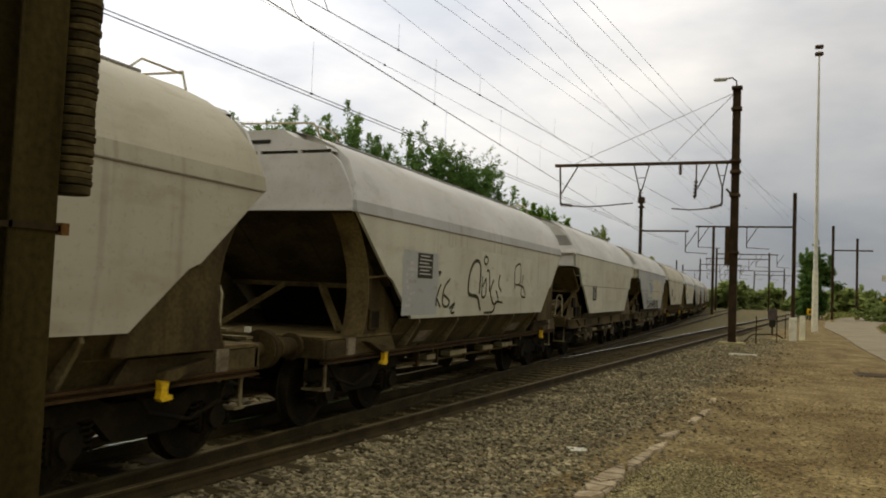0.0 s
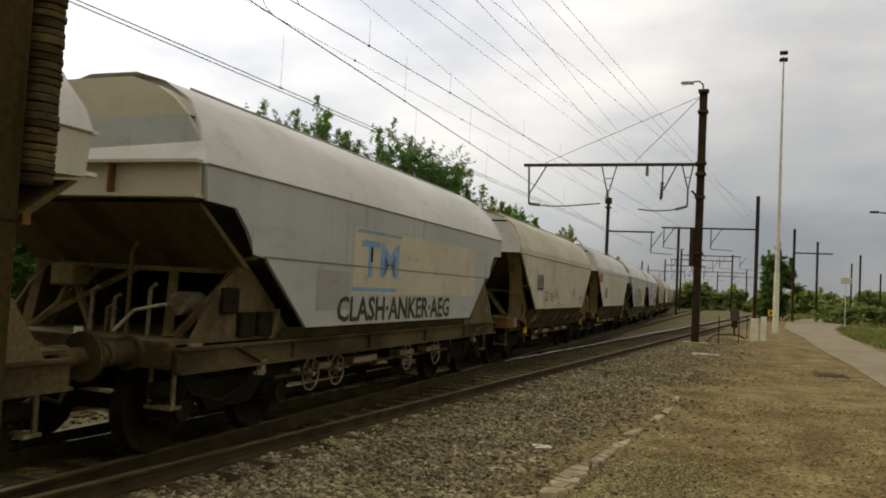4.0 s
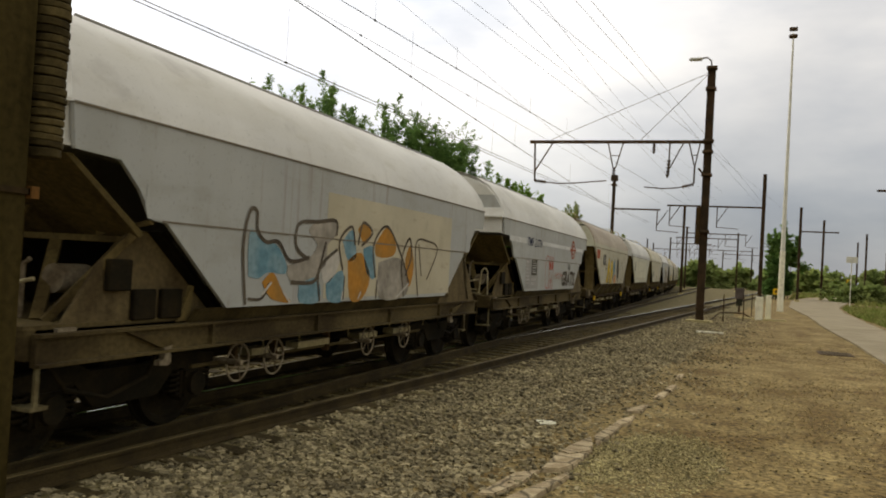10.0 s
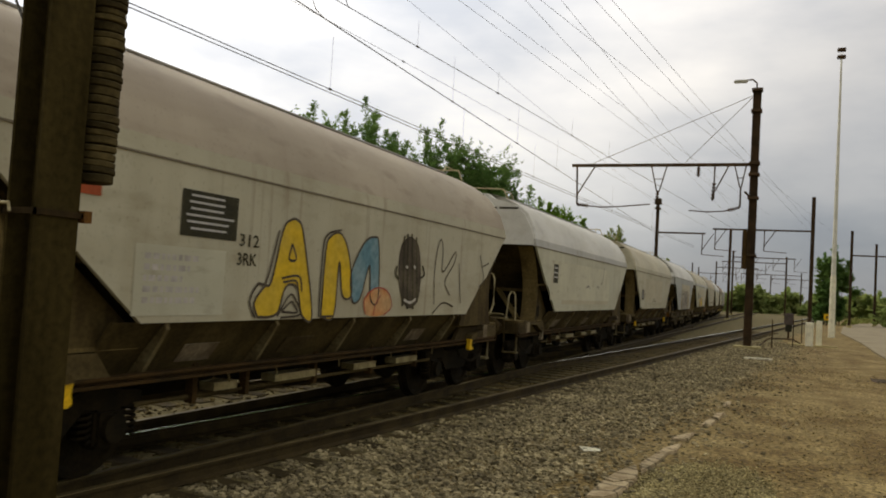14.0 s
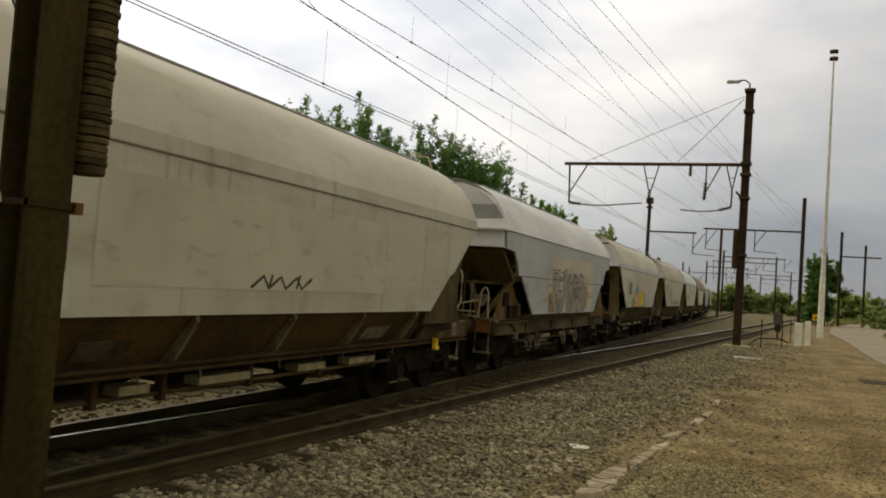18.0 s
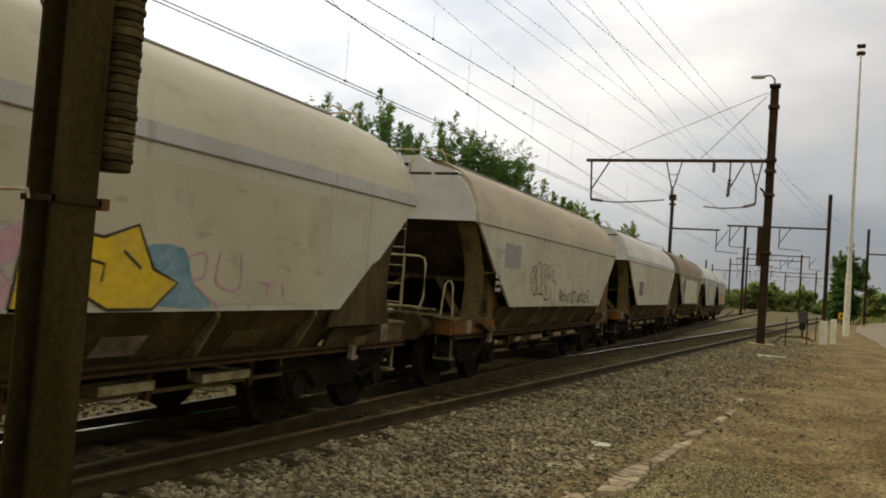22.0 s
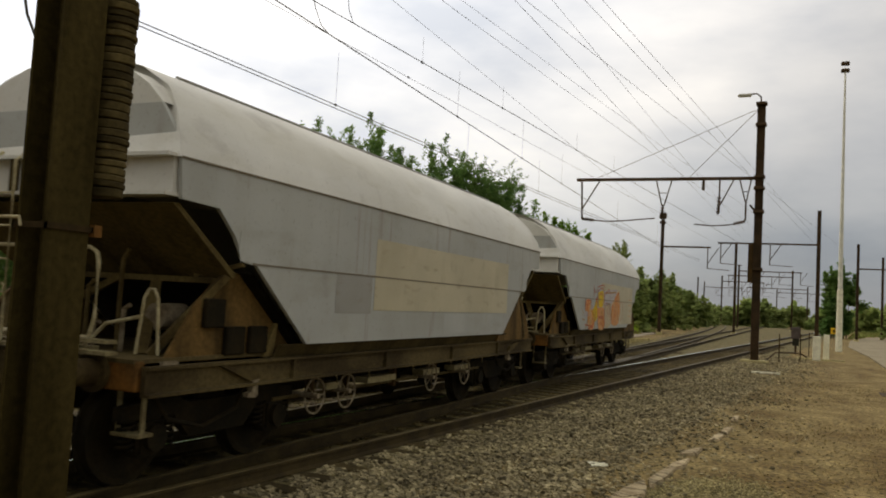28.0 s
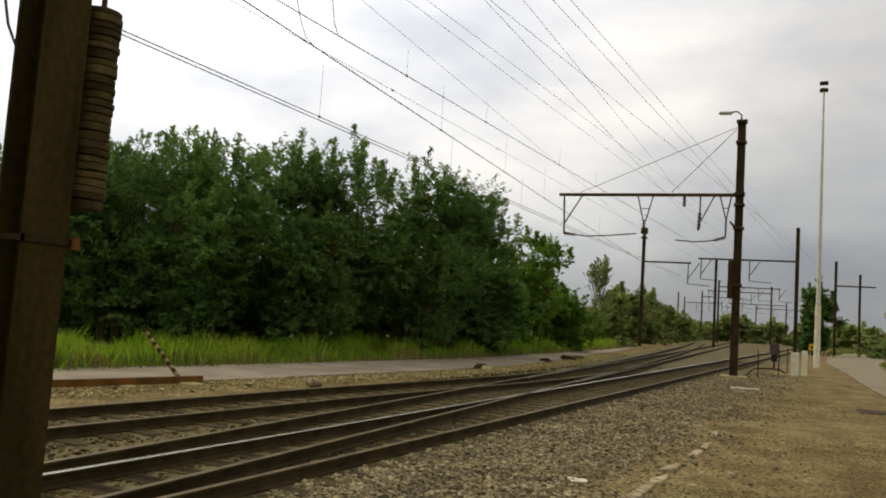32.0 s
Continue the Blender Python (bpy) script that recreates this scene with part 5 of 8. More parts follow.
def running_gear(w, e, E, kind, spec):
    """Buffer beam, deck, buffers, coupling, brackets and towing eyes at one end."""
    bm = bm_new()
    box(bm, -1.30, 1.30, e * (E - 0.74), e * (E - 0.64), 0.90, 1.15)
    bmesh.ops.bevel(bm, geom=bm.edges[:], offset=0.012, segments=1, affect="EDGES")
    part("headstock", bm, M["rustbeam"] if spec.get("rusty") else M["sill"], w, "rusty buffer beam")
    bm = bm_new()
    box(bm, -1.28, 1.28, e * 3.3, e * (E - 0.63), 1.13, 1.165)
    part("platform_deck", bm, M["post"] if kind == "A" else M["sill"], w, "dusty end platform")
    bm = bm_new()
    box(bm, 0.16, 0.24, e * (E - 0.66), e * (E - 0.625), 1.17, 1.24)
    part("coupling_tag", bm, M["white"], w, "small white bracket")
    for s in (-1, 1):
        part("buffer", kept("buffer", buffer_mesh), None, w, at=pose(s * 0.875, e * (E - 0.62), 1.04, 0, 0, 0 if e < 0 else 180))
        bm = bm_new()
        box(bm, s * 1.29, s * 1.33, e * 4.86, e * 5.05, 0.92, 1.14)
        part("end_bracket", bm, M["dustypale"], w, "pale dusty bracket")
        y = 4.10 if kind == "A" else 3.85
        bm = bm_new()
        prism(bm, [(e * (y + 0.55), 1.08), (e * y, 1.0), (e * (y - 0.06), 0.93), (e * (y + 0.1), 0.91)], "x", s * 1.3, s * 1.42)
        part("eye_bracket", bm, M["web"], w)
        bm = bm_new()
        prism(bm, [(e * (y + 0.06), 0.93), (e * (y - 0.06), 0.93), (e * (y - 0.045), 0.84), (e * (y - 0.06), 0.77), (e * (y - 0.02), 0.74), (e * (y + 0.1), 0.75), (e * (y + 0.1), 0.79), (e * (y + 0.04), 0.80), (e * (y + 0.035), 0.86)], "x", s * 1.34, s * 1.40)
        part("towing_eye", bm, M["yellow"] if spec.get("hook") else M["dustypale"], w)
    bm = bm_new()
    tube(bm, [(0, e * (E - 0.7), 1.0), (0, e * (E - 0.35), 1.0), (0, e * (E - 0.25), 0.92), (0, e * (E - 0.22), 0.70)], 0.035, 8)
    part("draw_hook", bm, M["under"], w)
    part("brake_hose", bent([(0.35, e * (E - 0.62), 0.95), (0.36, e * (E - 0.45), 0.80), (0.37, e * (E - 0.3), 0.55), (0.38, e * (E - 0.1), 0.62)], 0.025), M["black"], w)
    part("air_pipe", bent([(1.15, e * (E - 0.95), 0.90), (1.2, e * (E - 1.15), 0.62), (1.2, e * (E - 1.6), 0.50), (1.18, e * (E - 2.1), 0.62), (1.15, e * (E - 2.3), 0.88)], 0.022), M["under"], w)
    # step below the corner
    bm = bm_new()
    for x in (0.95, 1.22):
        box(bm, x - 0.012, x + 0.012, e * (E - 0.86), e * (E - 0.82), 0.50, 0.92)
    box(bm, 0.93, 1.24, e * (E - 0.95), e * (E - 0.78), 0.50, 0.53)
    part("corner_step", bm, M["tread"], w)


def wagon(kind, spec, seed):
    w = thing("hopper_wagon", spec["label"], "wagon", group="goods train")
    E = END[kind]
    body, roof = PAINTS[spec["side"]], PAINTS[spec["roof"]]
    band = PAINTS[spec.get("band", "bandwarm" if spec["side"] in ("beige", "tan") else "band")]
    # sides
    for s in (-1, 1):
        me = kept(("side", kind, s), lambda: side_sheet(kind, s)).copy()
        me.materials.append(body)
        part("side_sheet", me, None, w)
        bm = bm_new()
        if kind == "A":
            prism(bm, [(s * 1.507, 2.722), (s * 1.482, 2.87), (s * 1.40, 2.87), (s * 1.43, 2.722)], "y", -5.29, 5.29)
            part("cant_rail", bm, band, w, "dull grey band along the eaves")
            part("seam", kept(("seamA", s), lambda: mesh_of("seam", _bar(s * 1.508, 2.715, 5.25), M["patch_line"])), None, w)
        else:
            part("seam", kept(("seamB", s), lambda: mesh_of("seam", _bar(s * 1.508, 2.87, 5.2), M["patch_line"])), None, w)
            part("seam", kept(("seamB2", s), lambda: mesh_of("seam", _bar(s * 1.503, 2.035, 4.15), M["patch_line"])), None, w)
            for e in (-1, 1):
                bm = bm_new()
                prism(bm, [(e * 4.12, 2.05), (e * 4.34, 2.05), (e * 4.38, 2.16), (e * 4.36, 2.34), (e * 4.14, 2.36)], "x", s * 1.5, s * 1.506)
                part("corner_patch", bm, body, w)
    part("roof", shell(kind), roof, w, smooth=True)
    bm = bm_new()
    ridge = 3.84 if kind == "A" else 3.885
    box(bm, -0.22, 0.22, -4.5, 4.5, ridge, ridge + 0.035)
    part("roof_walk", bm, roof, w)
    for s in (-1, 1):
        part("roof_edge_strip", bent([(s * 0.62, -4.4, ridge - 0.06), (s * 0.62, 4.4, ridge - 0.06)], 0.016), PAINTS["patchgrey"], w)
    for e in (-1, 1):
        (end_of_a if kind == "A" else end_of_b)(w, e, spec)
        running_gear(w, e, E, kind, spec)
    # lower hopper, ribs and sills
    low = M["rustlower"] if spec.get("rustlow") else M["lower"]
    for s in (-1, 1):
        bm = bm_new()
        if kind == "A":
            prism(bm, [(s * 1.45, 1.365), (s * 1.41, 1.365), (s * 1.06, 0.90), (s * 1.10, 0.90)], "y", -3.75, 3.75)
            part("lower_hopper", bm, low, w, "dusty sloping lower hopper")
            for i in range(5):
                y = -3.2 + 1.57 * i
                part("rib", kept(("rib", s), lambda: mesh_of("rib", _rib(s), M["tread"])), None, w, at=pose(0, y, 0))
            rn = random.Random(seed)
            for i in range(3):
                y = -2.75 + 1.57 * rn.randrange(4)
                bm = bm_new()
                prism(bm, [(s * 1.166, 0.97), (s * 1.296, 1.14), (s * 1.290, 1.145), (s * 1.160, 0.975)], "y", y, y + rn.uniform(0.45, 0.7))
                part("data_panel", bm, M["dustypale"] if i else M["sill"], w, "faded pale data panel")
        else:
            prism(bm, [(s * 1.45, 1.25), (s * 1.40, 1.25), (s * 1.30, 1.10), (s * 1.35, 1.10)], "y", -3.5, 3.5)
            part("lower_hopper", bm, low, w, "dusty lower edge of the hopper")
        bm = bm_new()
        z0, z1 = (0.84, 0.925) if kind == "A" else (0.86, 1.11)
        xs = 1.33 if kind == "A" else 1.42
        ylen = E - 0.68
        prism(bm, [(s * xs, z0), (s * xs, z0 + 0.025), (s * (xs - 0.05), z0 + 0.03), (s * (xs - 0.05), z1 - 0.03), (s * xs, z1 - 0.025), (s * xs, z1), (s * (xs - 0.1), z1), (s * (xs - 0.1), z0)], "y", -ylen, ylen)
        sb = part("sole_bar", bm, M["sill"] if kind == "B" else M["rust"], w)
        if kind == "A":
            for e in (-1, 1):
                bm = bm_new()
                prism(bm, [(e * 3.6, 0.925), (e * 3.75, 1.12), (e * ylen, 1.12), (e * ylen, 0.925)], "x", s * 1.24, s * 1.30)
                part("end_sill", bm, M["rustbeam"] if spec.get("rusty") else M["sill"], sb)
        else:
            for y in (-3.2, -1.1, 1.1, 3.2):
                bm = bm_new()
                box(bm, s * 1.37, s * 1.415, y - 0.02, y + 0.02, 0.887, 1.083)
                part("sill_rib", bm, M["sill"], sb)
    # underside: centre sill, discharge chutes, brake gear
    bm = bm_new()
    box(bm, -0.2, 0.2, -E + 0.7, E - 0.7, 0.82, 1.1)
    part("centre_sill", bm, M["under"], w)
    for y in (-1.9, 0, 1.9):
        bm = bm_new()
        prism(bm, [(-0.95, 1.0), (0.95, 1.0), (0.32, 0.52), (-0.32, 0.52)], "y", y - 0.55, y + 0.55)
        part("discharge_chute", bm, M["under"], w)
    for y, l in ((-2.2, 0.35), (-1.2, 0.8), (0.5, 0.6), (1.7, 0.7)):
        bm = bm_new()
        box(bm, 1.02, 1.2, y, y + l, 0.66, 0.74)
        part("slide_rail", bm, M["glint"], w, "bare steel slide bar")
    part("brake_rod", bent([(1.08, -3.1, 0.62), (1.08, 3.1, 0.62)], 0.022), M["sill"], w)
    part("brake_rod", bent([(-1.08, -3.1, 0.62), (-1.08, 3.1, 0.62)], 0.022), M["sill"], w)
    for y in (-2.4, -1.6, -0.3, 1.1, 2.5):
        bm = bm_new()
        box(bm, 1.05, 1.14, y - 0.03, y + 0.03, 0.56, 0.94)
        part("hanger", bm, M["rust"], w)
        part("clip", kept("clip", lambda: mesh_of("clip", bent([(1.2, 0, 0.9), (1.24, 0, 0.82), (1.22, 0.05, 0.74)], 0.010), M["glint"])), None, w, at=pose(0, y + 0.35, 0))
    for y in ((-2.6, -1.9, 0.57, 1.9) if kind == "B" else ()):
        part("hand_wheel", kept("hw", hand_wheel), None, w, "spoked hand wheel", pose(1.30, y, 0.64))
    sets = bogie(w, -(E - 2.0)) + bogie(w, E - 2.0)
    if spec.get("ladder"):
        ladder(w, -5.42 if kind == "A" else -5.36, 0.10 if kind == "A" else -0.45, 1.2, 3.75 if kind == "A" else 2.95, M["tube"])
        end_rail(w, -E + 0.80, M["tube"], kind)
    if spec.get("rail_back"):
        end_rail(w, E - 0.80, M["tube"], "B")
    if spec.get("gear") or kind == "B":
        end_gear(w, -1, E, seed)
    return w, sets


def _bar(x, z, y):
    bm = bm_new()
    box(bm, x - 0.006, x + 0.006, -y, y, z - 0.008, z + 0.008)
    return bm


def _rib(s):
    bm = bm_new()
    prism(bm, [(s * 1.47, 1.36), (s * 1.08, 0.90), (s * 1.24, 0.90), (s * 1.49, 1.30)], "y", -0.022, 0.022)
    return bm



SPEC = [
    ("A", dict(side="beige", roof="lightwarm", label="beige-grey hopper wagon with a stained roof end", hook=1, rail_back=1)),
    ("A", dict(side="pale", roof="light", label="pale grey hopper wagon with black spray scrawls", hook=1)),
    ("B", dict(side="pale", roof="light", label="light grey round-roofed hopper wagon with a black notice", darkend=1, ladder=1)),
    ("B", dict(side="grey", roof="light", label="grey hopper wagon with black sprayed capitals", end="cream", rail_back=1)),
    ("A", dict(side="beige", roof="lightwarm", label="tan dusty hopper wagon with a black notice", hook=1, rusty=1)),
    ("A", dict(side="pale", roof="light", label="pale hopper wagon with a red square", hook=1, ladder=1)),
    ("B", dict(side="grey", roof="light", label="grey hopper wagon with blue and ochre graffiti", darkend=1)),
    ("B", dict(side="grey", roof="light", label="grey hopper wagon with a white stripe and red ring", ladder=1)),
    ("A", dict(side="beige", roof="mauve", label="rust-stained hopper wagon with yellow graffiti letters", hook=1, end="pale")),
    ("A", dict(side="pale", roof="light", label="off-white scuffed hopper wagon with ribbed foot", ladder=1)),
    ("A", dict(side="beige", roof="lightwarm", label="tan hopper wagon with a small white notice", rustlow=1, end="beige", hook=1)),
    ("B", dict(side="grey", roof="light", label="grey hopper wagon with silver and black graffiti", darkend=1, ladder=1, rusty=1)),
    ("A", dict(side="pale", roof="lightwarm", label="beige hopper wagon with yellow and pink graffiti")),
    ("A", dict(side="beige", roof="tanroof", label="tan hopper wagon with black bubble lettering", ladder=1, rusty=1)),
    ("A", dict(side="pale", roof="light", label="clean pale grey hopper wagon with a notice", rusty=1)),
    ("A", dict(side="brown", roof="rustroof", band="brown", label="brown rust-roofed hopper wagon with a pale panel", rustlow=1, hook=1, end="brown", ladder=1)),
    ("B", dict(side="grey", roof="light", label="blue-grey hopper wagon with beige repaint patches", rusty=1, ladder=1)),
    ("B", dict(side="grey", roof="light", label="grey last wagon with orange graffiti", rusty=1, ladder=1)),
]
# where the middle of each wagon stands along the train, and where its paint marks start from
ALONG = [-6.18, 6.32, 18.44, 30.29, 42.61, 55.03, 67.24, 79.12, 91.49, 104.02, 116.41, 128.56, 141.06, 153.89, 166.56, 178.73, 191.18, 203.21]
MARKED = [0.31, -0.17, -0.07, 0.06, -0.21, -0.12, 0.0, -0.04, -0.34, -0.83, -1.08, -0.39, 0.09, -0.75, -0.27, -0.15, -0.12, 0.71]
WAGONS, WHEELS = [], []
for n, (kind, spec) in enumerate(SPEC):
    w, sets = wagon(kind, spec, n)
    WAGONS.append(w)
    WHEELS += sets


# ---- paint marks, notices and graffiti on the near sides ----
def on_side(y, z, lift=0.0):
    """A pose on the near side sheet: x of the mark runs along the wagon, y up."""
    m = Matrix(((0, 0, 1, 1.504 + lift), (1, 0, 0, y), (0, 1, 0, z), (0, 0, 0, 1)))
    return m


def flat(w, name, polys, mat, y=0.0, z=0.0, lift=0.0, label="", on=None):
    """Filled outlines (along, up) as a thin film of paint."""
    if name == "graffiti_fill" and len(polys) > 1:
        for i, p in enumerate(polys):
            flat(w, name, [p], mat, y, z, lift + 0.00004 * i, label)
        return None
    y = y + MARKED[WAGONS.index(on or w)]
    bm = bm_new()
    for p in polys:
        vs = [bm.verts.new((a, b, 0)) for a, b in p]
        try:
            bm.faces.new(vs)
        except ValueError:
            pass
    me = bpy.data.meshes.new(name)
    bm.to_mesh(me)
    bm.free()
    me.materials.append(mat)
    at = on_side(y, z, lift)
    if on:
        at = Matrix.Translation((0, 0, lift))
    return part(name, me, None, w, label, at)


def rect(y0, y1, z0, z1):
    return [(y0, z0), (y1, z0), (y1, z1), (y0, z1)]


def panel(w, y0, y1, z0, z1, mat, name="paint_patch", lift=0.0, label=""):
    return flat(w, name, [rect(y0, y1, z0, z1)], mat, lift=lift, label=label)


def ribbon(pts, width):
    """A brush stroke along points, as quads."""
    out = []
    pts = [Vector(p) for p in pts]
    norm = []
    for i, p in enumerate(pts):
        d = (pts[min(i + 1, len(pts) - 1)] - pts[max(0, i - 1)])
        d = d.normalized() if d.length > 1e-6 else Vector((1, 0))
        norm.append(Vector((-d.y, d.x)) * width / 2)
    for i in range(len(pts) - 1):
        a, b, c, e = pts[i] + norm[i], pts[i] - norm[i], pts[i + 1] - norm[i + 1], pts[i + 1] + norm[i + 1]
        out.append([tuple(b), tuple(c), tuple(e), tuple(a)])
    return out


def smooth_line(pts, n=5):
    """A rounded line through points."""
    out = []
    p = [Vector(a) for a in pts]
    for i in range(len(p) - 1):
        a, b, c, d = p[max(0, i - 1)], p[i], p[i + 1], p[min(len(p) - 1, i + 2)]
        for k in range(n):
            u = k / n
            out.append(0.5 * (2 * b + (c - a) * u + (2 * a - 5 * b + 4 * c - d) * u * u + (3 * b - a - 3 * c + d) * u**3))
    return out + [p[-1]]


def strokes(w, lines, width, mat, y=0.0, z=0.0, s=1.0, lift=0.003, round_=True, name="graffiti", label=""):
    for i, ln_ in enumerate(lines):
        pts = [(a * s, b * s) for a, b in ln_]
        flat(w, name, ribbon(smooth_line(pts) if round_ else pts, width), mat, y, z, lift + 0.00003 * i, label)


def text(w, body, y0, y1, z, mat, height=None, shear=0.0, bold=0.0, name="lettering", label="", lift=0.003):
    """Letters of the built-in font, stretched to run from y0 to y1."""
    cu = bpy.data.curves.new(name, "FONT")
    cu.body, cu.shear, cu.offset, cu.resolution_u = body, shear, bold, 2
    ob = new(name, cu)
    me = bpy.data.meshes.new_from_object(ob.evaluated_get(bpy.context.evaluated_depsgraph_get()))
    bpy.data.objects.remove(ob)
    xs = [v.co.x for v in me.vertices]
    ys = [v.co.y for v in me.vertices]
    kx = (y1 - y0) / (max(xs) - min(xs))
    ky = (height / (max(ys) - min(ys))) if height else kx
    for v in me.vertices:
        v.co.x, v.co.y, v.co.z = (v.co.x - min(xs)) * kx, (v.co.y - min(ys)) * ky, 0
    me.materials.clear()
    me.materials.append(mat)
    return part(name, me, None, w, label, on_side(y0 + MARKED[WAGONS.index(w)], z, lift))


def notice(w, y0, y1, z0, z1, rows=6, pale=False):
    p = panel(w, y0, y1, z0, z1, M["plate_black"] if not pale else PAINTS["white"], "notice_board", 0.002, "small notice of unreadable lines")
    hgt = (z1 - z0) / (rows + 1)
    rn = random.Random(round(y0 * 100))
    polys = []
    for i in range(rows):
        zz = z1 - hgt * (i + 0.75)
        a = y0 + 0.06 * (y1 - y0) + rn.random() * 0.12 * (y1 - y0)
        b = y1 - 0.06 * (y1 - y0) - rn.random() * 0.22 * (y1 - y0)
        polys.append(rect(a, b, zz - hgt * 0.2, zz + hgt * 0.14))
    for q in polys:
        flat(p, "notice_line", [[(a, b) for a, b in q]], M["plate_line"] if not pale else M["plate_black"], lift=0.003, on=w)
    return p


def small_print(w, y0, y1, z0, z1, rows, seed=1):
    """Stencilled figures, as rows of short bars."""
    rn = random.Random(seed)
    polys = []
    h = (z1 - z0) / rows
    for i in range(rows):
        y = y0
        stop = y1 - rn.random() * 0.4 * (y1 - y0)
        while y < stop:
            l = rn.uniform(0.03, 0.09)
            polys.append(rect(y, y + l, z1 - (i + 0.75) * h, z1 - (i + 0.2) * h))
            y += l + 0.025
    tagged(flat(w, "stencil_print", polys, M["stencil"], lift=0.002), kind="stuff")


def blob(w, pts, mat, lift=0.002, round_=True):
    """A sprayed area, its outline rounded or angular."""
    return flat(w, "graffiti_fill", [[tuple(p) for p in smooth_line(pts + pts[:1], 3)[:-1]] if round_ else pts], mat, lift=lift)


W = WAGONS
# second wagon: grey patch, notice, black scrawls
w = W[1]
panel(w, -3.72, -2.46, 1.41, 2.34, PAINTS["grey"])
panel(w, -2.4, 3.0, 1.7, 2.5, PAINTS["pale"])
notice(w, -3.22, -2.66, 1.95, 2.32)
small_print(w, -3.62, -3.3, 1.5, 2.2, 8, 3)
strokes(w, [[(-2.31, 1.88), (-2.47, 1.67), (-2.48, 1.54)], [(-2.47, 1.66), (-2.31, 1.52)], [(-1.93, 1.97), (-2.18, 1.81), (-2.21, 1.56), (-2.01, 1.53), (-1.94, 1.62), (-2.18, 1.71)], [(-1.93, 1.49), (-1.69, 1.58), (-1.86, 1.43), (-1.7, 1.43)], [(-2.43, 2.06), (-2.33, 2.06), (-2.41, 2.01)]], 0.04, M["spray_black"], label="black sprayed scrawl")
strokes(w, [[(-0.44, 1.44), (-0.6, 1.67), (-0.99, 1.72), (-1.09, 1.8), (-1.02, 2.1), (-0.81, 2.29), (-0.58, 2.3), (-0.48, 2.15), (-0.52, 1.74)]], 0.065, M["spray_black"])
strokes(w, [[(-0.22, 2.43), (-0.09, 2.36), (-0.2, 2.27), (-0.32, 2.34), (-0.22, 2.43)], [(-0.37, 2.05), (-0.38, 1.71), (-0.18, 1.72), (-0.18, 2.01), (-0.34, 1.86)], [(-0.14, 2.16), (0, 2.13), (0.03, 1.78)], [(0.27, 2), (0.09, 1.79), (0.29, 1.56), (0.56, 1.63), (0.4, 1.81)], [(0.64, 2.12), (0.56, 1.93), (0.74, 1.79)], [(-0.23, 1.4), (0.28, 1.42), (0.42, 1.59), (0.83, 1.58)]], 0.045, M["spray_black"])
strokes(w, [[(1.62, 1.86), (1.59, 2.25), (1.95, 2.36), (1.98, 1.99), (1.66, 1.94)], [(2.18, 2.15), (2.06, 1.75), (2.37, 1.7), (2.21, 1.89), (1.9, 1.93)]], 0.04, M["spray_black"])
# third
w = W[2]
panel(w, -0.6, 3.2, 1.62, 2.55, PAINTS["beige"])
panel(w, -2.9, -1.2, 1.35, 1.98, PAINTS["white"])
notice(w, -2.72, -2.12, 1.62, 2.04)
# fourth: blue and black capitals
w = W[3]
panel(w, -2.05, 3.3, 1.66, 2.56, PAINTS["cream"])
panel(w, -3.0, -2.1, 1.45, 1.95, PAINTS["patchgrey"])
text(w, "TM", -1.82, -0.53, 1.9, M["spray_blue"], 0.5, bold=0.02)
panel(w, -1.95, -0.45, 2.5, 2.54, M["spray_blue"], "sprayed_bar", 0.003)
panel(w, -2.05, -0.6, 1.70, 1.75, M["spray_blue"], "sprayed_bar", 0.003)
text(w, "CLASH·ANKER·AEG", -2.44, 1.85, 1.29, M["spray_black"], 0.34, bold=0.022, label="black sprayed capitals")
# fifth
w = W[4]
panel(w, -2.5, 2.6, 1.48, 2.55, PAINTS["cream"])
panel(w, -3.25, -2.6, 1.42, 1.80, PAINTS["white"])
notice(w, -3.29, -2.56, 1.86, 2.26)
strokes(w, [[(-2.14, 1.83), (-2.34, 1.78), (-2.33, 1.7), (-2.15, 1.61), (-2.35, 1.59), (-2.39, 1.44)], [(-2.05, 1.84), (-2.02, 1.6), (-1.82, 1.61), (-1.88, 1.73), (-2.05, 1.84)], [(-2.06, 1.59), (-2.05, 1.39)]], 0.035, M["spray_brown"], label="brown sprayed scrawl")
strokes(w, [[(-1.63, 1.75), (-1.44, 1.78)], [(-1.59, 1.67), (-1.4, 1.68)], [(-1.54, 1.6), (-1.37, 1.61)], [(-1.42, 1.8), (-1.31, 1.54)], [(-1.26, 1.78), (-1.34, 1.71), (-1.22, 1.7), (-1.3, 1.55)]], 0.03, M["spray_navy"])
strokes(w, [[(-1.19, 2.6), (-1.18, 2.26), (-1.25, 2.1)]], 0.03, M["spray_black"])
strokes(w, [[(-1.2, 2.21), (-1.23, 1.8)]], 0.03, M["spray_white"])
strokes(w, [[(-1.16, 1.87), (-0.97, 1.65), (-0.86, 1.91)], [(-0.85, 1.97), (-0.8, 1.61)], [(-0.73, 1.91), (-0.68, 1.62), (-0.59, 1.84), (-0.71, 1.8)], [(-0.53, 1.78), (-0.49, 1.61)], [(-0.39, 1.81), (-0.46, 1.65)], [(-0.3, 1.68), (-0.25, 1.52), (-0.4, 1.49)]], 0.03, M["spray_brown"])
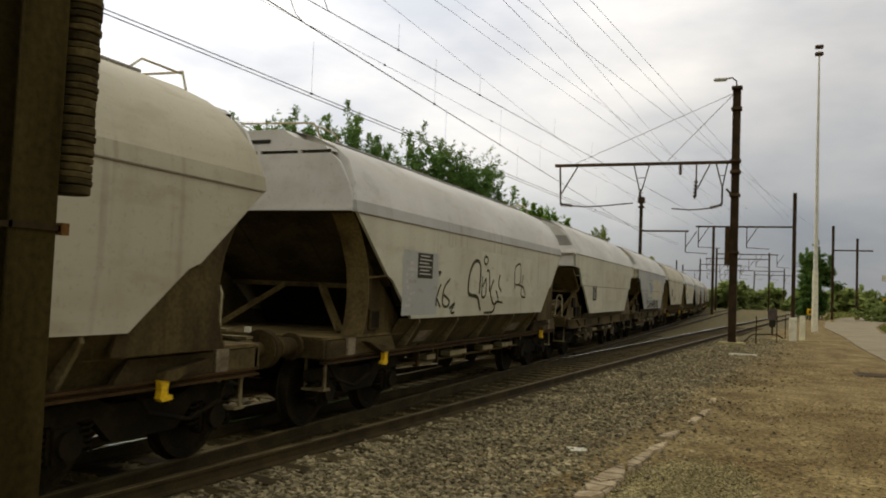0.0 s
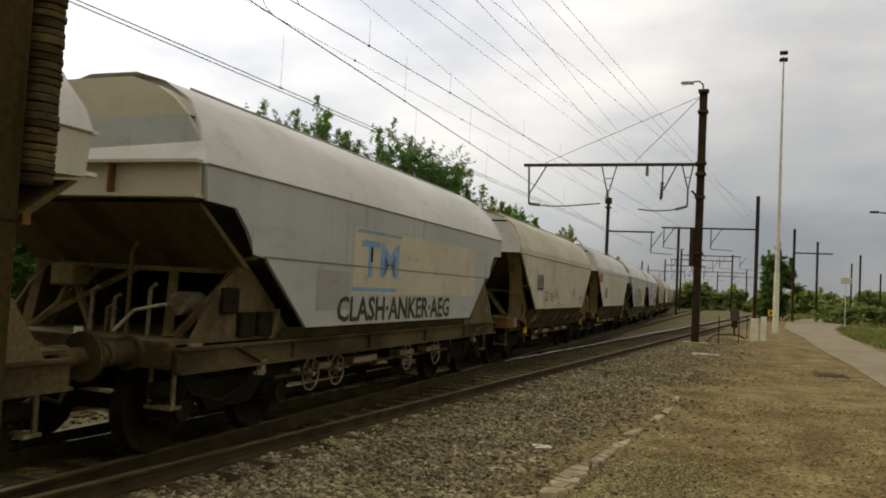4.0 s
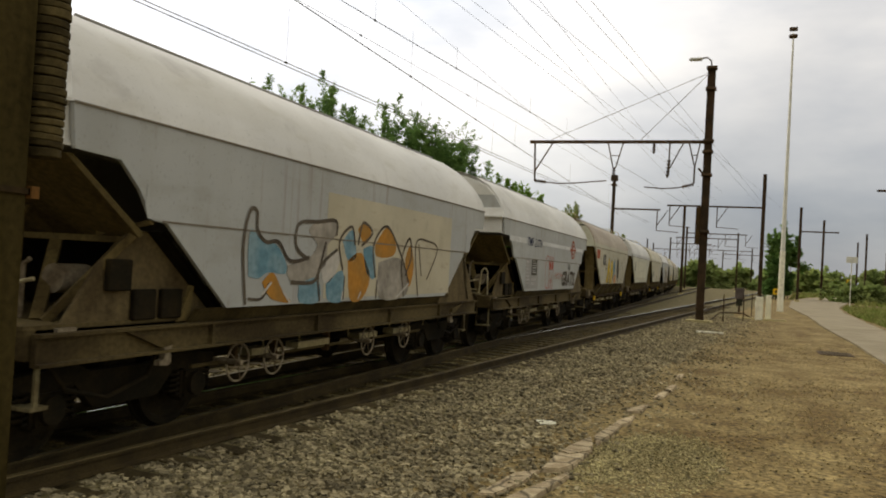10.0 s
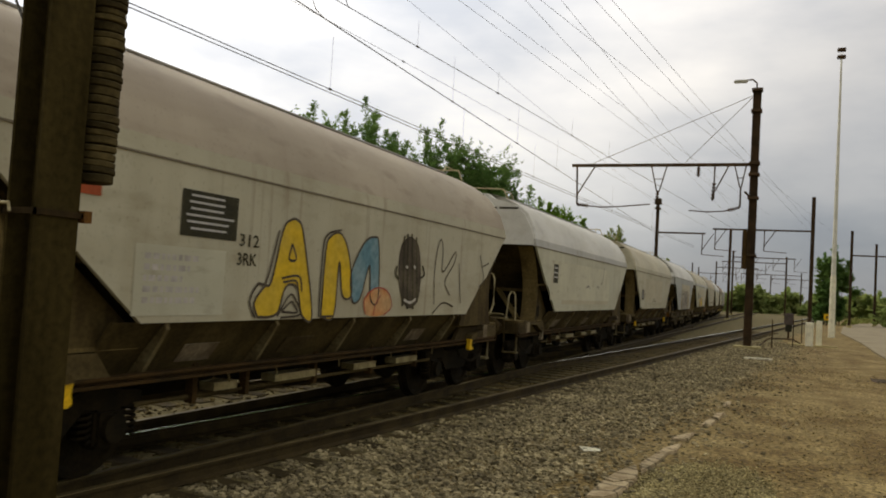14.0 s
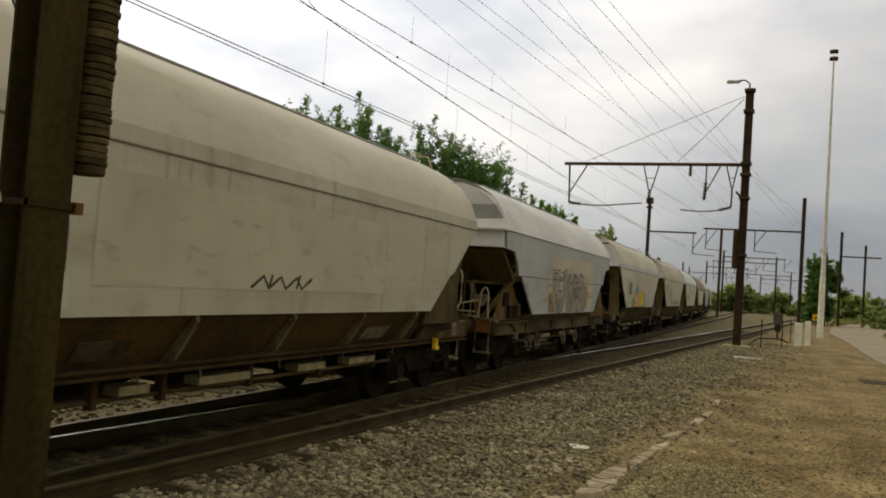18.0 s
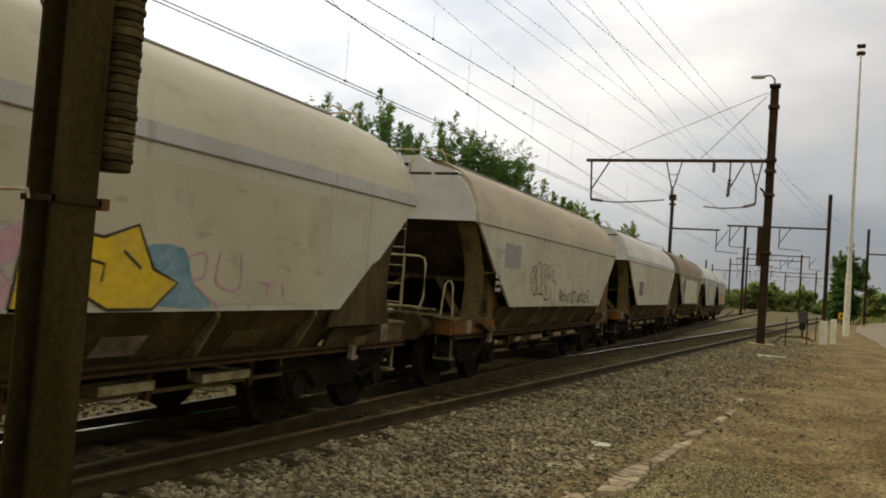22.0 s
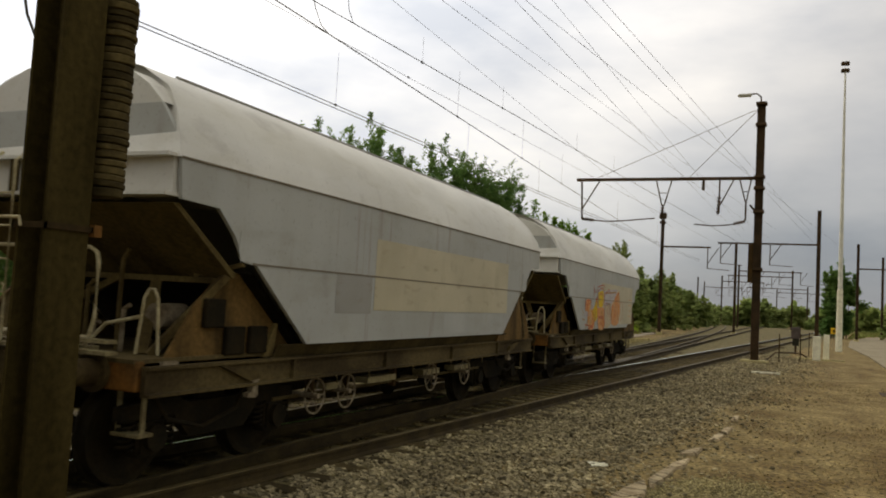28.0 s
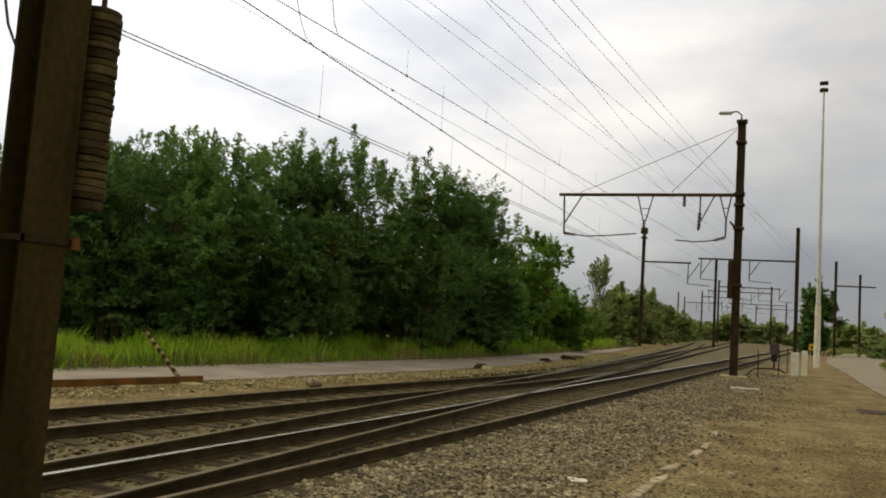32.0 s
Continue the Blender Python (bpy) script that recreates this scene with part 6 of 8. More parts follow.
strokes(w, [[(1.92, 1.63), (1.88, 1.83), (2.12, 1.93), (2.16, 1.81), (1.89, 1.79)], [(2.16, 1.8), (2.25, 1.65)], [(2.37, 1.67), (2.41, 1.54)], [(3.08, 1.69), (3.63, 1.75)], [(3.17, 1.6), (3.67, 1.63)], [(3.41, 1.57), (3.52, 1.48), (3.28, 1.51)]], 0.035, M["spray_brown"])
# sixth: red square
w = W[5]
panel(w, -4.75, -4.0, 2.32, 2.66, M["red"], "red_square", 0.002, "red painted square")
panel(w, -1.4, 2.5, 1.7, 2.5, PAINTS["cream"])
notice(w, -3.02, -2.48, 1.70, 2.10, 4)
small_print(w, -3.2, -2.8, 1.5, 1.9, 4, 5)
# seventh: blue and ochre piece
w = W[6]
panel(w, -1.2, 3.3, 1.3, 2.6, PAINTS["cream"])
blob(w, [(-2.81, 1.56), (-2.84, 1.87), (-2.79, 2.06), (-2.6, 1.94), (-2.31, 1.91), (-2.09, 1.71), (-2.11, 1.59), (-2.44, 1.61), (-2.62, 1.54)], M["spray_teal"], 0.002)
blob(w, [(-2.06, 1.69), (-1.63, 1.77), (-1.41, 1.94), (-1.63, 2.1), (-1.44, 2.22), (-0.98, 2.24), (-0.96, 2.08), (-1.16, 1.95), (-1.18, 1.71), (-1.49, 1.55), (-1.89, 1.5), (-2.04, 1.57)], M["spray_silver"], 0.002)
blob(w, [(-2.55, 1.5), (-2.35, 1.61), (-2.13, 1.4), (-1.94, 1.27), (-2.35, 1.32)], M["spray_gold"], 0.002)
blob(w, [(-1.78, 1.48), (-1.37, 1.55), (-1.29, 1.27), (-1.76, 1.27)], M["spray_teal"], 0.002)
blob(w, [(-1.32, 1.71), (-0.99, 1.9), (-0.81, 1.82), (-0.95, 1.57), (-1.19, 1.48)], M["spray_white"], 0.002)
blob(w, [(-1.15, 1.48), (-0.73, 1.65), (-0.68, 1.27), (-1.08, 1.27)], M["spray_teal"], 0.002)
blob(w, [(-0.6, 1.78), (-0.22, 1.89), (0.09, 1.56), (-0.13, 1.27), (-0.49, 1.28)], M["spray_gold"], 0.002)
blob(w, [(-0.77, 2.02), (-0.51, 2.18), (-0.36, 1.83), (-0.6, 1.78)], M["spray_teal"], 0.002)
blob(w, [(-0.17, 1.94), (0.15, 1.98), (0.26, 1.56), (-0.02, 1.61)], M["spray_teal"], 0.002)
blob(w, [(0.2, 2.01), (0.57, 2.28), (0.92, 2.05), (0.81, 1.87), (0.28, 1.85)], M["spray_gold"], 0.002)
blob(w, [(0.34, 1.77), (1.08, 1.85), (1.47, 1.47), (1.3, 1.27), (0.42, 1.27)], M["spray_silver"], 0.002)
blob(w, [(-0.36, 2.19), (-0.19, 2.29), (0.06, 2.19), (-0.13, 2)], M["spray_gold"], 0.002)
blob(w, [(1.28, 1.83), (1.48, 2.07), (1.65, 1.71), (1.48, 1.41)], M["spray_gold"], 0.002)
strokes(w, [[(-2.84, 1.27), (-2.93, 1.86), (-2.85, 2.23), (-2.72, 2.24), (-2.69, 2.05), (-2.52, 1.93), (-2.27, 1.94), (-2.01, 1.74), (-1.59, 1.79)], [(-1.63, 1.77), (-1.9, 1.91), (-1.86, 2.17), (-1.44, 2.22), (-0.98, 2.26), (-0.95, 2.08)], [(-1.21, 1.99), (-1.34, 1.66), (-1.48, 1.5), (-1.97, 1.5)], [(-1.29, 1.27), (-1.34, 1.66), (-0.9, 1.91)]], 0.045, M["spray_brown"], lift=0.006, label="white, pale blue and ochre graffiti piece")
strokes(w, [[(-0.73, 1.65), (-0.86, 2.01), (-0.54, 2.22), (-0.42, 1.98)], [(-0.33, 1.99), (-0.22, 2.29), (0.09, 2.17), (-0.23, 1.98)], [(0.26, 1.56), (0.15, 2.01), (0.57, 2.29), (1.14, 1.88), (1.48, 1.47)], [(1.3, 1.27), (1.15, 1.82), (1.41, 2.16), (1.52, 1.89), (1.31, 1.59)]], 0.04, M["spray_brown"], lift=0.006)
strokes(w, [[(1.87, 1.27), (1.68, 2.08), (2.2, 2.15), (2.64, 2.03), (2.21, 1.53)], [(1.97, 1.58), (1.8, 2.09)], [(-2.8, 1.33), (-2.54, 1.33), (-2.42, 1.49)], [(-0.68, 1.27), (-0.67, 1.58)], [(0.31, 1.27), (0.32, 1.53)]], 0.03, M["spray_brown"], lift=0.006)
strokes(w, [[(-2.54, 1.37), (-2.37, 1.5)], [(-2.13, 1.4), (-1.97, 1.27)], [(-0.72, 1.27), (-0.7, 1.38)], [(-0.26, 1.27), (-0.17, 1.37)], [(1.03, 1.27), (1.47, 1.47)]], 0.03, M["spray_white"], lift=0.007)
# eighth: stripe, ring mark, capitals, red outline letters
w = W[7]
panel(w, -4.7, -3.15, 2.40, 2.52, PAINTS["stripe"], "white_stripe", 0.002)
panel(w, -1.4, 4.6, 2.42, 2.52, PAINTS["stripe"], "white_stripe", 0.002)
text(w, "TMF", -3.05, -2.42, 2.36, M["spray_navy"], 0.2, bold=0.012, label="navy sprayed capitals")
text(w, "C'TA", -2.02, -1.48, 2.36, M["spray_navy"], 0.2, bold=0.01)
strokes(w, [[(0.12, 0.0), (0.12, 0.24)], [(0.0, 0.09), (0.04, 0.02), (0.12, 0.0), (0.2, 0.02), (0.24, 0.09)], [(0.08, 0.18), (0.16, 0.18)]], 0.02, M["spray_navy"], -2.32, 2.35)
panel(w, -3.1, -1.75, 1.30, 2.02, PAINTS["patchgrey"])
notice(w, -2.5, -1.94, 1.64, 2.04)
small_print(w, -3.05, -2.62, 1.4, 2.0, 7, 8)
small_print(w, -2.5, -1.9, 1.38, 1.58, 2, 9)
ring = [(math.cos(a * math.tau / 28), math.sin(a * math.tau / 28)) for a in range(29)]
strokes(w, [[(0.27 * a, 0.25 * b) for a, b in ring], [(0.15 * a, 0.13 * b) for a, b in ring[2:24]]], 0.06, M["red"], 2.80, 2.44, round_=False, lift=0.006, name="ring_mark", label="red painted ring mark")
strokes(w, [[(-0.42, 0), (0.42, 0)], [(-0.42, 0.08), (-0.42, -0.08)], [(0.42, 0.08), (0.42, -0.08)]], 0.05, M["red"], 2.80, 2.44, round_=False, lift=0.007, name="ring_mark")
strokes(w, [[(0.1, 0.05), (0.02, 0.4), (0.05, 0.75), (0.25, 0.88), (0.42, 0.78), (0.5, 0.4), (0.42, 0.02), (0.1, 0.05)], [(0.48, 0.05), (0.52, 0.5), (0.48, 0.78), (0.6, 0.86), (0.72, 0.72), (0.85, 0.86), (1.0, 0.78), (0.98, 0.5), (0.85, 0.35), (0.95, 0.05), (0.8, 0.0), (0.72, 0.3), (0.62, 0.0), (0.48, 0.05)]], 0.026, M["spray_red"], -0.97, 1.29)
flat(w, "graffiti_fill", [[(0.5, 0.55), (0.7, 0.5), (0.72, 0.7), (0.5, 0.72)], [(0.78, 0.5), (0.96, 0.55), (0.92, 0.75), (0.8, 0.7)]], M["spray_red"], -0.97, 1.29, 0.0045)
strokes(w, [[(0, 0), (0.02, 0.16), (0.12, 0.02), (0.14, 0.18)], [(0.22, 0), (0.28, 0.18), (0.34, 0)], [(0.42, 0), (0.42, 0.17)], [(0.6, 0.17), (0.5, 0.1), (0.6, 0.05), (0.5, 0)], [(0.7, 0), (0.72, 0.17), (0.78, 0.08), (0.84, 0.18), (0.86, 0)], [(0.95, 0.1), (1.1, 0.1)]], 0.018, M["spray_red"], 0.3, 1.55)
text(w, "GRAT!S", 1.28, 3.3, 1.33, M["spray_brown"], 0.46, shear=0.15, bold=0.04, label="dark sprayed capitals")
strokes(w, [[(0, 0.0), (0.02, 0.14), (0.1, 0.02), (0.2, 0.02), (0.28, 0.14), (0.3, 0.0), (0.15, -0.04), (0, 0)]], 0.03, M["spray_black"], 2.15, 1.86)
# ninth: red square, notice, big letters
w = W[8]
panel(w, -4.42, -3.68, 2.32, 2.65, M["red"], "red_square", 0.002, "red painted square")
notice(w, -2.82, -2.07, 2.10, 2.50)
panel(w, -3.3, -2.2, 1.42, 2.0, PAINTS["pale"])
text(w, "312", -2.02, -1.72, 2.06, M["spray_black"], 0.12, bold=0.01)
text(w, "3RK", -2.04, -1.74, 1.88, M["spray_black"], 0.12, bold=0.01)
small_print(w, -3.2, -2.5, 1.5, 1.95, 5, 12)
blob(w, [(-1.67, 1.39), (-1.74, 1.53), (-1.59, 1.69), (-1.48, 1.75), (-1.34, 2.26), (-1.22, 2.38), (-1.08, 2.39), (-0.96, 2.24), (-0.7, 1.4), (-0.9, 1.4), (-1.02, 1.69), (-1.23, 1.69), (-1.36, 1.42)], M["spray_yellow"], 0.002)
strokes(w, [[(-1.67, 1.39), (-1.74, 1.53), (-1.59, 1.69), (-1.48, 1.75), (-1.34, 2.26), (-1.22, 2.38), (-1.08, 2.39), (-0.96, 2.24), (-0.7, 1.4), (-0.9, 1.4), (-1.02, 1.69), (-1.23, 1.69), (-1.36, 1.42), (-1.67, 1.39)], [(-1.71, 1.38), (-1.81, 1.54), (-1.7, 1.71), (-1.56, 1.75), (-1.4, 2.26)], [(-1.16, 2.14), (-1.2, 1.98), (-1.07, 1.99), (-1.16, 2.14)]], 0.026, M["spray_brown"], lift=0.006, label="tall yellow sprayed letters")
strokes(w, [[(-1.35, 1.39), (-1.15, 1.61), (-1.03, 1.56), (-0.93, 1.41), (-1.29, 1.38)], [(-1.31, 1.78), (-1, 1.81), (-0.93, 1.65)], [(-1.28, 1.74), (-1.05, 1.76), (-1, 1.65)], [(-1.27, 1.45), (-1.12, 1.54), (-1.06, 1.51), (-1, 1.43), (-1.27, 1.44)]], 0.024, M["spray_brown"], lift=0.007)
blob(w, [(-0.52, 1.38), (-0.5, 2.12), (-0.41, 2.28), (-0.21, 2.33), (-0.04, 2.19), (0.07, 1.93), (0.12, 1.62), (-0.08, 1.62), (-0.2, 2.01), (-0.25, 1.39)], M["spray_yellow"], 0.002)
blob(w, [(0.12, 1.62), (0.09, 1.89), (0.35, 2.25), (0.6, 2.35), (0.74, 2.26), (0.8, 1.58), (0.6, 1.58), (0.53, 2), (0.35, 1.61), (0.2, 1.53)], M["spray_teal"], 0.0025)
blob(w, [(0.43, 1.58), (0.68, 1.7), (1.05, 1.68), (1.17, 1.49), (0.95, 1.38), (0.5, 1.39)], M["spray_orange"], 0.003)
strokes(w, [[(-0.52, 1.38), (-0.5, 2.12), (-0.41, 2.28), (-0.21, 2.33), (-0.04, 2.19), (0.07, 1.93), (0.12, 1.62), (-0.08, 1.62), (-0.2, 2.01), (-0.25, 1.39), (-0.52, 1.38)], [(0.12, 1.62), (0.09, 1.89), (0.35, 2.25), (0.6, 2.35), (0.74, 2.26), (0.8, 1.58), (0.6, 1.58), (0.53, 2), (0.35, 1.61), (0.2, 1.53), (0.12, 1.62)], [(-0.57, 1.38), (-0.56, 2.11), (-0.47, 2.3), (-0.18, 2.37)], [(-0.55, 1.38), (-0.25, 1.38)]], 0.024, M["spray_brown"], lift=0.006)
strokes(w, [[(0.5, 1.39), (0.45, 1.58), (0.73, 1.72), (1.05, 1.68), (1.19, 1.49), (0.97, 1.38)], [(0.7, 1.39), (0.75, 1.53), (0.87, 1.63)]], 0.02, M["spray_red"], lift=0.0065)
blob(w, [(1.61, 2.44), (1.9, 2.35), (2.04, 1.97), (2, 1.59), (1.74, 1.46), (1.48, 1.59), (1.33, 1.94), (1.38, 2.31)], M["spray_brown"], 0.003)
strokes(w, [[(1.45, 2.43), (1.51, 1.49)], [(1.55, 2.47), (1.66, 1.45)], [(1.68, 2.48), (1.84, 1.45)], [(1.82, 2.44), (1.96, 1.54)], [(1.28, 2.02), (1.25, 1.92), (1.34, 1.85)], [(2.07, 2.06), (2.15, 1.95), (2.05, 1.88)]], 0.04, M["spray_black"], lift=0.0065)
strokes(w, [[(1.54, 1.58), (1.73, 1.54), (1.91, 1.59)], [(1.54, 2.03), (1.61, 2.01)], [(1.78, 2.04), (1.85, 2.02)]], 0.035, M["spray_white"], lift=0.008)
strokes(w, [[(2.55, 1.51), (2.51, 2.05), (2.64, 2.46), (2.77, 2.36), (2.81, 2), (3.26, 2.33), (3.23, 2.15), (2.91, 1.86), (3.13, 1.66)], [(2.51, 1.38), (2.87, 1.54), (3.29, 1.48)], [(3.43, 2.16), (3.58, 1.54)], [(4.34, 2.34), (4.58, 1.95), (4.34, 1.81)], [(4.49, 2.15), (4.8, 2.23)]], 0.022, M["spray_brown"], lift=0.006)
# tenth: scuffs
w = W[9]
panel(w, -2.2, 3.2, 1.52, 1.62, PAINTS["cream"])
panel(w, -3.2, 3.3, 1.62, 2.5, PAINTS["white"])
notice(w, -3.0, -2.6, 2.0, 2.42, 3)
strokes(w, [[(0, 0), (0.3, 0.05), (0.4, -0.03)], [(1.3, 0.02), (1.45, 0.06), (1.6, 0.0)], [(1.8, 0.15), (2.0, 0.2), (2.2, 0.6)]], 0.05, M["spray_grey"], 0.3, 1.95)
# eleventh
w = W[10]
notice(w, -2.6, -2.05, 1.70, 2.06, 4)
panel(w, -1.8, 3.0, 1.6, 2.5, PAINTS["cream"])
panel(w, -2.9, -2.0, 1.42, 1.66, PAINTS["pale"])
strokes(w, [[(0.1 * i, 0.06 * ((i * 7) % 3)) for i in range(12)], [(0.3, 0.0), (0.35, 0.14)], [(0.8, 0.0), (0.86, 0.15)]], 0.034, M["spray_black"], 0.15, 1.62, round_=False)
# twelfth: silver piece
w = W[11]
panel(w, -1.5, 3.2, 1.3, 2.6, PAINTS["cream"])
blob(w, [(-1.25, 2.2), (-0.71, 2.2), (-0.79, 2.02), (-0.87, 1.73), (-0.7, 1.38), (-0.77, 1.27), (-1.06, 1.27), (-0.99, 1.72), (-1.15, 1.69)], M["spray_silver"], 0.002)
blob(w, [(-0.68, 2.2), (-0.37, 2.08), (-0.28, 2.03), (-0.52, 1.99), (-0.51, 1.8), (-0.21, 1.77), (-0.21, 1.57), (-0.25, 1.32), (-0.35, 1.27), (-0.67, 1.27), (-0.8, 1.67), (-0.73, 1.85)], M["spray_silver"], 0.002)
blob(w, [(-0.34, 2.24), (0.01, 2.28), (0.11, 2.12), (0.39, 2.25), (0.58, 2.08), (0.73, 1.92), (0.84, 1.27), (0.56, 1.27), (0.22, 1.35), (-0.04, 1.66), (-0.16, 1.27), (-0.35, 1.27), (-0.17, 1.75)], M["spray_silver"], 0.002)
blob(w, [(0.7, 2.21), (1.18, 2.21), (1.41, 2.03), (1.67, 1.67), (1.75, 1.27), (0.98, 1.27), (0.85, 1.38)], M["spray_silver"], 0.002)
blob(w, [(-1.83, 1.77), (-1.64, 1.88), (-1.3, 1.9), (-1.2, 1.77), (-1.45, 1.76), (-1.51, 1.6), (-1.74, 1.46), (-1.81, 1.51), (-1.68, 1.7)], M["cream_spray"], 0.002)
blob(w, [(-1.55, 1.54), (-1.4, 1.72), (-1.17, 1.69), (-1.11, 1.27), (-1.45, 1.27)], M["spray_ochre"], 0.0018)
strokes(w, [[(-1.09, 1.27), (-1.16, 1.72), (-1.28, 2.22), (-1.02, 2.26), (-0.66, 2.26), (-0.67, 2.18), (-0.82, 1.9), (-0.89, 1.7), (-0.68, 1.29)], [(-1.2, 2.19), (-0.74, 2.2)], [(-0.64, 2.1), (-0.31, 2.1), (-0.21, 2.19), (-0.31, 2.24), (0.03, 2.3), (0.07, 2.21), (-0.15, 2.13), (-0.16, 2)], [(-0.49, 1.79), (-0.54, 2), (-0.25, 2.05), (-0.27, 1.81), (-0.7, 1.78)], [(-1.01, 1.27), (-0.96, 1.67), (-0.89, 1.73)], [(-0.84, 1.73), (-0.74, 1.38), (-0.62, 1.27), (-0.35, 1.28), (-0.25, 1.38)], [(-0.09, 1.76), (0.15, 1.41), (0.3, 1.27)], [(-0.13, 1.63), (-0.24, 1.28)]], 0.024, M["spray_brown"], lift=0.006, label="silver graffiti piece with a skull, dark outlines")
strokes(w, [[(0.1, 2.11), (0.22, 1.9), (0.28, 1.77)], [(0.29, 2.1), (0.39, 2.25), (0.61, 2.08)], [(0.32, 2.03), (0.34, 1.77), (0.34, 1.38)], [(0.73, 1.85), (0.7, 2.21), (1.1, 2.22), (1.36, 2.13)], [(0.76, 2.16), (1.17, 2.16)], [(0.3, 1.27), (0.41, 1.77)], [(0.57, 1.27), (0.6, 1.65), (0.85, 1.27)], [(0.9, 1.27), (0.99, 1.58), (1.54, 1.67)], [(0.95, 1.79), (1.12, 1.84), (1.04, 1.72)], [(0.44, 1.97), (0.7, 2)], [(-1.1, 2.06), (-0.82, 2.05)], [(-0.66, 1.56), (-0.4, 1.57)], [(-0.63, 1.47), (-0.39, 1.48)], [(-0.59, 1.38), (-0.4, 1.39)]], 0.02, M["spray_brown"], lift=0.0062)
strokes(w, [[(-1.43, 1.6), (-1.35, 1.63), (-1.35, 1.52), (-1.45, 1.53), (-1.43, 1.6)], [(-1.35, 1.47), (-1.23, 1.49), (-1.26, 1.33), (-1.33, 1.34), (-1.35, 1.47)], [(-1.22, 1.69), (-1.14, 1.55), (-1.11, 1.32)], [(-1.39, 1.72), (-1.53, 1.62), (-1.45, 1.51), (-1.24, 1.55)]], 0.022, M["spray_brown"], lift=0.0062)
strokes(w, [[(-1.83, 1.8), (-1.64, 1.9), (-1.26, 1.88)], [(-1.38, 1.27), (-1.55, 1.54), (-1.53, 1.7), (-1.4, 1.72)], [(-1.81, 1.49), (-1.73, 1.64)], [(-0.57, 2.34), (-0.62, 2.24), (-0.38, 2.23)], [(-0.05, 2.3), (0.12, 2.34), (0.16, 2.25)], [(0.39, 2.27), (0.53, 2.39), (0.66, 2.26)]], 0.035, M["spray_ochre"], lift=0.0055)
strokes(w, [[(-1.76, 2.19), (-1.75, 2.07)], [(-1.73, 2.21), (-1.6, 2.19), (-1.5, 2.24)], [(-1.45, 2.33), (-1.26, 2.29)], [(-3.38, 1.88), (-3.33, 1.9), (-3.39, 1.84), (-3.33, 1.81)], [(-3.31, 1.87), (-3.25, 1.77), (-3.15, 1.65)], [(-3.22, 1.83), (-3.27, 1.73)], [(-2.35, 1.5), (-2.19, 1.51)], [(-2.03, 1.57), (-1.88, 1.58), (-1.89, 1.54), (-2.02, 1.54), (-2.03, 1.57)]], 0.026, M["spray_grey"], lift=0.005)
blob(w, [(0.67, 2.08), (0.81, 2.13), (0.97, 2.16), (1.12, 2.06), (1.13, 1.93), (1.08, 1.72), (0.91, 1.62), (0.89, 1.27), (0.69, 1.27), (0.66, 1.7)], M["spray_silver"], 0.0032)
blob(w, [(1.02, 1.71), (1.06, 1.82), (1.22, 1.9), (1.3, 1.77), (1.22, 1.68)], M["spray_silver"], 0.0032)
blob(w, [(0.91, 1.57), (1.03, 1.64), (1.17, 1.61), (1.26, 1.41), (1.25, 1.28), (0.91, 1.28)], M["spray_silver"], 0.0032)
blob(w, [(1.78, 1.56), (1.89, 1.65), (2.04, 1.61), (2.14, 1.46), (2.17, 1.28), (1.87, 1.27)], M["spray_silver"], 0.0032)
blob(w, [(1.36, 2.11), (1.61, 2.23), (1.82, 2.21), (1.98, 2.05), (2.04, 1.66), (1.89, 1.63), (1.83, 1.56), (1.79, 1.37), (1.67, 1.27), (1.42, 1.27), (1.31, 1.32), (1.28, 1.68), (1.3, 1.95)], M["spray_skull"], 0.0036)
blob(w, [(1.36, 1.88), (1.46, 1.93), (1.51, 1.9), (1.46, 1.82), (1.38, 1.81)], M["spray_brown"], 0.0046)
blob(w, [(1.57, 1.9), (1.65, 1.93), (1.74, 1.86), (1.73, 1.74), (1.66, 1.79), (1.58, 1.85)], M["spray_brown"], 0.0046)
blob(w, [(1.42, 1.68), (1.47, 1.78), (1.49, 1.76), (1.47, 1.66)], M["spray_brown"], 0.0046)
blob(w, [(1.51, 1.68), (1.53, 1.78), (1.58, 1.69), (1.56, 1.67)], M["spray_brown"], 0.0046)
blob(w, [(0.8, 1.85), (0.84, 1.88), (0.9, 1.85), (0.88, 1.77), (0.81, 1.78)], M["spray_brown"], 0.0046)
blob(w, [(1.31, 1.59), (1.63, 1.58), (1.61, 1.48), (1.37, 1.45)], M["cream_spray"], 0.0048)
strokes(w, [[(1.31, 1.59), (1.47, 1.58), (1.64, 1.58)], [(1.33, 1.52), (1.63, 1.52)], [(1.37, 1.45), (1.62, 1.47)], [(1.38, 1.58), (1.4, 1.46)], [(1.43, 1.59), (1.45, 1.46)], [(1.48, 1.59), (1.5, 1.46)], [(1.53, 1.59), (1.55, 1.46)], [(1.58, 1.59), (1.6, 1.46)]], 0.012, M["spray_brown"], lift=0.0066)
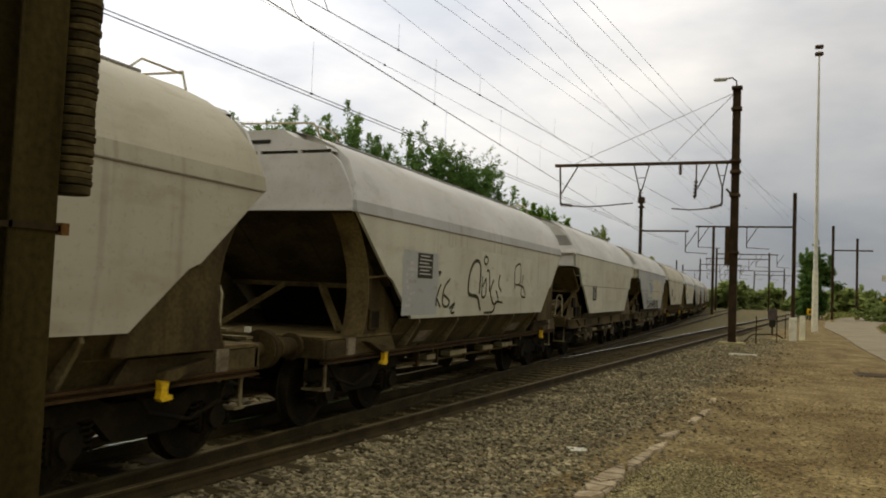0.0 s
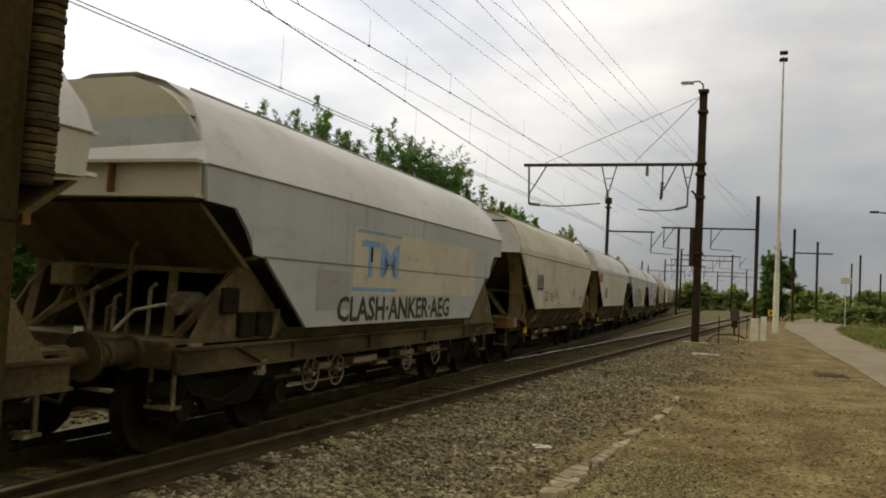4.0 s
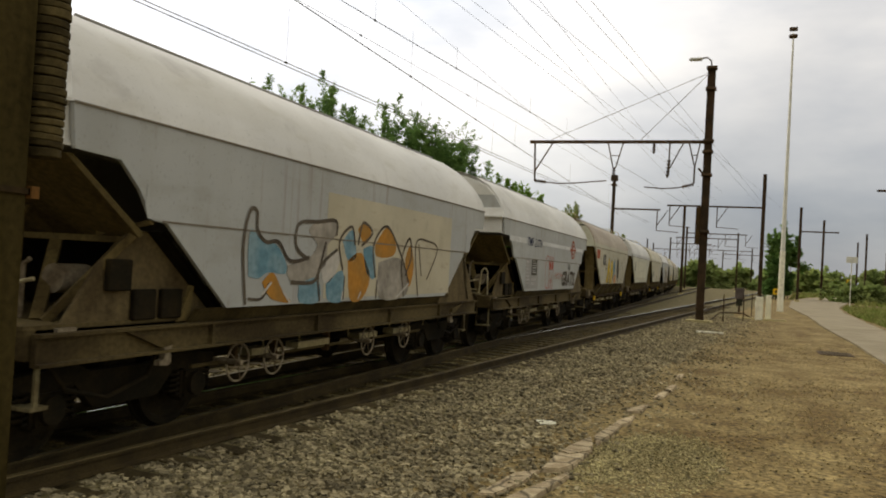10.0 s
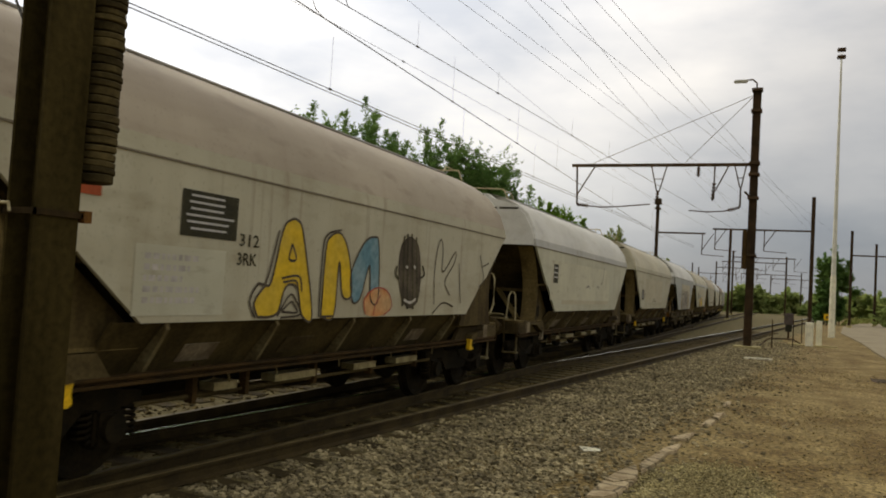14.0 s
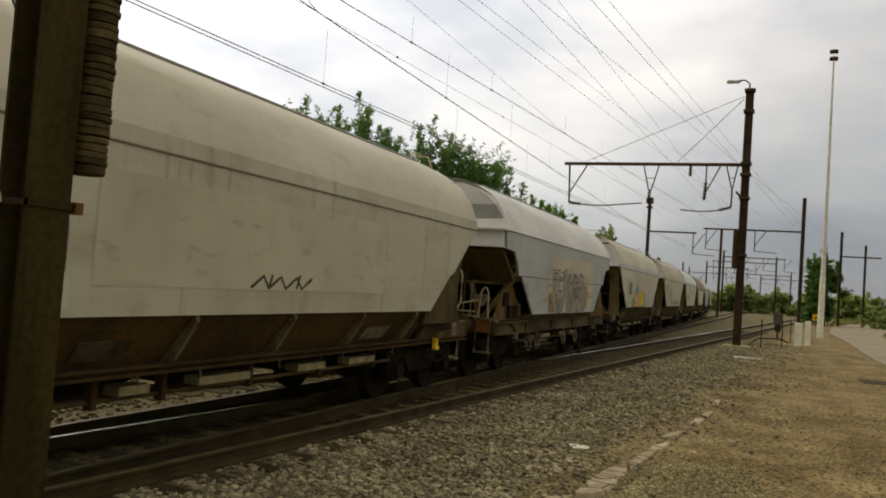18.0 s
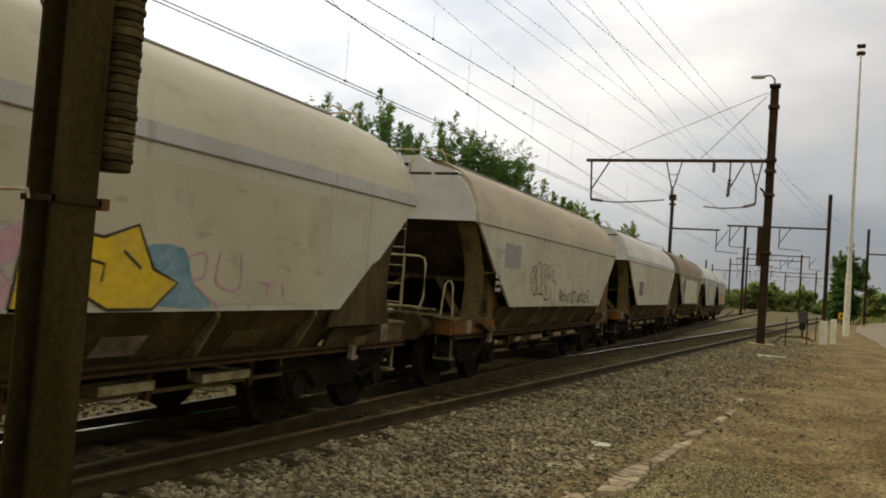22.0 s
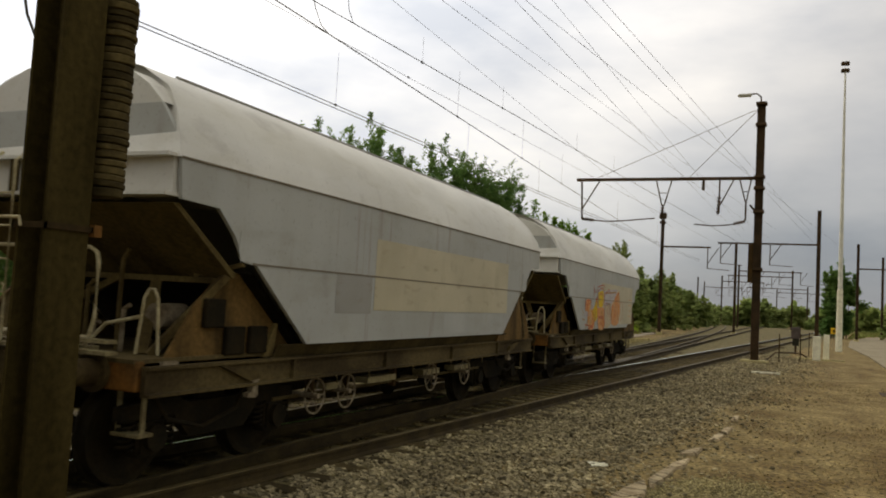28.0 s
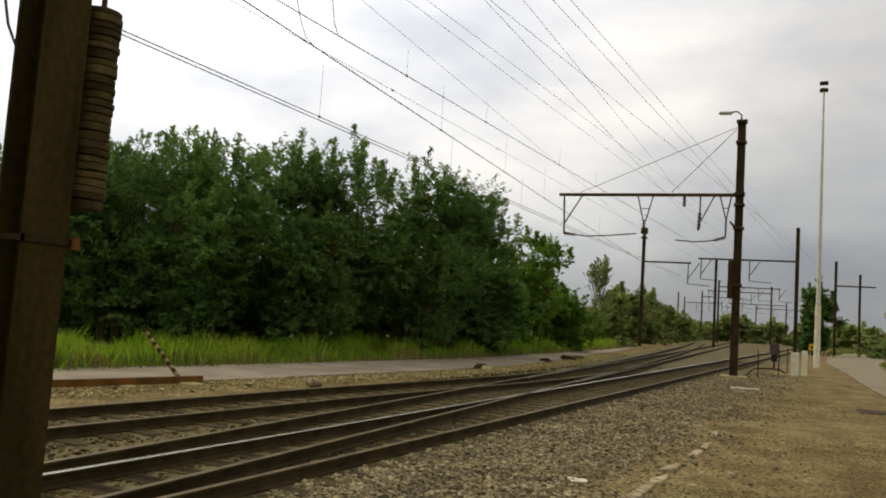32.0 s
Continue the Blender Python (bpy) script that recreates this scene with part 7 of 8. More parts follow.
strokes(w, [[(0.65, 2.21), (0.83, 2.24), (0.99, 2.2), (1.11, 2.09), (1.14, 2.04)], [(0.96, 2), (1.24, 2.03)], [(1.36, 2.11), (1.55, 2.22), (1.75, 2.22), (1.93, 2.14), (2, 2.05), (2.05, 1.65)], [(1.42, 2.23), (1.61, 2.27), (1.85, 2.23), (2.03, 2.1), (2.1, 1.65)], [(1.16, 2.18), (1.28, 2.15), (1.35, 2.08)], [(1.21, 2.07), (1.27, 2.01), (1.18, 1.98), (1.29, 1.95), (1.13, 1.89), (1.29, 1.88)], [(0.78, 1.66), (1.02, 1.76)], [(0.82, 1.63), (1.04, 1.72)]], 0.022, M["spray_brown"], lift=0.006)
strokes(w, [[(0.82, 1.62), (0.9, 1.37), (0.91, 1.27)], [(0.91, 1.57), (0.98, 1.63), (1.14, 1.63), (1.26, 1.5), (1.32, 1.27)], [(1.3, 1.31), (1.53, 1.27), (1.71, 1.32)], [(1.87, 1.28), (1.78, 1.51), (1.89, 1.64), (2.05, 1.61), (2.17, 1.46), (2.21, 1.27)], [(1.89, 1.41), (1.88, 1.27)], [(1.97, 1.44), (1.98, 1.27)], [(2.06, 1.42), (2.08, 1.28)], [(1.04, 1.71), (1.17, 1.66), (1.28, 1.72), (1.3, 1.84)], [(1.81, 1.63), (1.82, 1.75), (1.76, 1.89)], [(1.29, 1.68), (1.38, 1.62)], [(1.76, 1.63), (1.68, 1.51)], [(1.27, 1.9), (1.29, 1.68)], [(0.69, 1.7), (0.75, 1.46)]], 0.022, M["spray_brown"], lift=0.0062)
blob(w, [(2.08, 1.96), (2.37, 1.98), (2.5, 1.91), (2.48, 1.83), (2.62, 1.81), (2.68, 1.63), (2.54, 1.57), (2.54, 1.44), (2.45, 1.36), (2.26, 1.34), (2.16, 1.36)], M["spray_ochre"], 0.0016)
blob(w, [(2.66, 1.79), (2.77, 1.81), (2.75, 1.73), (2.65, 1.73)], M["spray_ochre"], 0.0016)
blob(w, [(2.87, 1.69), (3, 1.72), (3.08, 1.69), (3, 1.62), (2.89, 1.64)], M["spray_ochre"], 0.0016)
blob(w, [(2.67, 1.54), (2.82, 1.51), (2.81, 1.46)], M["spray_ochre"], 0.0016)
strokes(w, [[(2.22, 2.2), (2.33, 2.22), (2.3, 2.15), (2.43, 2.14)], [(2.42, 2.19), (2.53, 2.15), (2.52, 2.04)], [(2.09, 2.03), (2.36, 2.03), (2.46, 1.99)]], 0.024, M["spray_grey"], lift=0.005)
# thirteenth: yellow and pink piece
w = W[12]
panel(w, -2.3, 3.1, 1.42, 2.58, PAINTS["cream"])
panel(w, -3.6, -2.4, 1.42, 2.4, PAINTS["beige"])
notice(w, -3.25, -2.66, 1.84, 2.24)
small_print(w, -3.9, -3.4, 1.95, 2.25, 3, 14)
blob(w, [(-2.52, 1.38), (-2.49, 1.64), (-2.17, 1.73), (-1.99, 1.56), (-2.23, 1.38)], M["spray_teal"], 0.0014)
blob(w, [(0.62, 1.41), (0.41, 1.84), (0.89, 1.89), (1.03, 1.61), (1.27, 1.39)], M["spray_teal"], 0.0014)
blob(w, [(-1.78, 1.86), (-1.72, 2.05), (-1.1, 2.19), (-0.95, 2.03), (-1.37, 1.81)], M["spray_teal"], 0.0012)
blob(w, [(-2.24, 1.38), (-2.15, 1.52), (-1.96, 1.72), (-2.1, 1.74), (-1.89, 1.94), (-1.75, 1.93), (-1.79, 1.77), (-1.91, 1.63), (-1.7, 1.49), (-1.6, 1.38)], M["spray_yellow"], 0.002, False)
blob(w, [(-1.7, 1.38), (-1.83, 1.82), (-1.67, 1.91), (-1.56, 1.74), (-1.11, 2.03), (-1.15, 1.57), (-1.02, 1.38), (-1.39, 1.38), (-1.37, 1.65), (-1.54, 1.41)], M["spray_yellow"], 0.002, False)
blob(w, [(-0.68, 1.38), (-0.59, 1.97), (-0.41, 2.07), (-0.27, 1.9), (-0.18, 1.95), (0.05, 1.92), (0.38, 2.04), (0.57, 1.7), (0.85, 1.6), (0.58, 1.38), (0.13, 1.38), (-0.12, 1.5), (-0.35, 1.38)], M["spray_yellow"], 0.002, False)
blob(w, [(-1.04, 1.38), (-1.07, 1.98), (-0.92, 2.04), (-0.79, 1.91), (-0.58, 2), (-0.63, 1.75), (-0.75, 1.66), (-0.5, 1.38)], M["spray_pink"], 0.0018, False)
strokes(w, [[(-2.24, 1.38), (-2.15, 1.52), (-1.96, 1.72), (-2.1, 1.74), (-1.89, 1.94), (-1.75, 1.93), (-1.79, 1.77), (-1.91, 1.63), (-1.7, 1.49), (-1.6, 1.38), (-2.24, 1.38)]], 0.026, M["spray_black"], lift=0.006, round_=False, label="bold yellow graffiti piece")
strokes(w, [[(-1.7, 1.38), (-1.83, 1.82), (-1.67, 1.91), (-1.56, 1.74), (-1.11, 2.03), (-1.15, 1.57), (-1.02, 1.38), (-1.39, 1.38), (-1.37, 1.65), (-1.54, 1.41), (-1.7, 1.38)]], 0.026, M["spray_black"], lift=0.006, round_=False)
strokes(w, [[(-0.68, 1.38), (-0.59, 1.97), (-0.41, 2.07), (-0.27, 1.9), (-0.18, 1.95), (0.05, 1.92), (0.38, 2.04), (0.57, 1.7), (0.85, 1.6), (0.58, 1.38), (0.13, 1.38), (-0.12, 1.5), (-0.35, 1.38), (-0.68, 1.38)]], 0.026, M["spray_black"], lift=0.006, round_=False)
strokes(w, [[(-1.04, 1.38), (-1.07, 1.98), (-0.92, 2.04), (-0.79, 1.91), (-0.58, 2), (-0.63, 1.75), (-0.75, 1.66), (-0.5, 1.38), (-1.04, 1.38)]], 0.026, M["spray_lilac"], lift=0.006, round_=False)
strokes(w, [[(-1.94, 1.49), (-1.9, 1.57), (-1.77, 1.49)], [(-0.55, 1.67), (-0.32, 1.59)], [(-0.18, 1.77), (0.08, 1.72), (0.06, 1.59)], [(0.25, 1.83), (0.44, 1.7)], [(-1.04, 1.49), (-0.89, 1.56), (-0.93, 1.45)]], 0.024, M["spray_black"], lift=0.0065, round_=False)
strokes(w, [[(0.94, 1.81), (1.16, 1.87), (1.17, 1.66), (1.03, 1.61), (1.38, 1.4)], [(1.36, 1.88), (1.33, 1.61), (1.65, 1.57), (1.64, 1.89)], [(1.92, 1.63), (2.17, 1.62)], [(2.07, 1.62), (2.09, 1.49)], [(2.3, 1.63), (2.35, 1.49)]], 0.022, M["spray_pink"], lift=0.006)
strokes(w, [[(-2.44, 1.63), (-2.31, 1.48), (-2.27, 1.66)], [(-2.37, 1.55), (-2.23, 1.58)]], 0.02, M["spray_grey"], lift=0.006)
# fourteenth: bubble letters and thanks
w = W[13]
panel(w, -1.7, 3.3, 1.45, 2.5, PAINTS["cream"])
panel(w, -3.2, -2.3, 2.05, 2.48, PAINTS["patchgrey"])
strokes(w, [[(0.42, 1.71), (0.47, 1.49)], [(0.42, 1.7), (0.52, 1.7), (0.47, 1.6), (0.57, 1.52), (0.47, 1.48)], [(0.62, 1.57), (0.72, 1.61), (0.67, 1.66), (0.6, 1.59), (0.65, 1.48), (0.75, 1.49)], [(0.85, 1.76), (0.91, 1.5)], [(0.88, 1.61), (0.79, 1.58), (0.82, 1.48), (0.91, 1.51)], [(1.06, 1.6), (0.97, 1.56), (1, 1.46), (1.09, 1.5), (1.06, 1.6), (1.15, 1.45)], [(1.22, 1.45), (1.18, 1.62), (1.32, 1.61), (1.37, 1.46)], [(1.44, 1.74), (1.49, 1.41)], [(1.6, 1.73), (1.48, 1.56), (1.64, 1.41)], [(1.71, 1.73), (1.73, 1.45)], [(1.64, 1.65), (1.83, 1.68)]], 0.034, M["spray_black"], label="black handwritten words")
strokes(w, [[(2.08, 1.61), (1.97, 1.54), (2.01, 1.45), (2.12, 1.49), (2.08, 1.61), (2.18, 1.45)], [(2.21, 1.46), (2.19, 1.61), (2.32, 1.61), (2.36, 1.47)], [(2.36, 1.76), (2.43, 1.45)], [(2.56, 1.68), (2.41, 1.57), (2.63, 1.45)], [(2.66, 1.53), (2.79, 1.58), (2.72, 1.66), (2.63, 1.58), (2.7, 1.45), (2.85, 1.46)], [(2.92, 1.45), (2.89, 1.69), (3.08, 1.72), (3.11, 1.61), (2.93, 1.56), (3.26, 1.43)]], 0.034, M["spray_black"])
small_print(w, -3.6, -3.3, 1.6, 2.4, 7, 15)
strokes(w, [[(-1.56, 1.69), (-1.63, 1.91), (-1.59, 2.09), (-1.44, 2.14), (-1.34, 2.06), (-1.39, 1.93), (-1.28, 1.82), (-1.34, 1.65), (-1.42, 1.59), (-1.56, 1.69)], [(-1.24, 1.63), (-1.32, 2.04), (-1.2, 2.23), (-1.08, 2.2), (-0.97, 1.99), (-0.92, 1.64), (-1.03, 1.61), (-1.08, 1.75), (-1.16, 1.73), (-1.2, 1.63)], [(-0.87, 1.63), (-0.95, 2.11), (-0.84, 2.22), (-0.67, 2.18), (-0.69, 2.02), (-0.8, 1.89), (-0.49, 1.55), (-0.64, 1.53), (-0.8, 1.69)], [(-0.59, 1.57), (-0.61, 2.06), (-0.51, 2.2), (-0.39, 2.16), (-0.41, 1.95), (-0.18, 2.12), (-0.06, 2.06), (-0.19, 1.92), (0.09, 1.85), (0.02, 1.74), (0.03, 1.45), (-0.15, 1.43), (-0.3, 1.7)]], 0.022, M["spray_black"], label="black sprayed bubble letters")
strokes(w, [[(-1.56, 2.02), (-1.46, 2.05), (-1.43, 1.92), (-1.52, 1.92)], [(-1.51, 1.84), (-1.42, 1.84), (-1.43, 1.74), (-1.49, 1.74)], [(-1.17, 2.09), (-1.15, 1.94), (-1.11, 1.95)], [(-0.84, 2.1), (-0.76, 2.1), (-0.79, 1.99)], [(-0.52, 2.07), (-0.48, 1.9)], [(-1.63, 1.87), (-1.51, 1.65), (-1.38, 1.58), (-1.26, 1.62), (-1.16, 1.6), (-0.88, 1.61), (-0.69, 1.5), (-0.53, 1.49), (-0.28, 1.53)]], 0.02, M["spray_black"])
# fifteenth
w = W[14]
panel(w, -2.09, 3.35, 1.62, 2.62, PAINTS["cream"])
notice(w, -3.0, -2.3, 1.68, 2.12)
# sixteenth: brown wagon
w = W[15]
panel(w, -2.6, 2.85, 1.44, 2.55, PAINTS["white"], label="faded off-white painted panel")
panel(w, -4.18, -3.42, 2.32, 2.62, PAINTS["white"])
notice(w, -3.3, -2.52, 2.04, 2.50)
small_print(w, -3.25, -2.4, 1.42, 1.96, 6, 16)
panel(w, -2.6, 3.6, 1.41, 1.47, PAINTS["white"], "paint_patch", 0.0015)
strokes(w, [[(0.28, 1.77), (0.32, 1.65), (0.54, 1.5), (0.41, 1.39)], [(0.44, 1.91), (0.52, 1.7), (0.64, 1.58)], [(0.67, 1.68), (0.74, 1.42)], [(0.81, 1.74), (0.88, 1.44)], [(0.99, 1.75), (1.07, 1.4)], [(1.13, 1.67), (1.21, 1.41)], [(1.38, 1.74), (1.43, 1.66)], [(0.86, 1.97), (0.91, 1.91)]], 0.035, M["spray_brown"])
strokes(w, [[(3.39, 1.92), (3.55, 1.71)], [(3.62, 1.87), (3.77, 1.66)], [(3.87, 1.83), (4.11, 1.86)], [(4.05, 1.83), (4.22, 1.61)]], 0.03, M["spray_brown"])
panel(w, 2.87, 3.39, 1.49, 1.8, M["spray_yellow"], "paint_patch", 0.002)
# seventeenth
w = W[16]
panel(w, -1.6, 3.4, 1.62, 2.5, PAINTS["cream"])
panel(w, -2.5, -1.67, 1.58, 2.02, PAINTS["patchgrey"])
panel(w, 0.6, 2.6, 1.3, 1.6, PAINTS["grey"])
# last: orange piece, bars for the names, tail lamp
w = W[17]
panel(w, -1.6, 3.2, 1.35, 2.5, PAINTS["cream"])
blob(w, [(-3.16, 1.73), (-2.82, 1.76), (-2.29, 1.71), (-2.39, 1.27), (-2.97, 1.28)], M["spray_orange"], 0.002)
blob(w, [(-1.96, 2.22), (-1.35, 2.27), (-1.3, 1.88), (-1.91, 1.86)], M["spray_yellow"], 0.002)
blob(w, [(-1.97, 1.81), (-1.12, 1.79), (-1.05, 1.27), (-1.81, 1.27)], M["spray_orange"], 0.002)
blob(w, [(-1.13, 1.84), (-0.38, 1.97), (-0.06, 1.42), (-0.95, 1.27)], M["cream_spray"], 0.002)
blob(w, [(-0.13, 1.87), (0.89, 2.34), (1.05, 1.42), (-0.03, 1.37)], M["spray_orange"], 0.002)
blob(w, [(-3.4, 1.72), (-3.37, 1.99), (-2.85, 1.99), (-2.83, 1.78), (-3.16, 1.72)], M["spray_orange"], 0.002)
blob(w, [(-2.67, 1.7), (-2.31, 1.89), (-2.13, 2.07), (-1.95, 1.62), (-2.25, 1.44)], M["spray_yellow"], 0.002)
blob(w, [(-3.44, 1.68), (-2.84, 1.7), (-2.83, 1.59), (-3.43, 1.58)], M["spray_lilac"], 0.002)
blob(w, [(-1.24, 2.27), (0.59, 2.38), (-0.02, 1.99), (-1.04, 1.89)], M["spray_lilac"], 0.002)
strokes(w, [[(-3.41, 1.72), (-3.38, 2), (-3.22, 1.73)], [(-3.24, 1.97), (-2.85, 1.99), (-2.84, 1.91), (-3.17, 1.89), (-3.16, 1.77)], [(-2.78, 2), (-2.66, 1.7)], [(-3.4, 1.37), (-2.47, 1.31), (-3.02, 1.27)], [(-2.97, 1.28), (-2.26, 1.48), (-2.17, 2.08), (-1.95, 1.61)]], 0.026, M["spray_red"], lift=0.006, label="orange and lilac graffiti piece")
strokes(w, [[(-1.96, 1.58), (-2.03, 2.23), (-1.27, 2.29), (-1.2, 1.58), (-1.89, 1.58)], [(-2.09, 2.36), (-1.31, 2.44), (-1.27, 2.29)], [(-1.87, 1.86), (-1.91, 2.14), (-1.4, 2.17), (-1.36, 1.89)], [(-1.81, 1.27), (-1.83, 1.53), (-1.49, 1.58), (-1.1, 1.43), (-1.13, 1.27), (-1.56, 1.43)], [(-1.17, 2.14), (-0.64, 2.34), (-0.42, 2.25), (0.26, 2.29)]], 0.026, M["spray_red"], lift=0.006)
strokes(w, [[(-0.96, 1.33), (-1.04, 1.79), (-0.81, 1.95), (-0.56, 1.59), (-0.38, 1.97), (-0.22, 1.37)], [(-0.05, 1.37), (-0.1, 1.87), (0.3, 1.77), (0.19, 1.42)], [(0.5, 1.3), (0.45, 2.01), (0.93, 2.28), (0.71, 1.78), (1.05, 1.42)], [(1.33, 1.41), (1.13, 1.91), (1.5, 1.99), (1.54, 1.48)], [(-2.49, 2.33), (-2.35, 2.2), (-2.12, 2.31)], [(-2.52, 2.41), (-2.49, 2.06)]], 0.024, M["spray_red"], lift=0.006)
strokes(w, [[(-3.33, 1.27), (-2.94, 1.57), (-2.87, 1.27)], [(-2.83, 1.27), (-2.58, 1.53), (-2.23, 1.27)], [(-1.55, 1.34), (-1.46, 1.73), (-1.16, 1.33)], [(-3.71, 1.75), (-3.64, 1.6)], [(-3.67, 1.52), (-3.46, 1.48)], [(-1.08, 2.23), (0.46, 2.29)], [(-0.33, 1.59), (0.01, 1.76)]], 0.03, M["spray_gold"], lift=0.0065)
for i in range(4):
    panel(w, 2.5 + 0.02 * i, 3.05 - 0.03 * i, 2.12 - 0.17 * i, 2.10 - 0.17 * i, M["spray_orange"], "sprayed_bar", 0.003)
bm = bm_new()
box(bm, 1.03, 1.19, 5.36, 5.52, 1.36, 1.68)
bmesh.ops.bevel(bm, geom=bm.edges[:], offset=0.025, segments=2, affect="EDGES")
tl = part("tail_lamp", bm, M["yellow"], w, "yellow portable tail lamp")
bm = bm_new()
tube(bm, [(1.11, 5.52, 1.55), (1.11, 5.545, 1.55)], 0.06, 14)
part("lens", bm, M["red"], tl)
part("lamp_post", bent([(1.11, 5.44, 1.16), (1.11, 5.44, 1.38)], 0.014), M["black"], w)
# warning plates on the wagon ends
for k, (x, z), mats in ((2, (-0.05, 3.05), ("spray_orange", "spray_black")), (5, (0.62, 3.22), ("yellow", "spray_navy", "spray_orange")), (13, (-0.1, 3.12), ("yellow",)), (7, (0.1, 3.18), ("yellow",)), (9, (-0.2, 3.1), ("yellow", "spray_orange"))):
    e = -5.31 if SPEC[k][0] == "A" else -5.26
    for i, mt in enumerate(mats):
        bm = bm_new()
        hgt = 0.16
        zz = z - i * hgt
        if mt == "yellow":
            pts = [(x - 0.11, zz), (x + 0.11, zz), (x, zz + 0.19)]
        else:
            pts = [(x - 0.11, zz), (x + 0.11, zz), (x + 0.11, zz + hgt - 0.01), (x - 0.11, zz + hgt - 0.01)]
        bm.faces.new([bm.verts.new((a, e, b)) for a, b in pts])
        part("warning_plate", bm, M[mt], W[k], "small coloured warning plate")


# ---- trees, bushes, grass, stones ----
def leaf_mesh(name, tips, mat, rng, per, size, width):
    """Sprigs of narrow leaves: each tip is a foot, a direction and a length."""
    foot = np.repeat(np.array([t[0] for t in tips]), per, 0)
    way = np.repeat(np.array([t[1] for t in tips]), per, 0)
    ln = np.repeat(np.array([t[2] for t in tips]), per)
    n = len(foot)
    u = rng.random(n)
    c = foot + way * (u * ln)[:, None] + rng.normal(0, 0.05, (n, 3)) * (1.3 - u)[:, None]
    flat_ = np.cross(way, (0.0, 0.0, 1.0)) + rng.normal(0, 0.25, (n, 3))
    d = 0.55 * way + np.where(rng.random(n) < 0.5, 1.0, -1.0)[:, None] * flat_ * 0.8 + rng.normal(0, 0.22, (n, 3))
    d[:, 2] -= 0.12
    d /= np.linalg.norm(d, axis=1, keepdims=True)
    s = np.cross(d, rng.normal(0, 0.45, (n, 3)) + (0.0, 0.0, 1.0))
    s /= np.linalg.norm(s, axis=1, keepdims=True) + 1e-9
    L = (size * (0.6 + 0.8 * rng.random(n)))[:, None]
    W = L * width
    v = np.stack([c, c + d * L * 0.5 + s * W, c + d * L, c + d * L * 0.5 - s * W], 1).reshape(-1, 3)
    me = bpy.data.meshes.new(name)
    me.from_pydata(v.tolist(), [], np.arange(4 * n).reshape(-1, 4).tolist())
    me.materials.append(mat)
    return me


def tree(name, label, category, x, y, height, radius, seed, mat, sprigs=330, per=24, size=0.22, width=0.16, low=0.12, lift=0.8, stems=4, group="", sx=1.0, top=1.0, base=0.2, core=1.0):
    """Stems and limbs, a crown of leafy sprays round uneven lumps, a dense heart and upright shoots on top."""
    rng = np.random.default_rng(seed)
    t = thing(name, label, category, pose(x, y, GZ - 0.05), group)
    bm = bm_new()
    for k in range(stems):
        a = rng.random() * math.tau
        r0, r1 = 0.25 * radius * rng.random(), radius * (0.25 + 0.4 * rng.random())
        pts = [Vector((math.cos(a) * r0, math.sin(a) * r0, -0.1))]
        for j in range(1, 6):
            f = j / 5
            pts.append(Vector((math.cos(a) * (r0 + (r1 - r0) * f) + 0.12 * rng.normal(), math.sin(a) * (r0 + (r1 - r0) * f) + 0.12 * rng.normal(), height * 0.82 * f)))
        tube(bm, pts, 0.03 + 0.005 * height, 6, 0.012)
        for j in (2, 3, 4):
            for _ in range(2):
                b = rng.random() * math.tau
                q = pts[j] + Vector((math.cos(b), math.sin(b), 0.7)) * radius * (0.3 + 0.3 * rng.random())
                tube(bm, [pts[j], (pts[j] + q) / 2 + Vector((0, 0, 0.1)), q], 0.03, 4, 0.008)
    part("trunk", bm, M["bark"], t)
    tips = []
    lumps = [(rng.normal(0, 0.40, 3) * (radius * sx, radius, 0) + (0, 0, height * (base + (0.80 - base) * (k + rng.random()) / 18)), radius * (0.30 + 0.25 * rng.random())) for k in range(18)]
    for k in range(sprigs):
        c, r = lumps[k % len(lumps)]
        d = rng.normal(0, 1, 3)
        d /= np.linalg.norm(d)
        p = np.array(c) + d * r * (0.5 + 0.55 * rng.random()) * (1, 1, 1.2)
        p[2] = min(max(p[2], low * height + 0.3 * rng.random()), height * (0.88 + 0.05 * rng.random()))
        w = d * (1, 1, 0.4) + (0, 0, lift * rng.uniform(0.2, 1.2))
        w /= np.linalg.norm(w)
        tips.append((p - w * 0.3, w, (0.5 + 0.6 * rng.random()) * (0.06 * height + 0.35)))
    # upright shoots in loose plumes, each with side twigs
    for k in range(int(9 * top)):
        a, rr = rng.random() * math.tau, radius * math.sqrt(rng.random()) * 0.85
        z0 = height * (0.80 - 0.22 * (rr / radius) ** 2)
        ln = height * rng.uniform(0.13, 0.24)
        foot = np.array([math.cos(a) * rr * sx, math.sin(a) * rr, z0])
        w = np.array([0.14 * rng.normal(), 0.14 * rng.normal(), 1.0])
        w /= np.linalg.norm(w)
        tips.append((foot, w, ln))
        for f in np.linspace(0.05, 0.9, 9):
            v = w + rng.normal(0, 0.55, 3) * (1, 1, 0.4)
            v /= np.linalg.norm(v)
            tips.append((foot + w * ln * f, v, ln * 0.38 * (1.15 - f)))
    ob = new("crown", leaf_mesh("crown", tips, mat, rng, per, size, width))
    ob.parent = t
    if core:
        inner = []
        for c, r in lumps:
            for _ in range(int(7 * core)):
                d = rng.normal(0, 1, 3)
                d /= np.linalg.norm(d)
                p = np.array(c) * (0.75, 0.75, 0.95) + d * r * 0.45
                inner.append((p, d, 0.4 * r))
        ob = new("inner_foliage", leaf_mesh("inner_foliage", inner, mat, rng, 14, size * 1.9, 0.34))
        ob.parent = t
    return t


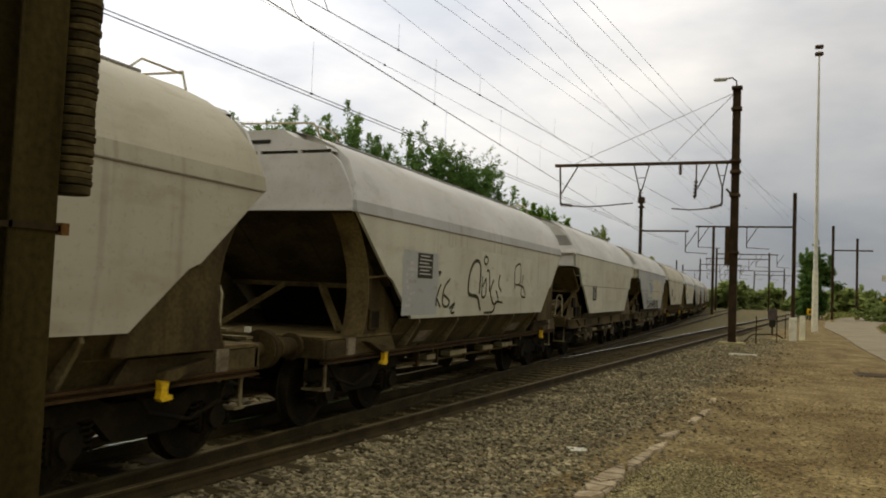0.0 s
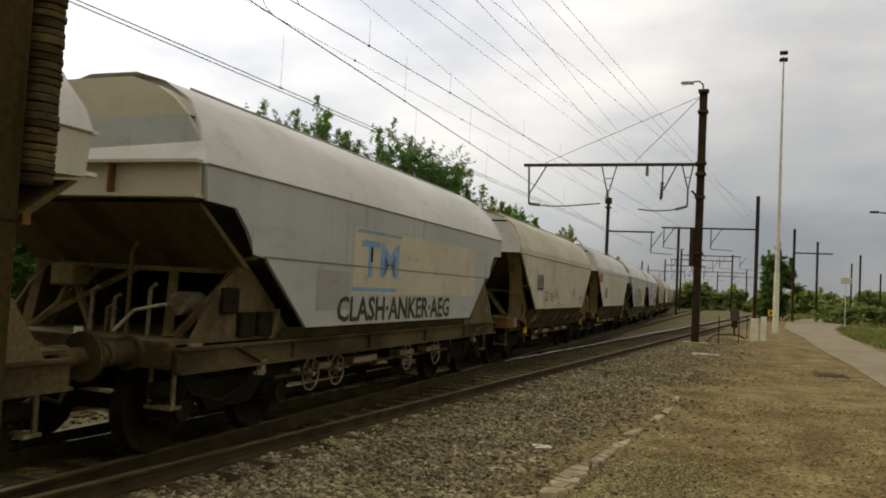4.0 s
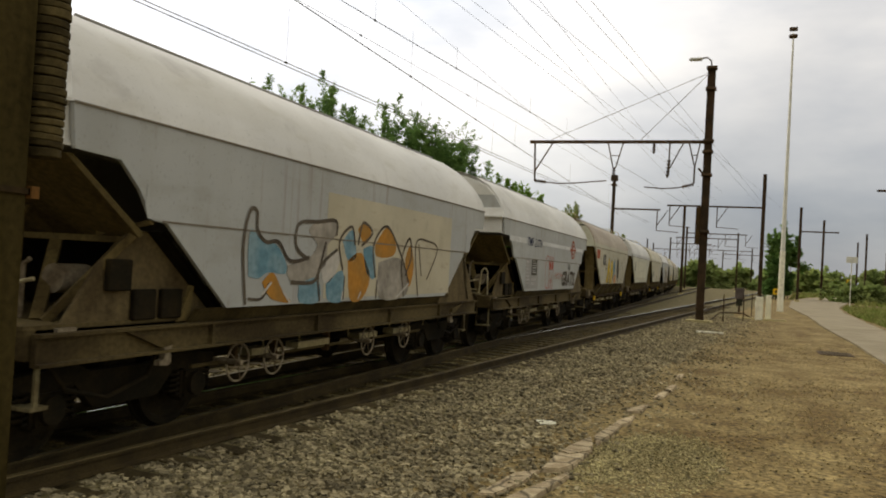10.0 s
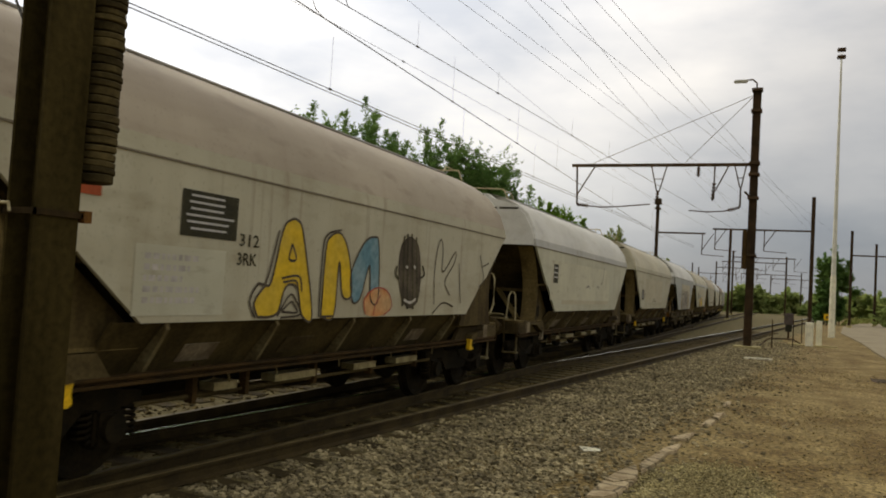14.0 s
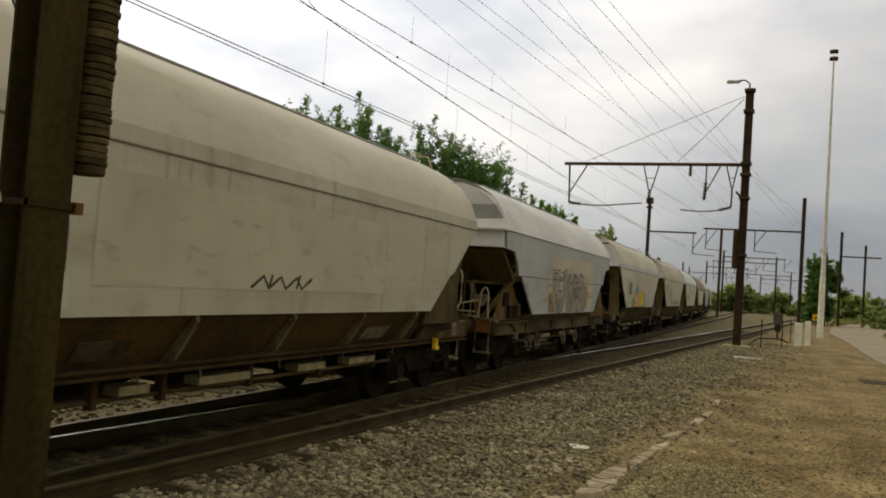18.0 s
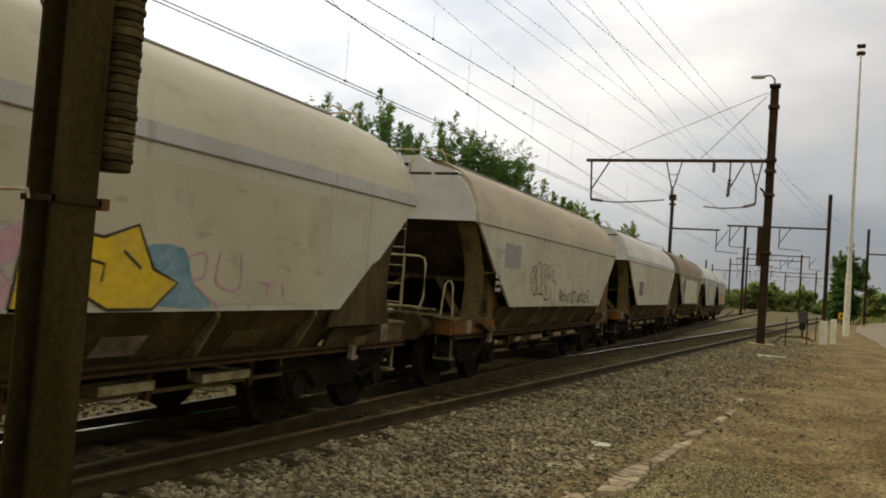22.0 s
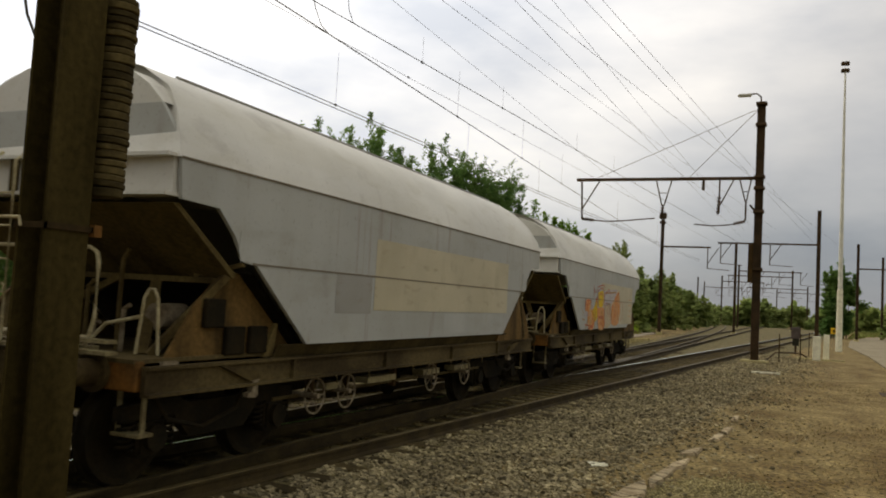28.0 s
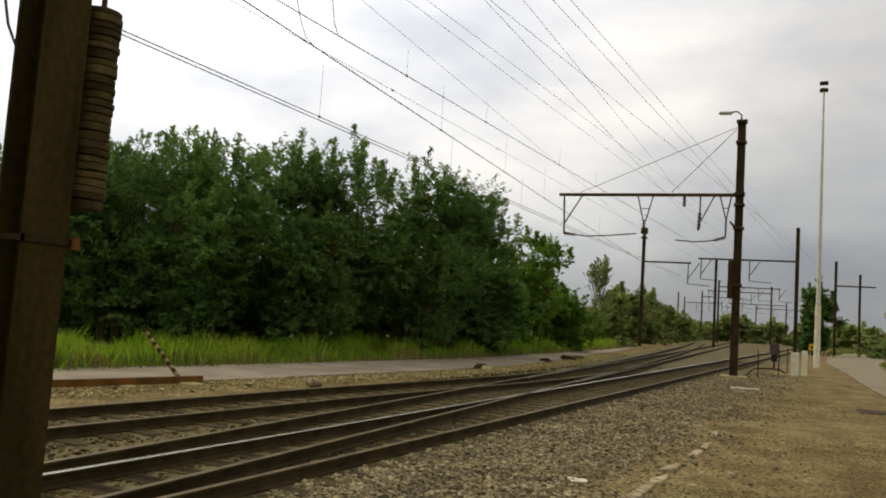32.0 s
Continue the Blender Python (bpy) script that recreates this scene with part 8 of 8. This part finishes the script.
FEATHERY = "dense dark green tree with feathery leaf sprays"
ROW = [(-33, 33, 10.5, 3.6), (-29, 28, 10.2, 3.4), (-25.5, 28.5, 10.6, 3.3), (-24.5, 24.0, 8.8, 3.0), (-21.5, 26.0, 9.6, 3.0), (-19.5, 29, 10.1, 3.1), (-19.8, 24.4, 7.2, 2.4), (-17.2, 29.5, 10.1, 3.0), (-15.8, 33, 10.1, 2.9), (-16.6, 27.0, 6.4, 2.2), (-14.8, 36, 10.0, 2.8), (-14.2, 32.2, 6.4, 2.1), (-14.3, 39.0, 9.2, 2.2), (-38, 30, 10, 3.6), (-28, 22.5, 8.0, 3.0), (-34, 25, 9.0, 3.4)]
for n, (x, y, hh, r) in enumerate(ROW):
    tree("feathery_tree", FEATHERY, "tree", x, y, hh * 0.95, r, 100 + n, M["leaf"], sprigs=760 if x > -27 else 330, per=32, size=0.15, width=0.2, low=0.05 if hh < 9 else 0.16, lift=0.3, stems=6, group="tree row", top=1.9, core=2.4)
for n in range(13):
    tree("understory_bush", "dark scrub filling the space below the trees", "bush", -36 + 1.9 * n, 32.5 + 0.55 * n + (n % 3), 4.6, 2.3, 160 + n, M["leaf"], sprigs=230, per=22, size=0.26, width=0.3, low=0.02, lift=0.2, group="scrub", top=0.2, stems=2)
for n, (x, y) in enumerate([(-33, 34), (-30.5, 33), (-27.5, 32), (-24.5, 33), (-22, 32), (-31, 30), (-26, 26), (-22, 28.5)]):
    tree("understory_bush", "dark scrub filling the space below the trees", "bush", x, y, 3.4, 2.2, 180 + n, M["leaf"], sprigs=240, per=24, size=0.22, width=0.3, low=0.02, lift=0.2, group="scrub", top=0.2, stems=2, base=0.03)
BUSH = [(-13.4, 47.0, 7.6, 2.7), (-13.1, 53.0, 4.6, 2.0), (-15.5, 54, 6.2, 2.4), (-17.0, 46, 7.2, 2.6)]
for n, (x, y, hh, r) in enumerate(BUSH):
    tree("hazel_bush", "bright green rounded bush beyond the tree row", "bush", x, y, hh, r, 200 + n, M["leaf2"], sprigs=560, per=26, size=0.2, width=0.26, low=0.04, lift=0.4, group="green bushes", top=0.9, base=0.1, core=1.4)
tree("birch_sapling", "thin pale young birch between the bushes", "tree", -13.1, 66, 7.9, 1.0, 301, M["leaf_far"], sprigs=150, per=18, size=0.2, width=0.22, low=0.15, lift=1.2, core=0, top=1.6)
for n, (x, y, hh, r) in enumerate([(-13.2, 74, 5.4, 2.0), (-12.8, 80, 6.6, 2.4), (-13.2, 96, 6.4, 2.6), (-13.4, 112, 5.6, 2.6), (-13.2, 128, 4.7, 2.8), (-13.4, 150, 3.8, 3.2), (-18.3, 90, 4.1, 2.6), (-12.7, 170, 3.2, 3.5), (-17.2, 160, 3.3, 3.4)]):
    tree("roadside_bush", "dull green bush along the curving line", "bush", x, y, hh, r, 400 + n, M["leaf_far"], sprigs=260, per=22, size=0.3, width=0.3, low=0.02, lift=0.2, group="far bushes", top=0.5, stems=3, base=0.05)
for n, (x, y, hh, r) in enumerate([(4.5, 104, 9.6, 1.5), (6.0, 106, 8.8, 1.4)]):
    tree("dark_tree", "tall dark ivy-clad tree by the road bend", "tree", x, y, hh, r, 500 + n, M["leaf"], sprigs=330, per=24, size=0.3, width=0.3, low=0.06, lift=0.3, group="dark trees", top=0.4, stems=2, base=0.08)
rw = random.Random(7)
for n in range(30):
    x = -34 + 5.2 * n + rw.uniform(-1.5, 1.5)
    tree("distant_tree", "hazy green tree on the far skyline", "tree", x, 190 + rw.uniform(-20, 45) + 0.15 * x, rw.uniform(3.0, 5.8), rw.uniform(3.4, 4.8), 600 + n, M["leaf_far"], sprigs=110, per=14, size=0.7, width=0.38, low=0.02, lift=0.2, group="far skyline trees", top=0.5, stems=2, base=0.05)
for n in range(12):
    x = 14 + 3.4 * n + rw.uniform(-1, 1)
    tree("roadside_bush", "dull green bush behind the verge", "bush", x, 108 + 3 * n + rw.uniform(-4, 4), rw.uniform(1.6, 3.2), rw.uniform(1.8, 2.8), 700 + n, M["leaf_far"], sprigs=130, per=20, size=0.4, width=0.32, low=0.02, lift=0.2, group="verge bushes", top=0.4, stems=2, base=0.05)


def blades(name, label, spots, mat, seed, tall, wide=0.02):
    """Grass: bent three-cornered blades on the given spots."""
    rng = np.random.default_rng(seed)
    p = np.array(spots)
    n = len(p)
    a = rng.random(n) * math.tau
    d = np.stack([np.cos(a), np.sin(a), 0 * a], 1)
    tuft = 0.85 + 0.3 * np.sin(p[:, 0] * 2.3 + 1.7 * np.sin(p[:, 1] * 0.9)) + 0.3 * np.sin(p[:, 1] * 1.9 + 2.1 * np.sin(p[:, 0] * 1.3))
    hh = (tall * tuft * (0.45 + 0.85 * rng.random(n)))[:, None]
    w = (wide * (0.6 + 0.8 * rng.random(n)))[:, None]
    lean = np.stack([rng.normal(0, 0.28, n), rng.normal(0, 0.28, n), np.ones(n)], 1)
    tip = p + lean * hh
    mid = p + lean * hh * 0.55 * (0.8, 0.8, 1)
    v = np.stack([p - d * w, p + d * w, mid + d * w * 0.8, tip, mid - d * w * 0.8], 1).reshape(-1, 3)
    me = bpy.data.meshes.new(name)
    me.from_pydata(v.tolist(), [], np.arange(5 * n).reshape(-1, 5).tolist())
    me.materials.append(mat)
    return tagged(new(name, me), label, "grass", kind="stuff")


rng = np.random.default_rng(5)


def edge_x(y):
    return np.interp(y, [4, 14, 22, 33, 45, 60, 75, 110], [-19.3, -16.4, -14.8, -13.2, -12.4, -12.0, -12.3, -17])


ng = 100000
ys = 6 + 64 * rng.random(ng) ** 1.2
off = 5.0 * rng.random(ng) ** 1.3
spots = np.stack([edge_x(ys) - off + 0.25 * rng.normal(size=ng), ys, np.full(ng, GZ - 0.02)], 1)
blades("tall_grass", "tall fresh green grass below the trees", spots[:52000], M["grass"], 6, 0.62, 0.016)
M["drygrass"] = material("dry_grass", (0.25, 0.195, 0.085), (0.15, 0.17, 0.06), 0.85, scale=0.6, fine=6, bump=0)
blades("dry_grass", "yellowed lower grass along the path edge", spots[70000:] + np.array([0.35, 0, 0]), M["drygrass"], 8, 0.42, 0.014)
q = np.stack([7.4 + 22 * rng.random(26000) ** 1.2, 34 + 52 * rng.random(26000), np.full(26000, GZ - 0.02)], 1)
q = q[q[:, 0] > np.interp(q[:, 1], [34, 40, 50, 66, 76, 101], [6.9, 6.95, 7.25, 8.05, 8.9, 12.5])]
M["verge"] = material("verge_grass", (0.15, 0.20, 0.05), (0.21, 0.22, 0.08), 0.85, scale=0.5, fine=6, bump=0)
blades("verge_grass", "short yellow-green grass on the road verge", q, M["verge"], 9, 0.22, 0.05)
q = np.stack([-18 + 60 * rng.random(9000), 92 + 70 * rng.random(9000), np.full(9000, GZ - 0.02)], 1)
q = q[(abs(q[:, 0] - np.interp(q[:, 1], [76, 101, 128, 170], [6.5, 9.5, 14, 30])) > 3.5) & ((q[:, 0] > 0.0805 * q[:, 1] - 2) | (q[:, 0] < -12 - 0.0004 * (q[:, 1] - 12) ** 2))]
blades("rough_grass", "rough grass and weeds farther off", q, M["verge"], 10, 0.5, 0.16)


def stones(name, label, category, spots, mat, seed, lo, hi, flat=0.7):
    """Crushed stone: small uneven eight-cornered lumps."""
    rng = np.random.default_rng(seed)
    p = np.array(spots)
    n = len(p)
    cube = np.array([(x, y, z) for x in (-1, 1) for y in (-1, 1) for z in (-1, 1)], float)
    v = cube[None] * rng.uniform(0.35, 1.0, (n, 8, 3))
    a = rng.random(n) * math.tau
    c, s = np.cos(a)[:, None], np.sin(a)[:, None]
    tilt = rng.normal(0, 0.5, n)[:, None]
    y2, z2 = v[:, :, 1] * np.cos(tilt) - v[:, :, 2] * np.sin(tilt), v[:, :, 1] * np.sin(tilt) + v[:, :, 2] * np.cos(tilt)
    v = np.stack([v[:, :, 0] * c - y2 * s, v[:, :, 0] * s + y2 * c, z2 * flat], 2)
    v = v * (lo + (hi - lo) * rng.random(n) ** 2)[:, None, None] + p[:, None]
    f = np.array(((0, 1, 3, 2), (4, 6, 7, 5), (0, 4, 5, 1), (2, 3, 7, 6), (1, 5, 7, 3)))
    faces = (f[None] + 8 * np.arange(n)[:, None, None]).reshape(-1, 4)
    me = bpy.data.meshes.new(name)
    me.from_pydata(v.reshape(-1, 3).tolist(), [], faces.tolist())
    me.materials.append(mat)
    return tagged(new(name, me), label, category, kind="stuff")


def near_x(y):
    return -6.24 + 0.0805 * y


n = 68000
ys = 3 + 42 * rng.random(n) ** 1.7
u = rng.random(n)
xs2 = near_x(ys) + 0.86 + u * 2.6 + np.maximum(0, rng.normal(-0.5, 0.9, n))
z = np.where(u * 2.6 < 0.85, -0.165, np.maximum(-0.195, -0.165 - (u * 2.6 - 0.85) / 1.4 * 0.06)) + rng.uniform(-0.02, 0.012, n)
on_wood = (abs((ys - 1.7) % 0.6 - 0.3) < 0.125) & (xs2 < near_x(ys) + 1.25) & (rng.random(n) < 0.985)
stones("ballast_stones", "grey crushed ballast stones beside the rail", "ballast", np.stack([xs2, ys, z], 1)[~on_wood], M["stone"], 20, 0.016, 0.044)
n = 20000
ys = 3 + 34 * rng.random(n) ** 1.5
xs2 = near_x(ys) + 0.75 - rng.random(n) * 5.6
zb = np.full(n, -0.168) + rng.uniform(-0.02, 0.008, n)
on_wood = (abs((ys - 1.7) % 0.6 - 0.3) < 0.125) & (xs2 > near_x(ys) - 1.27) & (rng.random(n) < 0.8)
stones("track_ballast", "dirty ballast between the rails, darkened for the train's shade", "ballast", np.stack([xs2, ys, zb], 1)[~on_wood], M["stone_dark"], 21, 0.016, 0.044)
n = 44000
ys = 3.5 + 26 * rng.random(n) ** 1.8
xs2 = near_x(ys) + 2.3 + rng.random(n) ** 1.5 * 7.6
stones("gravel", "thin gravel strewn over the trodden earth", "gravel", np.stack([xs2, ys, np.full(n, GZ + 0.0) + rng.uniform(-0.015, 0.008, n)], 1), M["gravel"], 22, 0.005, 0.019)
n = 9000
ys = 8 + 50 * rng.random(n)
xs2 = np.interp(ys, [8, 17, 25, 32, 45, 75], [-14, -12.1, -10.6, -9.7, -9.9, -11]) + 0.7 + rng.normal(0, 0.5, n)
stones("path_rubble", "pale rubble along the path edge", "rubble", np.stack([xs2, ys, np.full(n, GZ + 0.04)], 1), M["rubble"], 23, 0.012, 0.045)

n = 15000
a = rng.random(n) * 2 * np.pi
r = np.sqrt(rng.random(n)) * (1 + rng.normal(0, 0.12, n))
stones("gravel_patch", "patch of pale grey gravel beside the broken edging", "gravel", np.stack([-0.72 + r * (0.66 * np.cos(a) + 0.10 * np.sin(a)), 8.75 + 1.75 * r * np.sin(a), np.full(n, GZ) + rng.uniform(-0.010, 0.010, n)], 1), M["pale_gravel"], 24, 0.008, 0.020)


# ---- what moves ----
# the train's way: seconds, and how far along the track the train stands
RUN = [(0, 7.58), (1, 0.95), (2, -5.72), (3, -12.35), (4, -18.84), (5, -25.31), (6, -31.82), (7, -38.28), (8, -44.74), (9, -51.10), (10, -57.48), (11, -63.77), (12, -70.16), (13, -76.58), (14, -83.10), (15, -89.53), (16, -95.98), (17, -102.53), (18, -109.09), (19, -115.75), (20, -122.63), (21, -129.69), (22, -136.92), (23, -144.25), (24, -151.53), (25, -158.80), (26, -166.05), (27, -173.39), (28, -180.89), (29, -188.45), (30, -196.19), (31, -203.99), (32, -211.95)]


def run_at(t):
    ts, ys = [a for a, _ in RUN], [b for _, b in RUN]
    i = max(0, min(len(ts) - 2, sum(1 for a in ts if a <= t) - 1))
    def slope(j):
        a, b = max(0, j - 1), min(len(ts) - 1, j + 1)
        return (ys[b] - ys[a]) / (ts[b] - ts[a])
    hh = ts[i + 1] - ts[i]
    u = (t - ts[i]) / hh
    return ((2 * u**3 - 3 * u**2 + 1) * ys[i] + (u**3 - 2 * u**2 + u) * hh * slope(i) + (3 * u**2 - 2 * u**3) * ys[i + 1] + (u**3 - u**2) * hh * slope(i + 1))


def wagon_pose(y):
    a, b = Vector((x_train(y - 4), y - 4, 0)), Vector((x_train(y + 4), y + 4, 0))
    return Matrix.Translation((a + b) / 2) @ pose(0, 0, 0, 0, 0, math.degrees(math.atan2(a.x - b.x, 8.0)))


def motions():
    for k, w in enumerate(WAGONS):
        walk(w, [(t / 2, wagon_pose(run_at(t / 2) + ALONG[k])) for t in range(65)])
    # the wheels roll with the train: two actions, for the leading and the trailing axle of a bogie, serve all
    for n in (0, 1):
        first = WHEELS[n]
        place = first.matrix_basis.translation.copy()
        rows = [(t / 15, Matrix.Translation(place) @ Matrix.Rotation((run_at(0) - run_at(t / 15)) / 0.46, 4, "X")) for t in range(481)]
        walk(first, rows)
        for ws in WHEELS[n + 2::2]:
            ws.rotation_mode = "QUATERNION"
            ws.animation_data_create()
            ws.animation_data.action = first.animation_data.action
            ws.animation_data.action_slot = first.animation_data.action_slot


motions()
